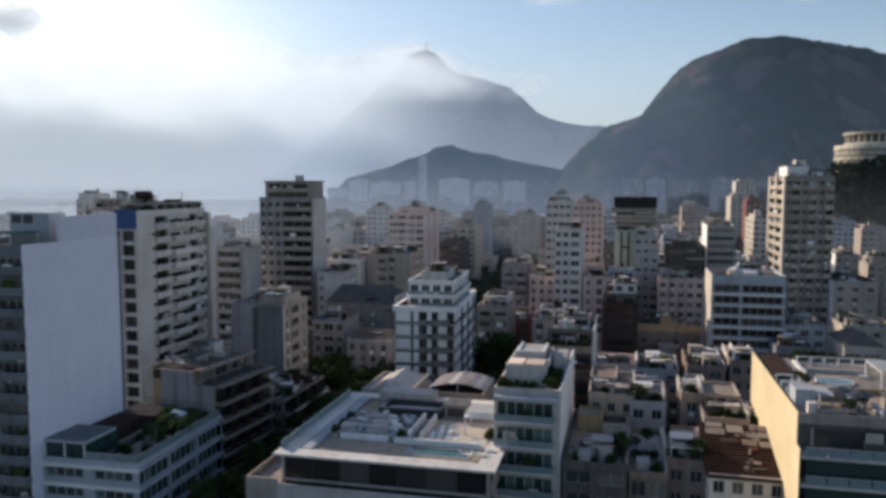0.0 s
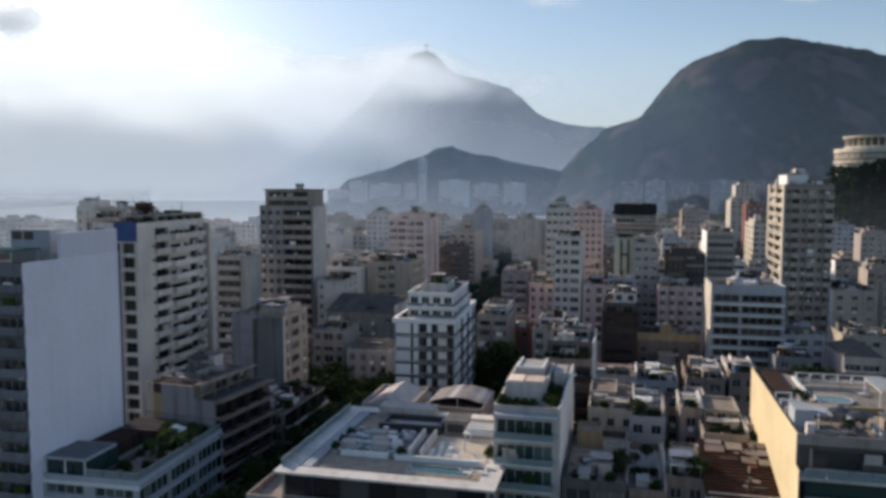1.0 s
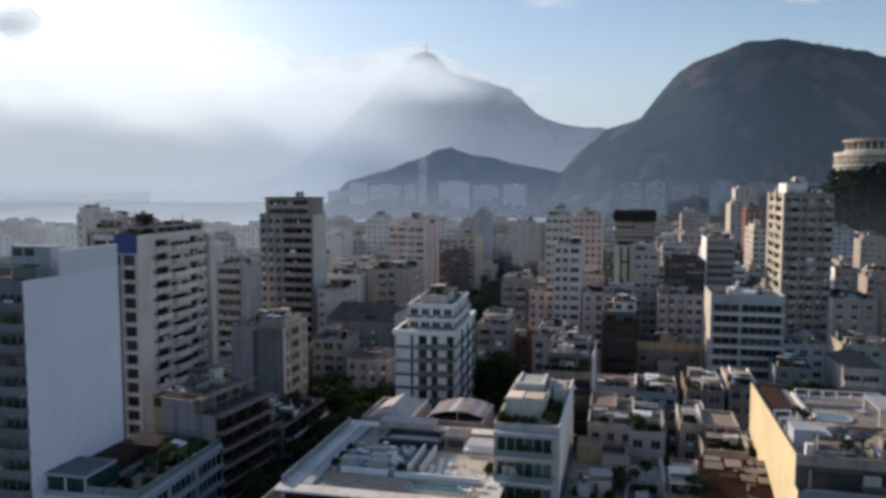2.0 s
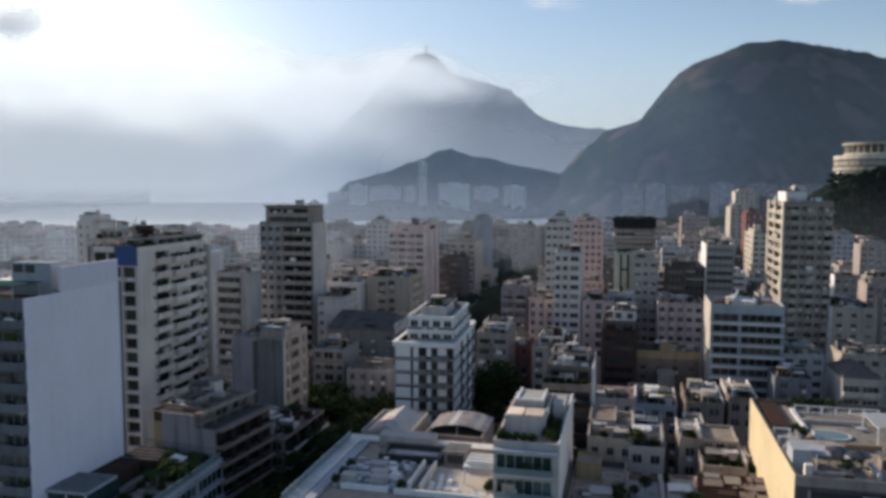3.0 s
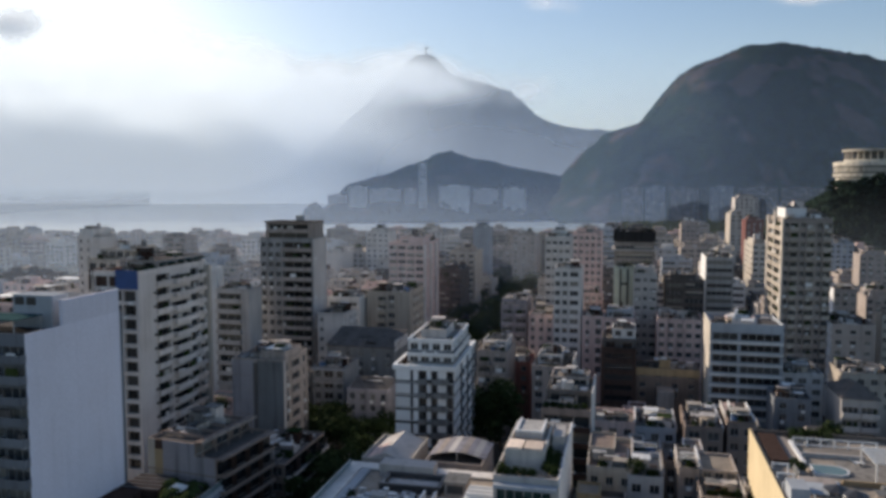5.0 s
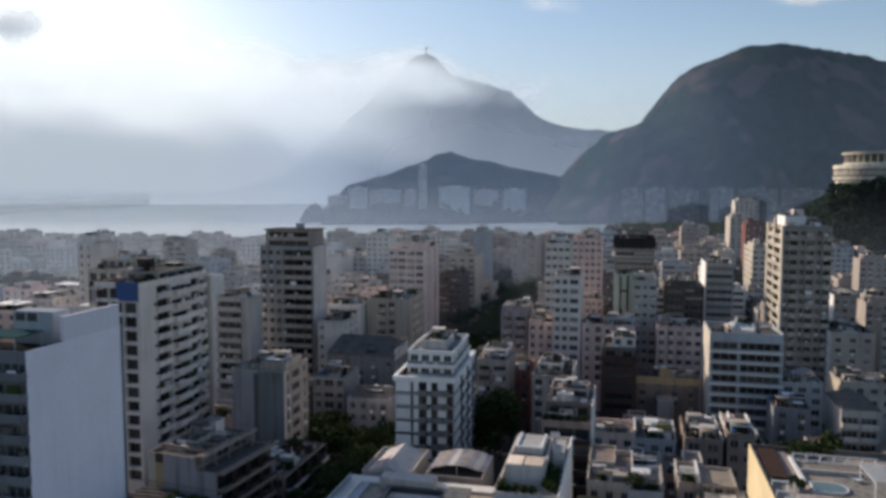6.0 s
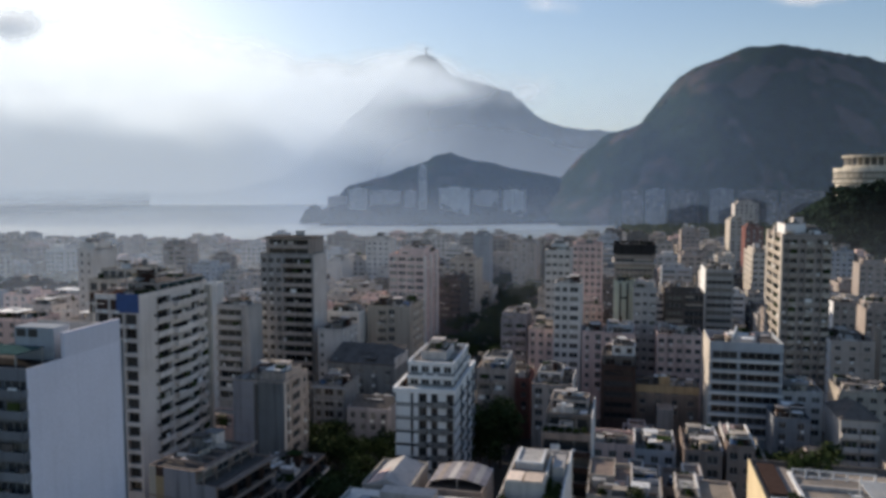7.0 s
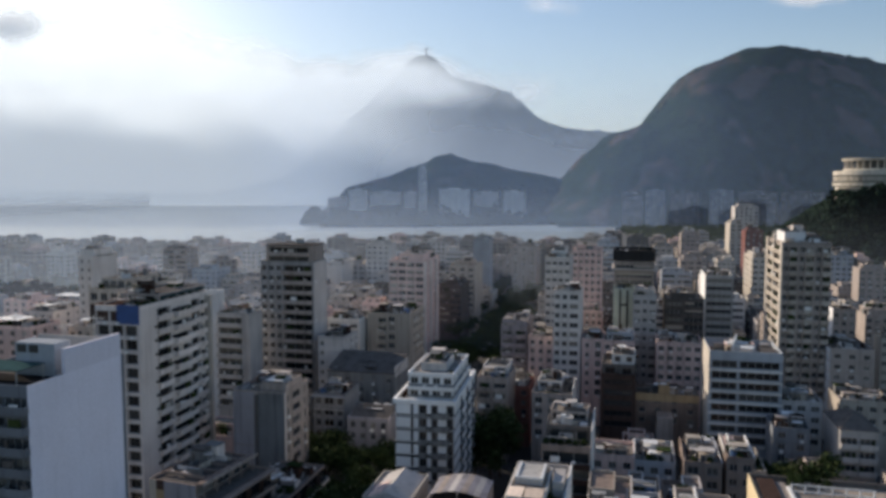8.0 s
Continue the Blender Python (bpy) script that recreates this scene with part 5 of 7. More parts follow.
for x, y in ((24.8, 4.0), (26.4, 4.4), (27.2, 6.4), (25.9, 9.2)):
    put("lounger", lounger, on(R, x, y, T + 0.4, 90))
part("pavilion_roof", Shell().box(22.6, 13.5, T + 2.6, 28.2, 18.4, T + 2.85), (SHADEWHITE,), R, "white flat pavilion roof")
for x in (22.8, 28.0):
    for y in (13.7, 18.2):
        part("post", Shell().box(x - 0.1, y - 0.1, T, x + 0.1, y + 0.1, T + 2.6), (SHADEWHITE,), R)
for k in (14.2, 15.6, 17.0):
    part("roof_fin", Shell().box(22.9, k, T + 2.85, 28.0, k + 0.35, T + 3.5), (SHADEWHITE,), R)
for x in (15.2, 17.0):
    part("stair_wall", Shell().box(x, 9.4, T, x + 0.35, 19.0, T + 1.3), (SHADEWHITE,), R)
slab_part("skylight_frame", DARKALU, R, (7.4, 20.3, T, 17.6, 20.9, T + 1.3), (7.4, 25.0, T, 17.6, 25.5, T + 1.3), (7.4, 20.9, T, 8.1, 25.0, T + 1.3), (16.9, 20.9, T, 17.6, 25.0, T + 1.3))
part("skylight_panel", Shell().box(8.1, 20.9, T + 0.3, 16.9, 25.0, T + 0.45), (PALE,), R)
part("plant_room", Shell().box(18.2, 20.6, T, 21.6, 24.6, T + 2.2), (GREY,), R)
part("plant_room_roof", Shell().box(18.0, 20.4, T + 2.2, 21.8, 24.8, T + 2.36), (SLATE,), R)
part("louvre", Shell().box(18.6, 20.5, T + 0.5, 21.2, 20.59, T + 1.8), (DARKALU,), R, "dark louvred grille")
part("plant_room", Shell().box(5.6, 26.2, T, 15.0, 29.4, T + 2.2), (PALE,), R)
for i, (x, y) in enumerate(((6.2, 10.2), (7.6, 10.4), (9.2, 10.1), (10.8, 10.3), (6.6, 12.4), (8.4, 12.6), (10.2, 12.3), (11.8, 13.4), (7.0, 15.0), (9.0, 15.4), (11.2, 16.0), (12.8, 11.6))):
    put(("cooler", "box_tank")[i % 3 == 0], (cooling_unit, box_tank)[i % 3 == 0], on(R, x, y, T, (0, 90, 180)[i % 3]))
for k in (8.6, 12.0, 15.4):
    part("duct", Shell().box(5.0, k + 1.0, T, 13.6, k + 1.5, T + 0.55), (WHITEMETAL,), R, "white metal air duct")
for x, y in ((4.4, 9.0), (4.5, 12.0), (4.4, 15.5), (14.4, 8.9), (26.8, 11.0), (27.0, 12.2)):
    put("planter", planter, on(R, x, y, T))

# houses behind the hotel, with pale pitched sheets and a dark porch
r, top = block("town_house", -14.6, 134.5, 13.5, 9.0, 13.0, 20.4, dict(front=[wins(2, 2.2, 1.5)]), CREAM, "cream house with pale pitched roof sheets", NEAR, deck=TERRACOTTA)
s = Shell()
s.quad((0.2, 0.2, top + 0.2), (4.4, 0.2, top + 2.0), (4.4, 12.8, top + 2.0), (0.2, 12.8, top + 0.2))
s.quad((8.8, 0.2, top + 0.2), (8.8, 12.8, top + 0.2), (4.4, 12.8, top + 2.0), (4.4, 0.2, top + 2.0))
s.quad((0.2, 0.2, top + 0.2), (8.8, 0.2, top + 0.2), (4.4, 0.2, top + 2.0), (4.4, 0.2, top + 2.0))
s.quad((0.2, 0.2, top + 0.05), (0.2, 12.8, top + 0.05), (8.8, 12.8, top + 0.05), (8.8, 0.2, top + 0.05))
part("pitched_roof", s, (PALE,), r, "pale pitched sheet roof")
for k in range(4):
    part("pink_sheet", Shell().box(0, 0, 0, 3.4, 1.5, 0.05), (PINK,), r, "faded pink roof sheet", at=pose(0.3, 0.6 + k * 1.62, top + 0.32, 0, -23.2, 0))
r, top = block("town_house", -3.2, 132.0, 13.5, 10.2, 12.0, 20.6, dict(front=[wins(2, 3.6, 1.9)]), GREY, "grey house with dark openings under a vaulted sheet roof", NEAR, deck=DARKGREY)
for k in range(9):
    a, b = (k + 0.02) * 1.15, (k + 0.98) * 1.15
    za, zb = (top + 0.9 + 1.0 * math.sin(math.pi * x / 10.35) for x in (a, b))
    s = Shell()
    s.quad((a, 3.0, za), (b, 3.0, zb), (b, 11.8, zb), (a, 11.8, za))
    s.quad((a, 3.0, za - 0.12), (a, 11.8, za - 0.12), (b, 11.8, zb - 0.12), (b, 3.0, zb - 0.12))
    s.quad((a, 3.0, za - 0.12), (b, 3.0, zb - 0.12), (b, 3.0, zb), (a, 3.0, za))
    part("vault_sheet", s, ((LAVENDER_GREY, GREY, LAVENDER_GREY, PALE)[k % 4],), r, "curved grey roof sheet")
for x in (0.3, 5.1, 9.9):
    for y in (3.2, 11.5):
        part("post", Shell().box(x - 0.08, y - 0.08, top, x + 0.08, y + 0.08, top + 0.9 + 1.0 * math.sin(math.pi * x / 10.35)), (ALU,), r)
clutter(r, top, 0.4, 0.3, 9.8, 2.6, 131, 4)

# ---- planted roof terrace with glass rails ----
R, T = root_terrace, top_terrace
gw, gd, gh = 15.8, 23.9, 17.9
part("canopy_roof", Shell().box(0.3, 0.4, T + 3.0, 7.2, 7.2, T + 3.25), (SLATE,), R, "slate-blue sheet roof over a glazed room")
for k in range(6):
    part("roof_seam", Shell().box(0.5 + k * 1.2, 0.45, T + 3.25, 0.62 + k * 1.2, 7.15, T + 3.34), (SHADEBLUE,), R)
part("canopy_edge", Shell().ring(0.3, 0.4, 7.2, 7.2, ((0, T + 2.9), (0.12, T + 2.9), (0.12, T + 3.3), (0, T + 3.3))), (BLUEGREY,), R)
for x in (0.5, 3.7, 6.9):
    part("post", Shell().box(x - 0.1, 0.5, T, x + 0.1, 0.7, T + 3.0), (SHADEWHITE,), R)
part("garden_room", Shell().box(0.4, 7.6, T, 5.4, 16.2, T + 2.3), (BROWN,), R)
for i in range(3):
    part("glass_wall", Shell().box(7.0, 0.8 + i * 2.5, T, 7.06, 3.1 + i * 2.5, T + 2.9), (GREENGLASS,), R)
for i in range(3):
    part("glass_wall", Shell().box(0.6 + i * 2.2, 0.75, T, 2.6 + i * 2.2, 0.8, T + 2.9), (GREENGLASS,), R)
part("hedge_bed", Shell().box(7.6, 1.2, T, 8.6, 14.0, T + 0.5), (DARKGREY,), R)
part("stone_room", Shell().box(1.0, 16.6, T, 8.0, 23.0, T + 2.2), (BROWN,), R)
for k in range(5):
    part("roof_batten", Shell().box(0.9, 16.9 + k * 1.4, T + 2.2, 8.1, 17.2 + k * 1.4, T + 2.34), (SLATE,), R)
railing(R, 7.4, 0.12, gw - 0.12, 0.12, gh)
railing(R, gw - 0.12, 0.2, gw - 0.12, gd - 0.2, gh)
for i in range(1, 7):
    z = gh - 0.95 - i * 2.85
    part("white_band", Shell().box(-0.1, -0.22, z + 2.45, gw + 0.22, -0.02, z + 3.05), (SHADEWHITE,), R)
    part("white_band", Shell().box(gw + 0.02, -0.02, z + 2.6, gw + 0.4, gd, z + 3.0), (BLUEGREY,), R)
rng = random.Random(77)
for i in range(26):
    put("planter", planter, on(R, rng.uniform(8.8, gw - 1.2), rng.uniform(3.0, gd - 1.0), T, rng.uniform(0, 90)))


def palm(h, seed):
    rng = random.Random(seed)
    root = tagged(new("palm_tree"), "small green palm with drooping fronds on a roof terrace", "palm tree", "terrace palms")
    part("trunk", Shell().tube(0, 0, 0, h, 0.13, 0.09, 8), (BARK,), root)
    for i in range(13):
        a, s, p = i * 2.4 + rng.uniform(-0.2, 0.2), Shell(), Vector((0, 0, h))
        rise, out = rng.uniform(0.2, 0.9), Vector((math.cos(a), math.sin(a), 0))
        side = Vector((-out.y, out.x, 0))
        prev, wide = p, 0.05
        for k in range(1, 7):
            t = k / 6.0
            q = p + out * (2.0 * t) + Vector((0, 0, rise * t * 1.4 - 1.7 * t * t))
            w2 = 0.34 * math.sin(math.pi * min(0.95, t)) + 0.03
            dip = Vector((0, 0, 0.12))
            s.quad(prev, q, q + side * w2 - dip, prev + side * wide - dip)
            s.quad(prev, prev - side * wide - dip, q - side * w2 - dip, q)
            prev, wide = q, w2
        part("frond", s.weld(), (LEAVES_PALM,), root)
    return root


for i, (x, y, h) in enumerate(((11.0, 15.5, 3.0), (13.6, 17.2, 2.4), (9.2, 19.0, 3.4), (12.4, 20.4, 2.8), (14.4, 13.0, 2.2), (10.2, 12.2, 2.0))):
    put("palm%d" % (i % 2), lambda: palm(h, i), on(R, x, y, T, 40 * i))

def sunshade():
    root = tagged(new("parasol"), "square white parasol standing open on a planted roof terrace", "parasol", "terrace parasols")
    part("pole", Shell().tube(0, 0, 0, 2.6, 0.03, 0.03, 6), (ALU,), root)
    s = Shell()
    for a in range(4):
        p, q = [(1.9 * math.cos(radians(45 + 90 * k)), 1.9 * math.sin(radians(45 + 90 * k))) for k in (a, a + 1)]
        s.quad((*p, 2.2), (*q, 2.2), (0.04 * q[0], 0.04 * q[1], 3.1), (0.04 * p[0], 0.04 * p[1], 3.1))
        s.quad((*p, 1.98), (*q, 1.98), (*q, 2.2), (*p, 2.2))
    part("canopy", s.weld(), (WHITEMETAL,), root)
    part("base", Shell().box(-0.35, -0.35, 0, 0.35, 0.35, 0.1), (CONCRETE,), root)
    return root


put("sunshade", sunshade, on(R, 10.6, 18.2, T))

# ---- green-glass block: set-back room with roof lights ----
R, T = root_green, top_green
PEACH = plaster("peach_sheets", (0.80, 0.66, 0.55), dirt=0.4, vary=0.3)
slab_part("roof_light", PEACH, R, (0.9, 5.8, T + 2.7, 3.2, 9.5, T + 3.0), (3.5, 5.8, T + 2.7, 6.2, 9.5, T + 3.0))
part("awning", Shell().box(0.2, -1.5, T - 0.5, 8.9, -0.05, T + 0.0), (BLUEGREY,), R, "pale blue awning slab over the top balcony")
slab_part("stair_room", PALE, R, (1.4, 12.0, T + 2.4, 5.6, 18.6, T + 3.3), (6.9, 14.0, T, 8.7, 20.0, T + 2.4))
part("roof_recess", Shell().box(1.8, 12.5, T + 3.31, 5.2, 18.1, T + 3.36), (MIDGREY,), R, "grey gravel roof of the stair room")
slab_part("roof_rim", SHADEWHITE, R, (1.35, 11.9, T + 3.3, 5.65, 12.3, T + 3.6), (1.35, 12.3, T + 3.3, 1.75, 18.6, T + 3.6), (5.25, 12.3, T + 3.3, 5.65, 18.6, T + 3.6))
part("side_wall", Shell().box(9.02, 0.0, 0, 9.2, 25.9, T + 1.2), (SHADEWHITE,), R, "tall white side wall")
for x, y in ((0.9, 1.2), (1.9, 1.0), (3.0, 1.3), (4.2, 1.1), (5.3, 1.2), (6.9, 4.0), (7.3, 6.0), (7.0, 8.0), (7.6, 3.0), (0.8, 2.6), (8.3, 2.2), (8.3, 4.4), (8.2, 6.8), (6.7, 9.6), (6.8, 11.0), (8.2, 9.2)):
    put("planter", planter, on(R, x, y, T))

# ---- yellow-walled block: roof garden, slatted screens, round pool ----
R, T = root_yellow, top_yellow
for i in range(8):
    z = T - 3.4 - i * 3.3
    part("terrace_floor", Shell().box(-0.14, -2.4, z - 0.35, 24, -0.02, z), (PALE,), R)
    part("glass_front", Shell().box(0.6, -1.6, z - 3.3, 23.5, -1.5, z - 0.36), (GREENGLASS,), R)
    railing(R, 0.4, -2.3, 23.6, -2.3, z)
part("side_wall", Shell().box(-0.28, -2.4, 0, -0.16, 0.0, T - 2.6), (YELLOW,), R)
BACK = pose(0, 3.6, 0)
part("front_parapet", Shell().box(-0.12, -0.14, T - 0.3, 24, -0.02, T + 0.95), (GREY,), R, "pale grey parapet above the top terrace")
# brown strip along the wall, pale ramp, raised pool deck with a white fence and pergola
part("brown_roof", Shell().box(0.9, 16.2, T + 0.6, 3.4, 28.6, T + 0.8), (BROWN,), R, "brown gravel roof strip", at=BACK)
for x, y in ((1.1, 16.4), (3.2, 16.4), (1.1, 28.4), (3.2, 28.4)):
    part("post", Shell().box(x - 0.08, y - 0.08, T, x + 0.08, y + 0.08, T + 0.6), (ALU,), R, at=BACK)
part("pale_ramp", Shell().box(3.6, 16.0, T, 4.9, 28.4, T + 0.45), (GREY,), R, at=BACK)
part("ramp_wall", Shell().box(4.9, 15.8, T, 5.4, 26.0, T + 0.8), (SHADEWHITE,), R, "white wall along the pool deck", at=BACK)
part("deck_block", Shell().box(5.4, 10.4, T, 23.7, 25.2, T + 0.3), (PAVING,), R, "raised stone pool deck", at=BACK)
part("deck_front", Shell().box(8.6, 10.1, T, 23.7, 10.4, T + 0.75), (OCHRE,), R, "ochre front wall of the deck", at=BACK)
part("deck_floor", Shell().box(9.6, 10.5, T + 0.3, 23.6, 20.0, T + 0.36), (CONCRETE,), R, at=BACK)
side = [(5.8, 12.3), (8.6, 12.3)] + [(8.6 + 1.9 * math.sin(a * math.pi / 12), 14.2 - 1.9 * math.cos(a * math.pi / 12)) for a in range(1, 12)] + [(8.6, 16.1), (5.8, 16.1)]
for nm, grow, z0, z1, mt in (("pool_rim", 1.0, 0.3, 0.62, SHADEWHITE), ("pool_water", 0.9, 0.4, 0.64, PALEPOOL)):
    s = Shell()
    ring_ = [(7.6 + (x - 7.6) * grow, 14.2 + (y - 14.2) * grow) for x, y in side]
    for (xa, ya), (xb, yb) in zip(ring_, ring_[1:] + ring_[:1]):
        s.quad((xa, ya, T + z0), (xb, yb, T + z0), (xb, yb, T + z1), (xa, ya, T + z1))
    n0 = len(s.v)
    s.v += [(x, y, T + z1) for x, y in ring_]
    s.f.append(tuple(range(n0, n0 + len(ring_))))
    s.m.append(0)
    part(nm, s.weld(), (mt,), R, "round-ended turquoise roof pool" if nm == "pool_water" else "", at=BACK)
for k in range(7):
    part("fence_post", Shell().box(5.3 + k * 1.9, 24.6, T + 0.3, 5.5 + k * 1.9, 24.8, T + 1.5), (SHADEWHITE,), R, at=BACK)
for z in (0.5, 1.5):
    part("fence_rail", Shell().box(5.2, 24.62, T + z, 17.0, 24.78, T + z + 0.16), (SHADEWHITE,), R, at=BACK)
part("deck_wall", Shell().box(5.6, 20.0, T + 0.3, 14.0, 20.4, T + 0.9), (PALE,), R, at=BACK)
pg = pergola(7.0, 4.2, 2.6, WHITEMETAL, "white pergola with open slats on a roof")
pg.matrix_basis = on(R, 17.0, 14.6, T + 0.36, 90)
for x, y, t in ((17.8, 12.0, 0), (19.0, 12.1, 0), (20.2, 12.0, 0), (12.4, 18.0, 90)):
    put("lounger", lounger, on(R, x, y + 3.6, T + 0.36, t))
slab_part("stair_curb", SHADEWHITE, R, (7.6, 8.6, T, 8.0, 13.7, T + 0.6), (9.6, 3.0, T, 10.0, 7.0, T + 0.8))
part("roof_room", Shell().box(0.5, 1.0, T, 2.7, 4.6, T + 2.5), (BLUEGREY,), R, "blue-grey roof room", at=BACK)
part("roof_room", Shell().box(3.0, 6.4, T, 7.4, 10.0, T + 1.0), (GREY,), R, at=BACK)
part("roof_sheet", Shell().box(2.8, 2.4, T + 1.5, 5.2, 6.2, T + 1.62), (BLUEGREY,), R, "blue-grey metal sheet roof", at=BACK)
for x, y in ((2.95, 2.6), (5.0, 2.6), (2.95, 6.0), (5.0, 6.0)):
    part("post", Shell().box(x - 0.06, y - 0.06, T, x + 0.06, y + 0.06, T + 1.5), (ALU,), R, at=BACK)
for y in (5.4, 9.0, 12.6):
    for x in (0.4, 2.4):
        part("frame_post", Shell().box(x - 0.09, y - 0.09, T, x + 0.09, y + 0.09, T + 1.4), (SHADEWHITE,), R, at=BACK)
    part("frame_beam", Shell().box(0.3, y - 0.09, T + 1.4, 2.5, y + 0.09, T + 1.58), (SHADEWHITE,), R, "white steel frame", at=BACK)
put("parasol", parasol, on(R, 6.2, 7.0, T))
put("parasol", parasol, on(R, 8.0, 5.6, T, 40))
for i, (x, y) in enumerate(((6.2, 29.0), (7.4, 28.9), (8.6, 29.0), (5.8, 26.6), (7.0, 27.2), (9.8, 28.6), (11.0, 27.6), (6.6, 1.2), (8.6, 3.8), (4.2, 13.6), (3.6, 14.8))):
    put("planter", planter, on(R, x, y + 3.6, T, 17 * i))
clutter(R, T, 10.6, 0.5, 23.0, 12.6, 141, 8)
strew(R, T, 2.9, 14.0, 4.9, 19.6, 143, 8)
strew(R, T, 0.6, 0.4, 9.4, 3.6, 144, 7)

part("recessed_window", Shell().box(1.6, -0.1, T - 2.9, 11.0, -0.02, T - 0.9), (DARKGLASS,), R, "wide dark recessed window")
part("window_ledge", Shell().box(1.2, -0.5, T - 3.25, 11.4, -0.02, T - 2.95), (GREY,), R)
for k in (1.3, 11.02):
    part("window_pier", Shell().box(k, -0.35, T - 2.9, k + 0.28, -0.02, T - 0.7), (GREY,), R)

# ---- brown tiled roof, tiles laid in courses ----
R, T = root_tiled, top_tiled
cw, cd = 9.4, 13.0
s = Shell()
s.quad((-0.3, -0.5, T), (cw + 0.3, -0.5, T), (cw + 0.3, cd, T + 3.0), (-0.3, cd, T + 3.0))
s.quad((-0.3, -0.5, T - 0.2), (-0.3, cd, T - 0.2), (cw + 0.3, cd, T - 0.2), (cw + 0.3, -0.5, T - 0.2))
s.quad((-0.3, -0.5, T - 0.2), (cw + 0.3, -0.5, T - 0.2), (cw + 0.3, -0.5, T), (-0.3, -0.5, T))
s.quad((-0.3, cd, T - 0.2), (-0.3, cd, T + 3.0), (cw + 0.3, cd, T + 3.0), (cw + 0.3, cd, T - 0.2))
s.quad((-0.3, -0.5, T - 0.2), (-0.3, -0.5, T), (-0.3, cd, T + 3.0), (-0.3, cd, T - 0.2))
s.quad((cw + 0.3, -0.5, T - 0.2), (cw + 0.3, cd, T - 0.2), (cw + 0.3, cd, T + 3.0), (cw + 0.3, -0.5, T))
part("pitched_roof", s.weld(), (TERRACOTTA,), R, "dark red-brown tiled roof")
for i in range(18):
    y = -0.5 + (cd + 0.5) * i / 18
    z = T + 3.0 * i / 18
    part("tile_course", Shell().box(-0.32, y, z + 0.01, cw + 0.32, y + 0.42, z + 0.14), (TERRACOTTA,), R)
for x, y, w, d, mt in ((0.4, 9.6, 2.6, 1.7, TAUPE), (3.3, 10.4, 2.2, 1.9, PAVING), (5.8, 9.3, 3.0, 1.5, DULLBEIGE), (2.2, 7.6, 2.4, 1.3, BROWN), (5.0, 7.2, 1.9, 1.6, TAUPE), (7.2, 7.0, 1.8, 1.4, PAVING), (6.4, 11.2, 2.6, 1.4, TAUPE), (0.6, 11.6, 2.2, 1.1, DULLBEIGE)):
    part("patch_sheet", Shell().box(0, 0, 0, w, d, 0.08), (mt,), R, "dusty sheet laid over the tiles", at=pose(x, y, T + 3.0 * (y + 0.5) / (cd + 0.5) + 0.15, 12.5, 0, 0))
rng = random.Random(61)
for k in range(16):
    w, d = rng.choice(((1.6, 0.25), (0.3, 1.8), (1.0, 0.7), (0.6, 0.5)))
    x, y = rng.uniform(4.2, cw - 1.7), rng.uniform(0.4, cd - 2.2)
    part("loose_board", Shell().box(0, 0, 0, w, d, 0.09), (rng.choice((BRICKRED, TAUPE, DARKGREY, BROWN, BROWN)),), R, at=pose(x, y, T + 3.0 * (y + 0.5) / (cd + 0.5) + 0.16, 12.5, 0, 0) @ pose(0, 0, 0, 0, 0, rng.uniform(-12, 12)))

# garden shrubs in the yards
def shrub():
    root = tagged(new("garden_shrub"), "large dark green garden shrub between houses", "shrub", "yard shrubs")
    part("stem", Shell().tube(0, 0, 0, 1.6, 0.12, 0.08, 6), (BARK,), root)
    part("crown", leaf_ball(random.Random(8), 1.7, 1.4, 420, 0.3, 2.4), (LEAVES_PALM,), root)
    return root


for i, (k, x, y) in enumerate(((2, 1.2, 1.0), (4, 4.0, 1.2), (7, 3.5, 1.2), (0, 7.6, 6.0))):
    R, T, w, d = TERRACES[k]
    put("shrub", shrub, on(R, min(x, w - 0.8), y, T - 0.2, 50 * i))

# ---- terraces on the small houses: party walls, screens, plants ----
rng = random.Random(303)
for R, T, w, d in TERRACES:
    z0 = T
    part("party_wall", Shell().box(w - 0.16, 0.3, z0, w + 0.12, d - 0.2, z0 + rng.uniform(1.0, 1.7)), (rng.choice((SHADEWHITE, PALE, GREY)),), R, "weathered party wall")
    part("party_wall", Shell().box(-0.1, d * 0.3, z0, 0.16, d - 0.2, z0 + rng.uniform(0.9, 1.4)), (rng.choice((PALE, TAUPE)),), R)
    part("screen_wall", Shell().box(w * 0.15, d * 0.42, z0, w * 0.85, d * 0.42 + 0.2, z0 + 1.1), (rng.choice((TAUPE, BEIGE, BROWN, PINK)),), R)
    for i in range(3):
        put("planter", planter, on(R, rng.uniform(0.8, w - 0.8), rng.choice((0.8, 1.4, d * 0.35)), T, rng.uniform(0, 90)))
    if rng.random() < 0.6 and d < 15:
        copy_thing(pg, on(R, w * 0.1, d * 0.05, T) @ Matrix.Diagonal((min(1.0, w * 0.8 / 7.0), min(1.0, d * 0.3 / 4.2), 0.9, 1)))
R, T, w, d = TERRACES[3]
for i, (x, y, k) in enumerate(((1.0, 12.0, 0.5), (2.6, 14.5, 0.65), (0.9, 6.0, 0.5))):
    copy_thing(KIT["shrub"], on(R, x, y, T, 70 * i) @ Matrix.Scale(k, 4))
R, T, w, d = TERRACES[4]
for i, (x, y, k) in enumerate(((3.9, 3.0, 0.75), (1.0, 11.5, 0.6))):
    copy_thing(KIT["shrub"], on(R, x, y, T, 50 * i) @ Matrix.Scale(k, 4))
for R, (x, y), T in PLANTED:
    put("planter", planter, on(R, x, y, T))


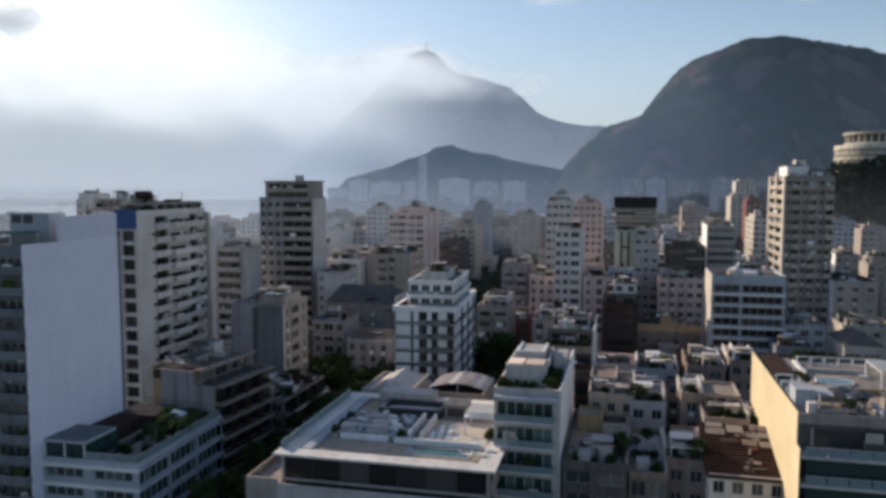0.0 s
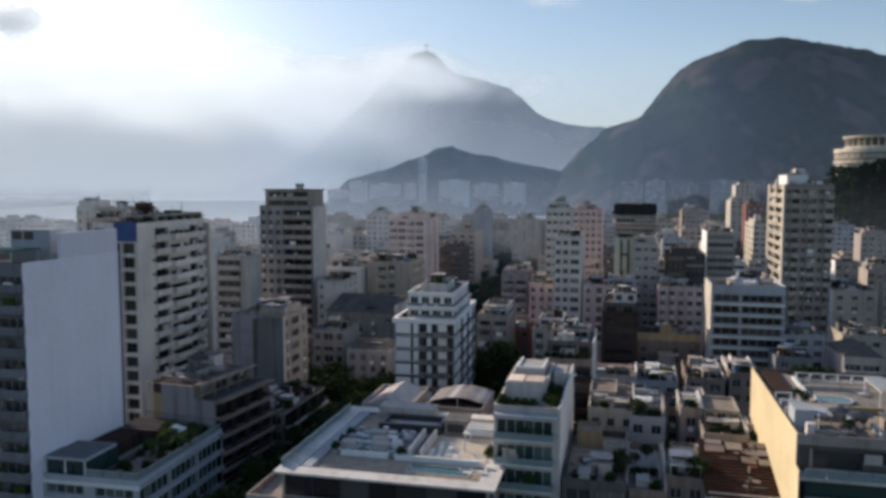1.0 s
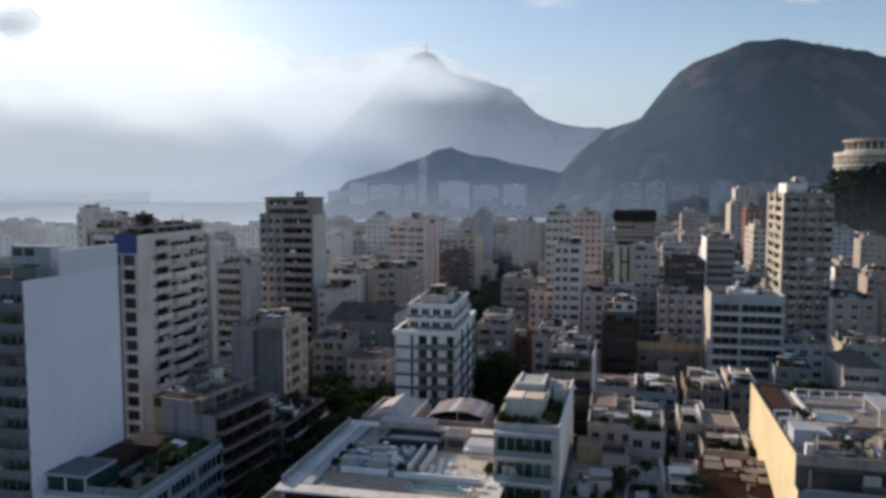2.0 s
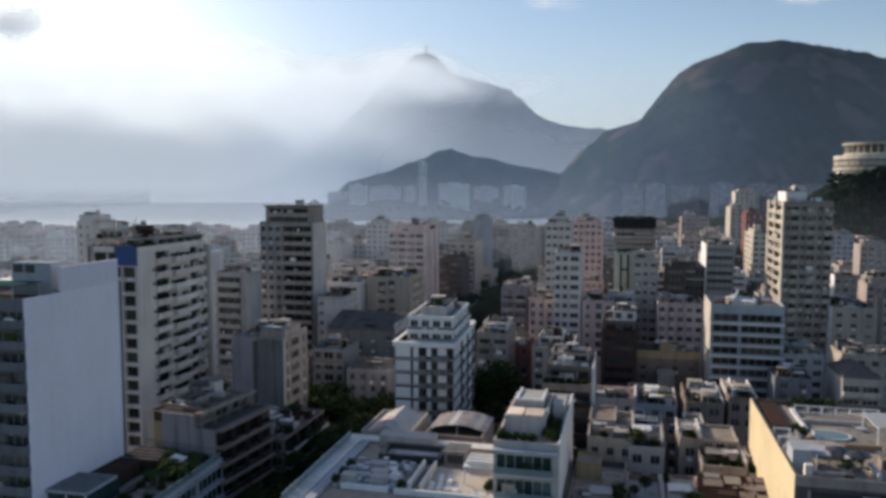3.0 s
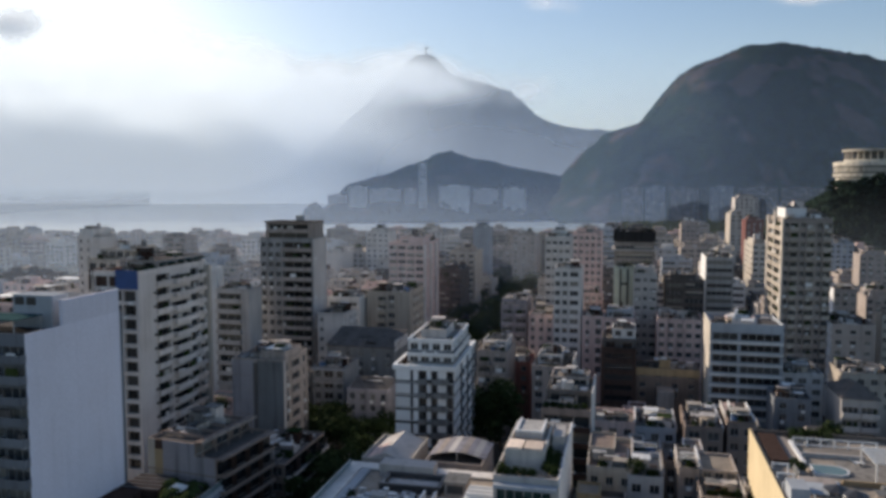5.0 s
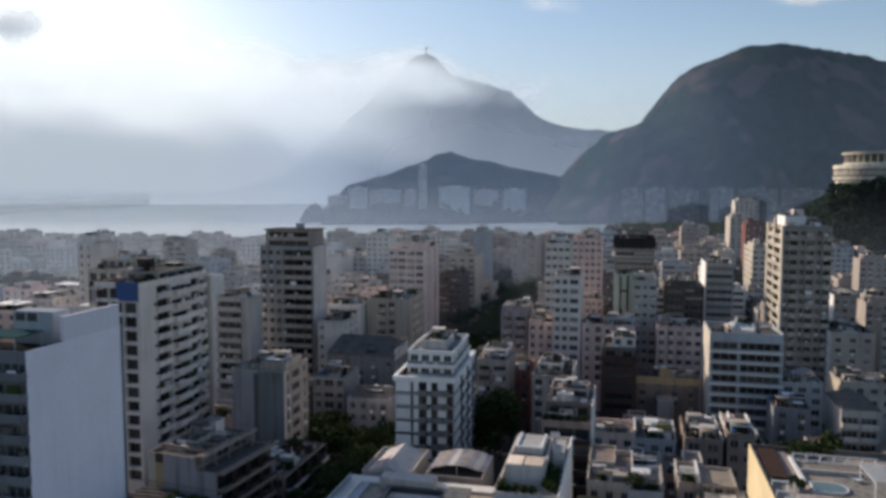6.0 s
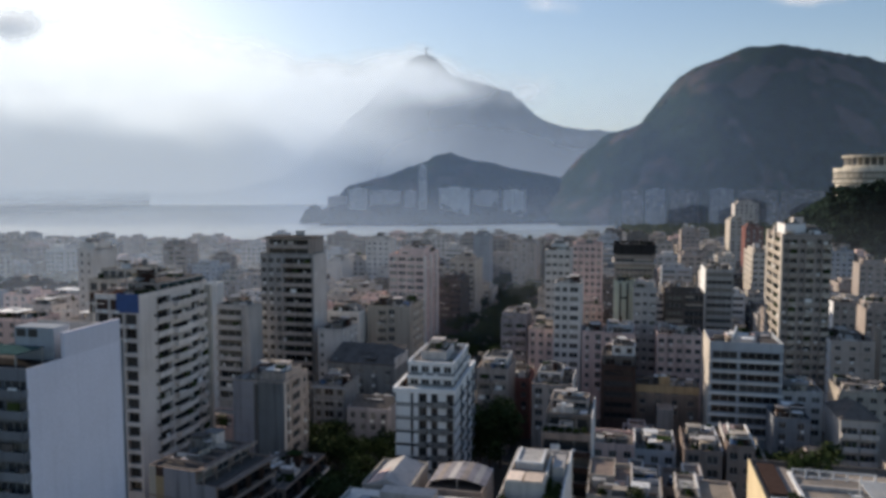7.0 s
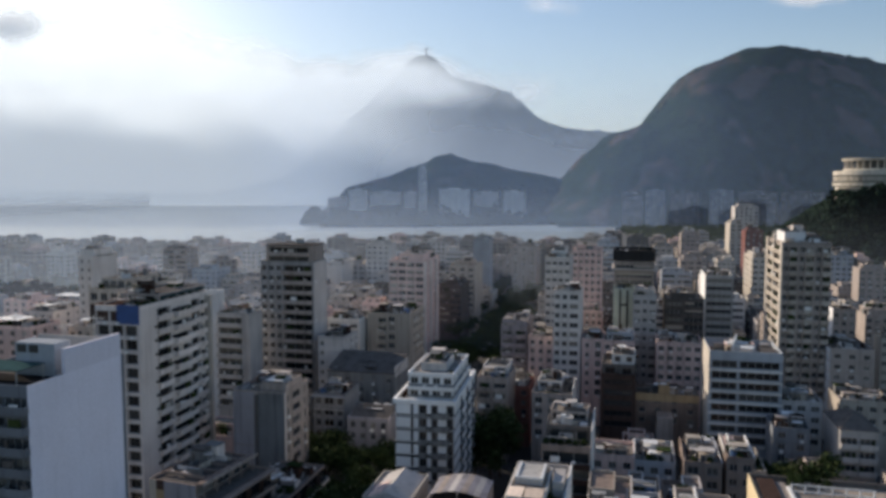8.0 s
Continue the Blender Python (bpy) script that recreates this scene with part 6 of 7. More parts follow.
# ---- ground, street and lake ----
def sheet(name, corners, z, mat, label, category="ground"):
    s = Shell()
    n = len(corners)
    s.v = [(x, y, z) for x, y in corners]
    s.f, s.m = [tuple(range(n))], [0]
    return tagged(new(name, s.mesh(name, mat)), label, category, kind="structure")


GROUND = plain("city_ground", (0.07, 0.067, 0.064), 0.95, grain=0.05)
sheet("ground", [(-4900, -400), (4900, -400), (4900, 4900), (-4900, 4900)], 0.0, GROUND, "grey-brown city ground between the buildings")
wm, N, K, P = nodes_of("lake_water")
P.inputs["Base Color"].default_value, P.inputs["Roughness"].default_value = (0.27, 0.31, 0.315, 1), 0.28
P.inputs["IOR"].default_value, P.inputs["Specular IOR Level"].default_value = 1.5, 1.0
wb_ = N.new("ShaderNodeBump")
wb_.inputs["Strength"].default_value, wb_.inputs["Distance"].default_value = 0.2, 0.6
K.new(cloudy(N, K, N.new("ShaderNodeNewGeometry").outputs["Position"], 0.12, 5.0), wb_.inputs["Height"])
K.new(wb_.outputs[0], P.inputs["Normal"])
sheet("water", [(-1500, 820), (-300, 800), (120, 1000), (260, 1200), (320, 1400), (280, 1486), (193, 1482), (69, 1425), (-86, 1390), (-217, 1388), (-226, 1440), (-238, 1486), (-262, 1486), (-285, 1508), (-282, 1560), (-300, 1640), (-340, 2100), (-480, 3338), (-549, 3334), (-912, 3230), (-1090, 2960), (-1900, 2900), (-2300, 1900), (-2080, 1400)], 0.4, wm, "calm pale lagoon reflecting the sky", "lagoon")

# the main street runs between the blocks, with kerbed pavements
SX, SY, SA = -26.5, 150.0, 11.0
road = tagged(new("road", Shell().box(-4.5, -120, 0.0, 4.5, 640, 0.05).mesh("road", ASPHALT)), "dark asphalt street between the apartment blocks", "road", kind="structure")
road.matrix_basis = pose(SX, SY, 0, 0, 0, -SA)
for k in (-1, 1):
    pv = tagged(new("pavement", Shell().box(min(k * 4.5, k * 7.5), -120, 0, max(k * 4.5, k * 7.5), 640, 0.17).mesh("pavement", KERBSTONE)), "stone pavement with a raised kerb", "pavement", kind="structure")
    pv.matrix_basis = pose(SX, SY, 0, 0, 0, -SA)

# ---- street trees ----
TREES = [make_tree(i, (11.0, 13.0, 9.5, 12.0)[i], (5.2, 6.0, 4.6, 5.6)[i], "street trees") for i in range(4)]
rng = random.Random(11)
spots = []
for i in range(44):
    y = 8 + i * 12.5 + rng.uniform(-3, 3)
    for k in (-6.0, 6.0):
        if rng.random() < 0.85:
            spots.append(pose(SX, SY, 0.1, 0, 0, -SA) @ pose(k + rng.uniform(-0.5, 0.5), y, 0, 0, 0, rng.uniform(0, 360)))
for i in range(9):
    for k in (3.6,):
        spots.append(pose(SX, SY, 0.1, 0, 0, -SA) @ pose(k + rng.uniform(-0.6, 0.6), -56 + i * 7.4 + rng.uniform(-1.5, 1.5), 0, 0, 0, rng.uniform(0, 360)) @ Matrix.Scale(rng.uniform(0.95, 1.15), 4))
for x, y in ((78, 170), (82, 168), (75, 172), (12, 190), (8, 186), (15, 196), (4, 190), (10, 200), (-12, 152), (-28, 183), (-22, 181), (-30, 190)):
    spots.append(pose(x, y, 0, 0, 0, rng.uniform(0, 360)) @ Matrix.Scale(1.5 if x in (12, 8) else 1.3 if x in (78, 82) else 1.15, 4))
for i in range(34):
    spots.append(pose(SX, SY, 0, 0, 0, -SA) @ pose(rng.uniform(9, 25), rng.uniform(150, 385), 0, 0, 0, rng.uniform(0, 360)))
for i, m in enumerate(spots):
    if i < 4:
        TREES[i].matrix_basis = m
    else:
        copy_thing(TREES[i % 4], m)

# ---- the rest of the city ----
PAINTS = [WHITE, PALE, PALE, GREY, GREY, BEIGE, CREAM, PINK, DARKGREY, BLUEGREY]
TEXT = {"white_paint": "white", "pale_grey_paint": "pale grey", "grey_render": "grey", "beige_paint": "beige", "cream_paint": "cream", "pink_paint": "pink", "dark_grey_render": "dark grey", "blue_grey_paint": "blue-grey"}
U, V = Vector((math.cos(radians(13.5)), -math.sin(radians(13.5)))), Vector((math.sin(radians(13.5)), math.cos(radians(13.5))))


def inside(p, gap):
    for x, y, ang, w, d in FOOT:
        q = Vector((p[0] - x, p[1] - y))
        a = radians(ang)
        s, t = q.x * math.cos(a) - q.y * math.sin(a), q.x * math.sin(a) + q.y * math.cos(a)
        if -gap < s < w + gap and -gap < t < d + gap:
            return True
    return False


rng = random.Random(4)
far_wall, far_glass = Shell(), Shell()
for i in range(-48, 60):
    for j in range(5, 40):
        o = U * (i * 19.0) + V * (j * 20.0)
        cx, cy = o
        if cy < 125 or cy > 760 or abs(cx) > 0.62 * cy + 25:
            continue
        w, d = rng.uniform(10, 16.5), rng.uniform(11, 17)
        roll = rng.random()
        street = (o - Vector((SX, SY))).dot(Vector((math.cos(radians(SA)), -math.sin(radians(SA)))))
        if (-22 if cy < 540 else -19) < street < (28 if 255 < cy < 540 else 9.5 if cy < 540 else 4):
            continue
        if -300 < cx < -200 and 400 < cy < 540:
            continue
        pts = [o + U * w * a + V * d * b for a in (0, 0.5, 1) for b in (0, 0.5, 1)]
        if any(inside(p, 2.2) for p in pts):
            w, d = w * 0.6, d * 0.6
            pts = [o + U * w * a + V * d * b for a in (0, 0.5, 1) for b in (0, 0.5, 1)]
            if any(inside(p, 1.2) for p in pts):
                continue
        if cy < 200:
            h = rng.uniform(8, 14)
        elif cy < 300:
            h = rng.uniform(10, 19)
        elif cy < 450:
            h = rng.uniform(14, 29)
        else:
            h = rng.uniform(16, 33) if roll < 0.7 else rng.uniform(9, 18) if roll < 0.9 else rng.uniform(33, 41)
        if cx > 0.35 * cy and cy > 330:
            h *= 0.75
        if cy > 430:
            h = min(h, 72 - (0.066 if cx < -0.12 * cy else 0.061) * cy - rng.uniform(0, 7) + (5 if roll > 0.93 else 0))
        paint = rng.choice(PAINTS)
        if cy < 460:
            cols = rng.choice((2, 3, 3, 4))
            f = dict(front=[rng.choice((wins(cols, 1.7, 1.5), balcs(2, w * 0.38, 2.1), wins(2, w * 0.42, 1.5, split=4), balcs(1, w * 0.8, 2.1), wins(cols + 1, 1.3, 1.4)))], right=[wins(3, 1.5, 1.4)], left=[wins(3, 1.5, 1.4)])
            a, b = rng.uniform(0.05, 0.35), rng.uniform(0.1, 0.4)
            r, top = block("apartment_building", cx, cy, 13.5, w, d, h, f, paint, TEXT[paint.name] + " flat-roofed city apartment block", "city blocks", near=False, upper=[(a, b, a + 0.55, b + 0.5, rng.uniform(2.4, 3.4), dict(front=[wins(2, 1.4, 1.2)]))], deck=rng.choice((CONCRETE, CONCRETE, PAVING, TERRACOTTA)))
            hp = Shell()
            heap(hp, rng, 0.2, 0.2, w - 0.2, d - 0.2, top, 22, 9)
            if hp.f:
                tagged(part("roof_clutter", hp, CLUTTER_MATS, r), kind="stuff")
        else:
            k = PAINTS.index(paint)
            m3 = Matrix.Translation((cx, cy, 0)) @ Matrix.Rotation(radians(-13.5), 4, "Z")
            n0 = len(far_wall.v)
            far_wall.box(0, 0, 0, w, d, h - 0.8, k)
            for q in ((0, 0, w, 0.3), (0, d - 0.3, w, d), (0, 0.3, 0.3, d - 0.3), (w - 0.3, 0.3, w, d - 0.3)):
                far_wall.box(q[0], q[1], h - 0.8, q[2], q[3], h, k)
            a, b = rng.uniform(0.1, 0.4), rng.uniform(0.1, 0.4)
            far_wall.box(w * a, d * b, h - 0.8, w * (a + 0.45), d * (b + 0.5), h + rng.uniform(1.5, 3), k)
            heap(far_wall, rng, 0.3, 0.3, w - 0.3, d - 0.3, h - 0.8, 9, len(PAINTS))
            g0 = len(far_glass.v)
            cols, wide = rng.choice(((3, 0.45), (4, 0.45), (2, 0.8), (1, 0.9)))
            for fl in range(1, int(h / 3.05)):
                for c in range(cols):
                    xa = w * (c + 0.5 - wide / 2) / cols
                    xb = w * (c + 0.5 + wide / 2) / cols
                    far_glass.box(xa, -0.12, fl * 3.05 + 0.8, xb, 0.0, fl * 3.05 + 2.2)
                for yy in (0.2, 0.6):
                    far_glass.box(w, d * yy, fl * 3.05 + 0.8, w + 0.12, d * (yy + 0.2), fl * 3.05 + 2.2)
                    far_glass.box(-0.12, d * yy, fl * 3.05 + 0.8, 0.0, d * (yy + 0.2), fl * 3.05 + 2.2)
            for s, n1 in ((far_wall, n0), (far_glass, g0)):
                s.v[n1:] = [tuple(m3 @ Vector(c)) for c in s.v[n1:]]
root = tagged(new("distant_city"), "hazy spread of pale flat-roofed blocks towards the lagoon", "city blocks", kind="stuff")
ISLANDS = [plaster("far_" + m.name, tuple(v * 0.82 for v in m.node_tree.nodes["Mix"].inputs[6].default_value[:3]), island=True, vary=0.3) for m in PAINTS]
tagged(part("far_blocks", far_wall, ISLANDS, root), kind="stuff")
tagged(part("far_windows", far_glass, (GLASS_FAR,), root), kind="stuff")


# ---- hills ----
def ridge(name, mat, knots, y0, deep_front, deep_back, steps, label, rough=9.0):
    """A hill: its crest runs across at y0 through the knots (x, z), and falls to both sides."""
    xs = np.linspace(knots[0][0], knots[-1][0], steps)
    kx, kz = np.array(knots).T
    crest = np.interp(xs, kx, kz)
    for _ in range(max(2, steps // 40)):
        crest[1:-1] = (crest[:-2] + 2 * crest[1:-1] + crest[2:]) / 4
    rows = 46
    s = Shell()
    for j in range(rows):
        t = j / (rows - 1) * 2 - 1
        fall = (1 - abs(t) ** 1.7) if t < 0 else (1 - t ** 2)
        y = y0 + t * (deep_front if t < 0 else deep_back)
        for i, x in enumerate(xs):
            z = crest[i] * fall
            p = Vector((x, y, z))
            gully = noise.fractal(Vector((x * 0.004, y * 0.0015, z * 0.002)), 1.0, 2.0, 5)
            fine = noise.fractal(p * 0.02, 0.8, 2.0, 4)
            edge = min(1.0, (1 - abs(t)) * 3)
            s.v.append((x, y + gully * 30 * abs(t), max(-5.0, z * (1 + 0.06 * gully * abs(t) * 2) + fine * rough * edge * (0.35 if abs(t) < 0.05 else 1.0))))
    for j in range(rows - 1):
        for i in range(steps - 1):
            a = j * steps + i
            s.f.append((a, a + 1, a + steps + 1, a + steps))
            s.m.append(0)
    me = s.mesh(name, mat)
    me.polygons.foreach_set("use_smooth", [True] * len(me.polygons))
    return tagged(new(name, me), label, "mountain", kind="structure")


def knots_at(depth, pts):
    """Crest knots from angles across and up, in thousandths, seen from 76 m up."""
    return [(depth * a / 1000.0, max(2.0, 76.0 + depth * b / 1000.0)) for a, b in pts]


ridge("hill_right", SLOPE, knots_at(1750, ((120, -30), (160, 5), (188, 43), (222, 67), (262, 79), (278, 94), (292, 114), (301, 128), (315, 145), (353, 160), (387, 175), (431, 178), (496, 168), (527, 163), (577, 150), (680, 118), (800, 40))), 1750, 360, 500, 150, "broad dark forested granite mountain", 7.0)
ridge("hill_centre", SLOPE, knots_at(1850, ((-142, -41), (-140, -36), (-137, -20), (-128, -6), (-118, 0), (-62, 14), (-29, 27), (4, 41), (34, 33), (71, 24), (130, 14), (170, 2), (230, -20))), 1850, 230, 300, 110, "low wooded hill above the lagoon shore", 7.0)
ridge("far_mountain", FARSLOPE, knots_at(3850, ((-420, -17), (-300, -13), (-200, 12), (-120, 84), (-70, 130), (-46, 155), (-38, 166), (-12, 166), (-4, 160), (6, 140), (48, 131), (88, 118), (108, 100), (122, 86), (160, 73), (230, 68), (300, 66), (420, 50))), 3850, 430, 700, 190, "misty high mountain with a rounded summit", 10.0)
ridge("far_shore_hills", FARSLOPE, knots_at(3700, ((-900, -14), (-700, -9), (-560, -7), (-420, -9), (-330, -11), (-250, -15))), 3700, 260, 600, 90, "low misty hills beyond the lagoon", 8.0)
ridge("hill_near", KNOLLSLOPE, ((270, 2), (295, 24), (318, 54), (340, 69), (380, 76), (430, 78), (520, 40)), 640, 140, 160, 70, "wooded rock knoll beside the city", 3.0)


# summit figure, kept as one plain pillar form
s = Shell()
s.tube(-82, 3850, 712, 724, 6.5, 5.0, 8)
s.tube(-82, 3850, 724, 752, 2.8, 2.2, 8)
s.box(-96, 3848.5, 743, -68, 3851.5, 747)
tagged(new("statue", s.mesh("statue", PALE)), "tiny pale stone statue on the misty summit", "statue")


# ---- woods ----
def woods(name, spots, mat, label):
    """Tree crowns as uneven clumps, many of them."""
    rng, s = random.Random(9), Shell()
    base = [Vector(v) for v in ((0, 0, 1), (0.9, 0, 0.45), (0.28, 0.85, 0.45), (-0.72, 0.53, 0.45), (-0.72, -0.53, 0.45), (0.28, -0.85, 0.45), (0.72, 0.53, -0.45), (-0.28, 0.85, -0.45), (-0.9, 0, -0.45), (-0.28, -0.85, -0.45), (0.72, -0.53, -0.45))]
    faces = [(0, 1, 2), (0, 2, 3), (0, 3, 4), (0, 4, 5), (0, 5, 1), (1, 6, 2), (2, 7, 3), (3, 8, 4), (4, 9, 5), (5, 10, 1), (2, 6, 7), (3, 7, 8), (4, 8, 9), (5, 9, 10), (1, 10, 6)]
    for x, y, z, r in spots:
        n = len(s.v)
        for b in base:
            s.v.append((x + b.x * r * rng.uniform(0.7, 1.25), y + b.y * r * rng.uniform(0.7, 1.25), z + b.z * r * rng.uniform(0.6, 1.1)))
        s.f += [tuple(n + i for i in f) for f in faces]
        s.m += [0] * len(faces)
    return tagged(new(name, s.mesh(name, mat)), label, "woodland", kind="stuff")


rng = random.Random(21)
bpy.context.view_layer.update()


def drop_on(names, x, y):
    best = 0.0
    for n in names:
        ob = bpy.data.objects[n]
        hit, p, _, _ = ob.ray_cast(Vector((x, y, 2000)), Vector((0, 0, -1)))
        if hit:
            best = max(best, p.z)
    return best


pts = []
for _ in range(9000):
    x, y = rng.uniform(262, 480), rng.uniform(505, 760)
    z = drop_on(("hill_near",), x, y)
    if z > 1:
        pts.append((x, y, z + 0.8, rng.uniform(1.3, 2.9)))
pts += [(rng.uniform(292, 420), rng.uniform(548, 584), rng.uniform(56, 72), rng.uniform(1.6, 3.2)) for _ in range(1500)]
crowns = [(rng.uniform(275, 430), rng.uniform(520, 600), rng.uniform(3.5, 7.0), 0.0) for _ in range(110)]
crowns += [(288, 566, 5.0, 52), (296, 562, 5.5, 58), (303, 560, 5.0, 62), (309, 558, 5.5, 66), (316, 556, 6.0, 67), (323, 558, 5.0, 65), (331, 556, 5.5, 63), (342, 556, 6.0, 62), (350, 558, 5.0, 64)]
for x, y, r, foot in crowns:
    z = max(foot, drop_on(("hill_near",), x, y))
    for _ in range(34 if z > 6 else 0):
        d = Vector((rng.gauss(0, 1), rng.gauss(0, 1), rng.gauss(0, 1))).normalized() * r * rng.uniform(0.7, 1.0)
        pts.append((x + d.x, y + d.y, z + r * 0.95 + d.z * 0.9, rng.uniform(1.0, 2.2)))
woods("knoll_woods", pts, KNOLL, "dense woodland over the rocky knoll, darkened as if in shade")
pts = []
for _ in range(2600):
    x, y = rng.uniform(-217, 420), rng.random() ** 1.6 * 240
    y += 1396 if x < -40 else 1396 + (x + 40) * 0.45 if x < 180 else 1495
    x -= (y - 1396) * 0.14 if x < -150 else 0
    pts.append((x, y, 4 + drop_on(("hill_centre",), x, y), rng.uniform(5, 9)))
for _ in range(900):
    a, b = rng.uniform(0, 6.283), rng.random() ** 0.5
    pts.append((-258 + 24 * b * math.cos(a), 1540 + 46 * b * math.sin(a), 2 + 30 * (1 - b * b) * rng.uniform(0.2, 1), rng.uniform(3, 6)))
for _ in range(3200):
    x, y = rng.uniform(290, 700), rng.uniform(780, 1300)
    pts.append((x, y, 4 + drop_on(("hill_right",), x, y), rng.uniform(5, 10)))
FAR_BANK = ((-1095, 3010), (-925, 3265), (-549, 3365))
for (xa, ya), (xb, yb) in zip(FAR_BANK, FAR_BANK[1:]):
    for _ in range(420):
        t = rng.random()
        pts.append((xa + (xb - xa) * t - rng.uniform(0, 50), ya + (yb - ya) * t + rng.uniform(0, 60), rng.uniform(1, 6), rng.uniform(5, 9)))
for _ in range(420):
    x = rng.uniform(430, 1150)
    pts.append((x, 1750 + rng.uniform(-14, 6), drop_on(("hill_right",), x, 1750) + rng.uniform(-7, -2), rng.uniform(4, 7)))
woods("shore_woods", pts, WOODLAND, "dark trees along the lagoon shore")
pts = [(rng.uniform(-300, -200), rng.uniform(400, 540), rng.uniform(5, 11), rng.uniform(2.5, 5)) for _ in range(900)]
woods("park_trees", pts, WOODLAND, "green tree crowns of a city park")

# ---- towers on the far shore ----
for a0, a1, up, y, mat in ((-122, -100, -6, 1660, WHITE), (-95, -56, -9, 1670, PALE), (-50, -36, -9, 1650, PALE), (-5, 34, -5, 1640, WHITE), (40, 71, -9, 1660, PALE), (78, 107, -8, 1640, WHITE),
                           (233, 258, -8, 1330, DARKGREY), (264, 287, -7, 1320, SHADEBLUE), (296, 330, -9, 1330, DARKGREY), (347, 375, -7, 1310, SHADEBLUE), (384, 430, -8, 1330, DARKGREY), (440, 490, -9, 1330, DARKGREY), (-150, -126, -16, 1690, PALE), (-31.5, -22.5, 23.5, 1640, WHITE)):
    w, h = (a1 - a0) / 1000.0 * y, 76 + up / 1000.0 * y
    block("apartment_tower", a0 / 1000.0 * y, y, 6 if a0 < 200 else math.degrees(math.atan(a1 / 1000)) + 4, w, 16, h, dict(front=[wins(max(3, int(w / 6)), 3.6, 1.7, split=1)], left=[blank()]), mat, "hazy pale tower block on the far lagoon shore", "far shore towers", near=False, upper=[(0.3, 0.2, 0.7, 0.8, 3.5, {})])
# ---- the round concrete building on the knoll ----
RAINWORN = plaster("rainworn_concrete", (0.50, 0.47, 0.41), dirt=0.8, vary=0.4)
rb = tagged(new("round_building"), "pale round concrete building with stacked terraces on the knoll", "building")
for z0, z1, rr in ((62, 75, 28), (75.9, 78.6, 30), (79.6, 83.4, 29.5), (84.4, 87.6, 30), (87.6, 89.4, 23), (95.6, 97.6, 24)):
    part("terrace_ring", Shell().tube(342, 610, z0, z1, rr, rr, 48), (RAINWORN,), rb)
for z0, z1, rr in ((75, 75.9, 26.5), (78.6, 79.6, 27), (83.4, 84.4, 27), (89.4, 95.6, 17)):
    part("window_band", Shell().tube(342, 610, z0, z1, rr, rr, 48), (GLASS_FAR,), rb)
for i in range(28):
    a = i / 28 * 2 * math.pi
    x, y = 342 + 21.6 * math.cos(a), 610 + 21.6 * math.sin(a)
    part("column", Shell().tube(x, y, 89.4, 95.6, 0.55, 0.55, 6), (CREAM,), rb)
for i in range(40):
    a = math.pi + i / 40 * math.pi
    x, y = 342 + 28.05 * math.cos(a), 610 + 28.05 * math.sin(a)
    part("dark_opening", Shell().tube(x, y, 68, 74, 0.75, 0.75, 6), (GLASS_FAR,), rb)


def ease(N, K, src, lo, hi, a=0.0, b=1.0):
    n = N.new("ShaderNodeMapRange")
    n.interpolation_type = "SMOOTHSTEP"
    n.inputs[1].default_value, n.inputs[2].default_value, n.inputs[3].default_value, n.inputs[4].default_value = lo, hi, a, b
    K.new(src, n.inputs[0])
    return n.outputs[0]


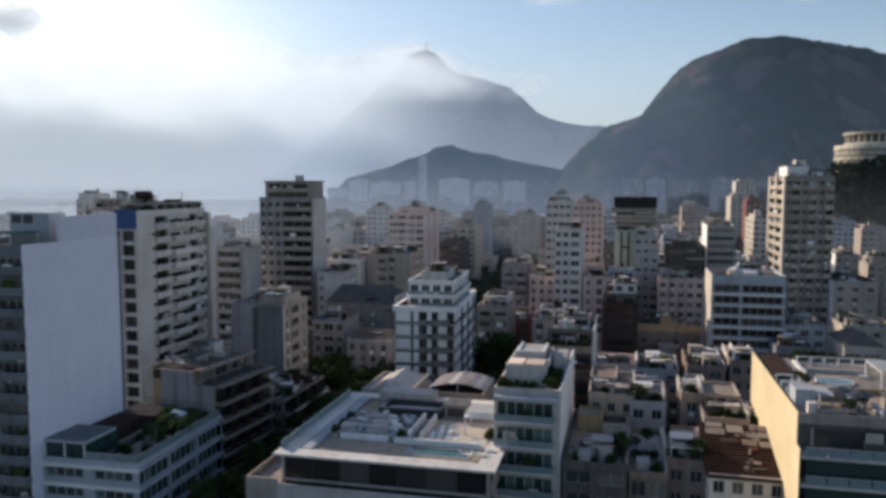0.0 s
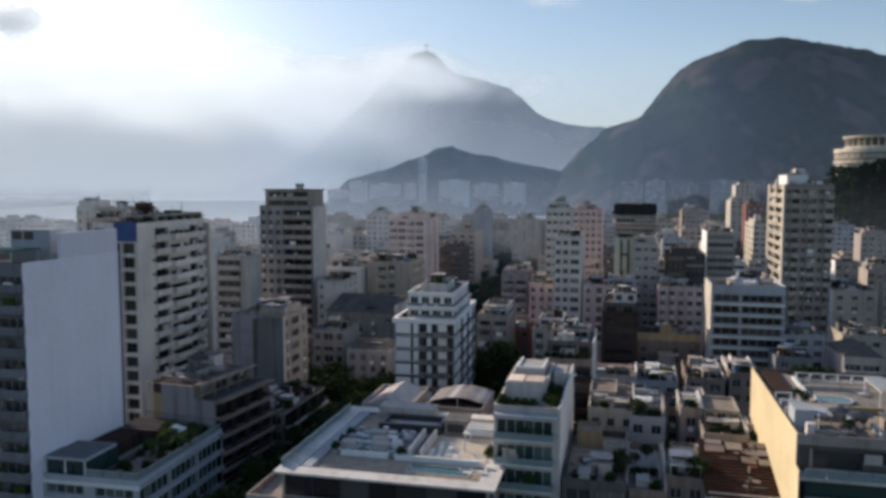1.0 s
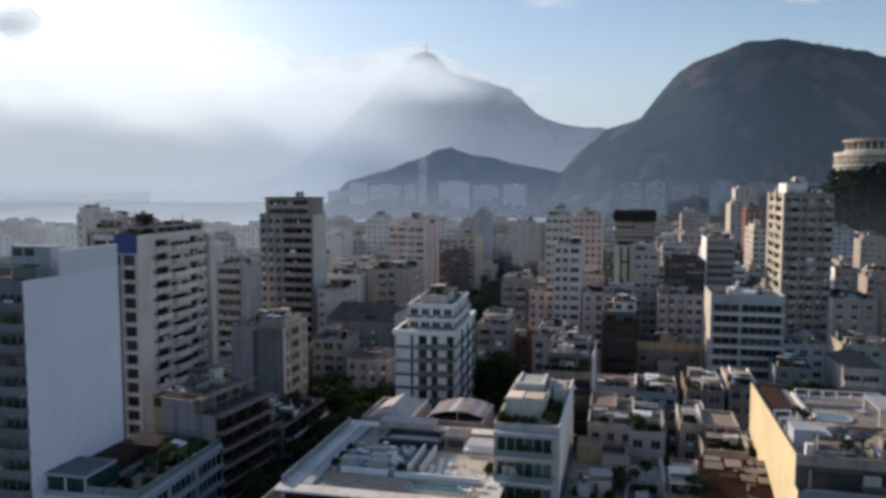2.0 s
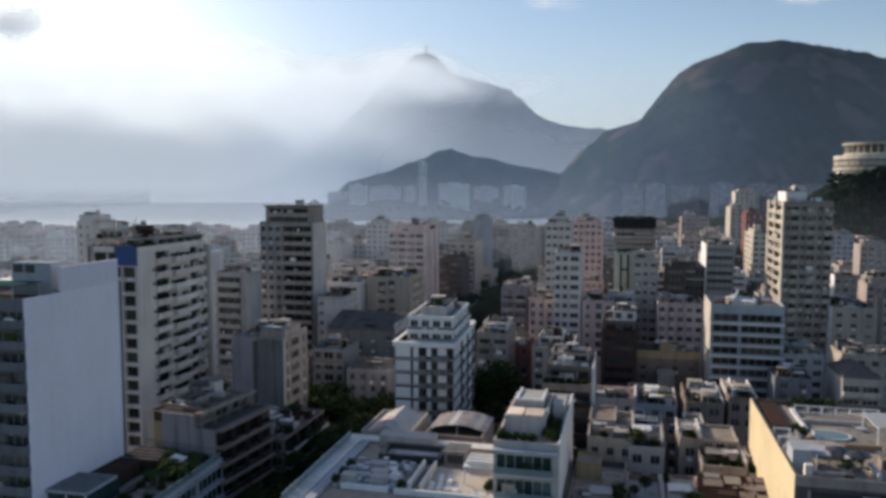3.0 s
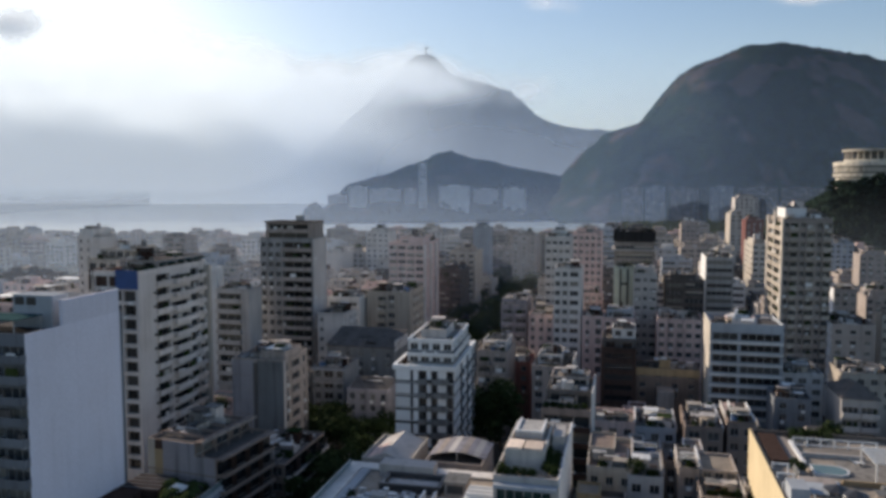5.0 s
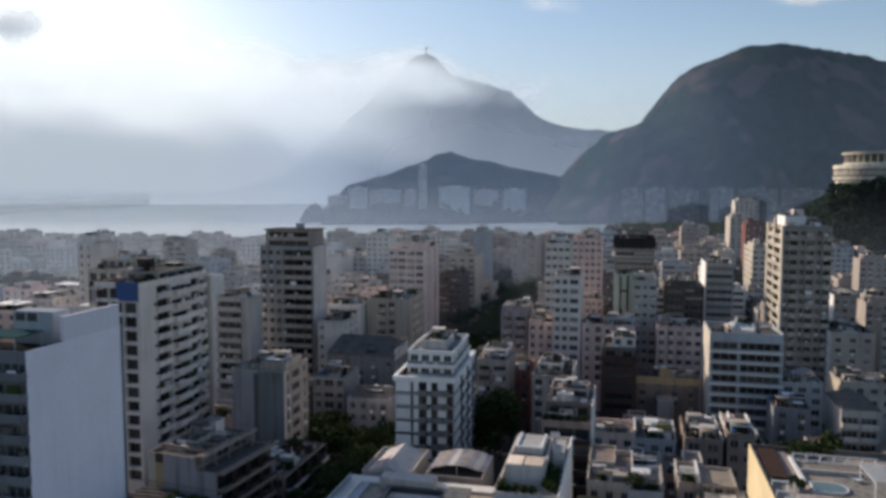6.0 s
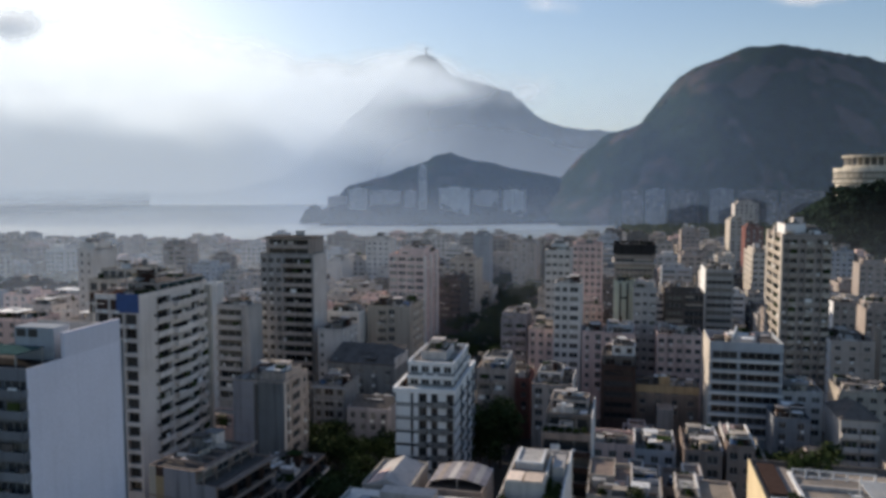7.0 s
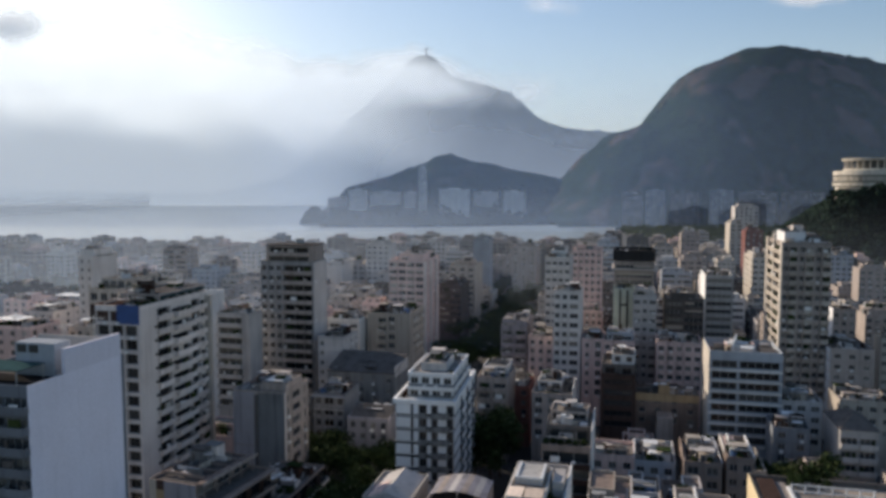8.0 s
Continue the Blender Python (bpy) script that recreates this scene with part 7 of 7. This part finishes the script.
# ---- haze and low cloud: thin tinted sheets stand in for haze, lit by the sun and the sky; cloud sheets also glow ----
def mist(name, y, x0, x1, z1, alpha, low, high, tint, label, left=0.0, puff=0.25, scale=0.0015, bend=(), sides=(), span=(-0.45, 0.35), lift=None, thin=None):
    m = bpy.data.materials.new(name)
    m.use_nodes = True
    N, K = m.node_tree.nodes, m.node_tree.links
    N.remove(N["Principled BSDF"])
    pos = N.new("ShaderNodeNewGeometry").outputs["Position"]
    sep = N.new("ShaderNodeSeparateXYZ")
    K.new(pos, sep.inputs[0])

    def calc(op, a, b):
        n = N.new("ShaderNodeMath")
        n.operation, n.use_clamp = op, False
        for k, v in ((0, a), (1, b)):
            if isinstance(v, (int, float)):
                n.inputs[k].default_value = v
            else:
                K.new(v, n.inputs[k])
        return n.outputs[0]

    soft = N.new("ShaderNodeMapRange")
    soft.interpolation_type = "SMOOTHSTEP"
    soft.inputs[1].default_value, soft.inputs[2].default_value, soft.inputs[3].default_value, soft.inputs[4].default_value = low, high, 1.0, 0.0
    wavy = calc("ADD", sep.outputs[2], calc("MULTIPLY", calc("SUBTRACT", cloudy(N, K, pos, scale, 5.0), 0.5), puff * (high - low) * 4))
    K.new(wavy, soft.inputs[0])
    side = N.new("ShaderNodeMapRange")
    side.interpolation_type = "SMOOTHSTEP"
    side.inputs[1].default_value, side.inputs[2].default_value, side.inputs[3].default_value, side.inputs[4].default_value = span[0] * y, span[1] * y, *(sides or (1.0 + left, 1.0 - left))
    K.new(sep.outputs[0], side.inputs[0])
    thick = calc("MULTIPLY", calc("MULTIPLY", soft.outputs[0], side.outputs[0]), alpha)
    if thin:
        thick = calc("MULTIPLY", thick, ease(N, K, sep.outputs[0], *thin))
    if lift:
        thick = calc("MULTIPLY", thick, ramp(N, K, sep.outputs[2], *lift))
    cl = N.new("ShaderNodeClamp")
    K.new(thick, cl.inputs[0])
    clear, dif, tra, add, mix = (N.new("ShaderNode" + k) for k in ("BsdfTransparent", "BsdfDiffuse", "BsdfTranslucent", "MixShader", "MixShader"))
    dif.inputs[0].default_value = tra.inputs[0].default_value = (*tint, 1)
    add.inputs[0].default_value = 0.6
    facing = N.new("ShaderNodeCombineXYZ")
    facing.inputs[1].default_value = -1.0
    K.new(facing.outputs[0], dif.inputs["Normal"])
    K.new(facing.outputs[0], tra.inputs["Normal"])
    K.new(dif.outputs[0], add.inputs[1])
    K.new(tra.outputs[0], add.inputs[2])
    K.new(cl.outputs[0], mix.inputs[0])
    K.new(clear.outputs[0], mix.inputs[1])
    K.new(add.outputs[0], mix.inputs[2])
    K.new(mix.outputs[0], N["Material Output"].inputs[0])
    s = Shell()
    line = [(x0, y), (x1, y)] if not bend else list(bend) + [(x1, y)]
    for (xa, ya), (xb, yb) in zip(line, line[1:]):
        s.quad((xa, ya, 0.5), (xb, yb, 0.5), (xb, yb, z1), (xa, ya, z1))
    s.weld()
    me = s.mesh(name, m)
    ob = tagged(new(name, me), label, "mist", kind="structure")
    return ob


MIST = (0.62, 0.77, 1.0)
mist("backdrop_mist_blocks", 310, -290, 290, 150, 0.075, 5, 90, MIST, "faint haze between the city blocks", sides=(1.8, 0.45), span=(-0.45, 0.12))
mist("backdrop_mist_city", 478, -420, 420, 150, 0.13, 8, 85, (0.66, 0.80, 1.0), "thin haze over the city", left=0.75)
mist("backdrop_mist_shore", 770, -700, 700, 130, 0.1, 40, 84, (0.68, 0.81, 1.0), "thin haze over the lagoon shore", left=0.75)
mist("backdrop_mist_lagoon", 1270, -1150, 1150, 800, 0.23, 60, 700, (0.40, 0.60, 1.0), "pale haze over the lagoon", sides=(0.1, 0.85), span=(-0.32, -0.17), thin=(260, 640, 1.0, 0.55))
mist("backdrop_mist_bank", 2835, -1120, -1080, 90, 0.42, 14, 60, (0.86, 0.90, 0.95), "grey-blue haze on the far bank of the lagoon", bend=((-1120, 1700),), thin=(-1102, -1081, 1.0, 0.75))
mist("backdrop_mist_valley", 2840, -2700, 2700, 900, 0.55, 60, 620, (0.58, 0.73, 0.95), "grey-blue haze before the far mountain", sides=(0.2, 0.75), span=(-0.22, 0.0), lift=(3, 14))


def cloud_material(name, shape, glow, tint=(0.9, 0.92, 0.95), body_tint=None):
    """Cloud: clear where shape gives 0, dense where it gives 1; scatters light both ways, and glows to stand in for
    sunlit white.
    """
    m = bpy.data.materials.new(name)
    m.use_nodes = True
    N, K = m.node_tree.nodes, m.node_tree.links
    N.remove(N["Principled BSDF"])
    clear, dif, tra, half, mix, em, plus = (N.new("ShaderNode" + k) for k in ("BsdfTransparent", "BsdfDiffuse", "BsdfTranslucent", "MixShader", "MixShader", "Emission", "AddShader"))
    dif.inputs[0].default_value = tra.inputs[0].default_value = (*(body_tint or tint), 1)
    em.inputs[0].default_value, em.inputs[1].default_value = (*tint, 1), glow
    half.inputs[0].default_value = 0.6
    K.new(dif.outputs[0], half.inputs[1])
    K.new(tra.outputs[0], half.inputs[2])
    K.new(half.outputs[0], plus.inputs[0])
    K.new(em.outputs[0], plus.inputs[1])
    thick, shine = shape(N, K)
    K.new(thick, mix.inputs[0])
    if not isinstance(shine, float):
        K.new(sum_of(N, K, "MULTIPLY", shine, glow), em.inputs[1])
    K.new(clear.outputs[0], mix.inputs[1])
    K.new(plus.outputs[0], mix.inputs[2])
    K.new(mix.outputs[0], N["Material Output"].inputs[0])
    return m


def sum_of(N, K, op, *values):
    out = values[0]
    for v in values[1:]:
        n = N.new("ShaderNodeMath")
        n.operation = op
        for k, x in ((0, out), (1, v)):
            if isinstance(x, (int, float)):
                n.inputs[k].default_value = x
            else:
                K.new(x, n.inputs[k])
        out = n.outputs[0]
    return out


def bank(N, K, k, dim, haze):
    """The cloud that lies over the far mountain: thick band, ragged top, fading downwards and to its end."""
    pos = N.new("ShaderNodeNewGeometry").outputs["Position"]
    sep = N.new("ShaderNodeSeparateXYZ")
    for op, v in (("SUBTRACT", (0, 0, 66)), ("MULTIPLY", (1 / k, 1 / k, 1 / k)), ("ADD", (0, 0, 66))):
        n = N.new("ShaderNodeVectorMath")
        n.operation = op
        n.inputs[1].default_value = v
        K.new(pos, n.inputs[0])
        pos = n.outputs[0]
    K.new(pos, sep.inputs[0])
    x, z = sep.outputs[0], sep.outputs[2]
    ragged = sum_of(N, K, "MULTIPLY", sum_of(N, K, "SUBTRACT", cloudy(N, K, pos, 0.0026, 3.0, (1, 1, 1.6)), 0.5), 230.0)
    crest = sum_of(N, K, "ADD", ease(N, K, x, -520, 350, 560.0, 480.0), ease(N, K, x, -1700, -600, 260.0, 0.0), ragged)
    top = ease(N, K, sum_of(N, K, "SUBTRACT", crest, z), -40, 85)
    thick = sum_of(N, K, "MULTIPLY", ease(N, K, sum_of(N, K, "ADD", z, ragged), 330, 470), ease(N, K, sum_of(N, K, "ADD", x, ragged), 240, 460, 0.88, 0.0))
    veil = ease(N, K, x, -480, 230, 0.94, 0.0)
    # strength of the added glow: stronger upwards, weaker to the right, like sunlight
    bright = ease(N, K, sum_of(N, K, "ADD", z, sum_of(N, K, "MULTIPLY", ragged, 2.4)), 190, 740, dim, 1.0)
    bright = sum_of(N, K, "MULTIPLY", bright, ease(N, K, x, -650, 60, 1.0, 0.74))
    thin = ease(N, K, z, 60, 760, haze, 0.0)
    dense = sum_of(N, K, "MULTIPLY", top, sum_of(N, K, "SUBTRACT", sum_of(N, K, "ADD", thick, veil), sum_of(N, K, "MULTIPLY", thick, veil)), 0.97, ease(N, K, z, 0.4, 3))
    return sum_of(N, K, "SUBTRACT", sum_of(N, K, "ADD", dense, thin), sum_of(N, K, "MULTIPLY", dense, thin)), bright


for y, k, name, label, grey, dim, haze, end in ((4400, 1.544, "backdrop_cloud_bank", "bright white cloud bank behind the far mountain", (0.36, 0.41, 0.48), 0.55, 0.5, 1900), (2850, 1.0, "backdrop_cloud_cap", "white cloud spilling over the mountain flank", (0.62, 0.72, 0.83), 0.62, 0.0, 600)):
    s = Shell()
    s.quad((-2950 * k, y, 2), (end * k, y, 2), (end * k, y, 1400 * k), (-2950 * k, y, 1400 * k))
    tagged(new(name, s.mesh(name, cloud_material(name, lambda N, K: bank(N, K, k, dim, haze), 0.58, (0.835, 0.89, 0.905), grey))), label, "cloud", kind="structure")


def puff_cloud(a, b, wide, tall, dense, glow, tint):
    """A small cloud high behind, as a soft ragged sheet."""
    y = 2600.0

    def shape(N, K):
        tc = N.new("ShaderNodeTexCoord").outputs["Object"]
        pos = N.new("ShaderNodeNewGeometry").outputs["Position"]
        n = N.new("ShaderNodeVectorMath")
        n.operation = "LENGTH"
        mp = N.new("ShaderNodeMapping")
        mp.inputs["Scale"].default_value = (1 / wide, 1.0, 1 / tall)
        K.new(tc, mp.inputs[0])
        K.new(mp.outputs[0], n.inputs[0])
        r = sum_of(N, K, "ADD", n.outputs["Value"], sum_of(N, K, "MULTIPLY", sum_of(N, K, "SUBTRACT", cloudy(N, K, pos, 0.006, 6.0), 0.5), 2.4))
        return sum_of(N, K, "MULTIPLY", ease(N, K, r, 0.1, 1.0, 1.0, 0.0), dense), 1.0

    s = Shell()
    s.quad((-wide * 1.6, 0, -tall * 1.6), (wide * 1.6, 0, -tall * 1.6), (wide * 1.6, 0, tall * 1.6), (-wide * 1.6, 0, tall * 1.6))
    ob = tagged(new("backdrop_cloud", s.mesh("backdrop_cloud", cloud_material("small_cloud", shape, glow, tint))), "small soft cloud high in the sky", "cloud", kind="structure")
    ob.matrix_basis = pose(y * a, y, 66 + y * b)


puff_cloud(-0.56, 0.212, 270, 75, 0.8, 0.12, (0.56, 0.60, 0.66))
puff_cloud(0.14, 0.232, 105, 50, 0.3, 0.3, (0.95, 0.93, 0.92))
puff_cloud(0.455, 0.244, 130, 36, 0.35, 0.3, (0.95, 0.90, 0.88))
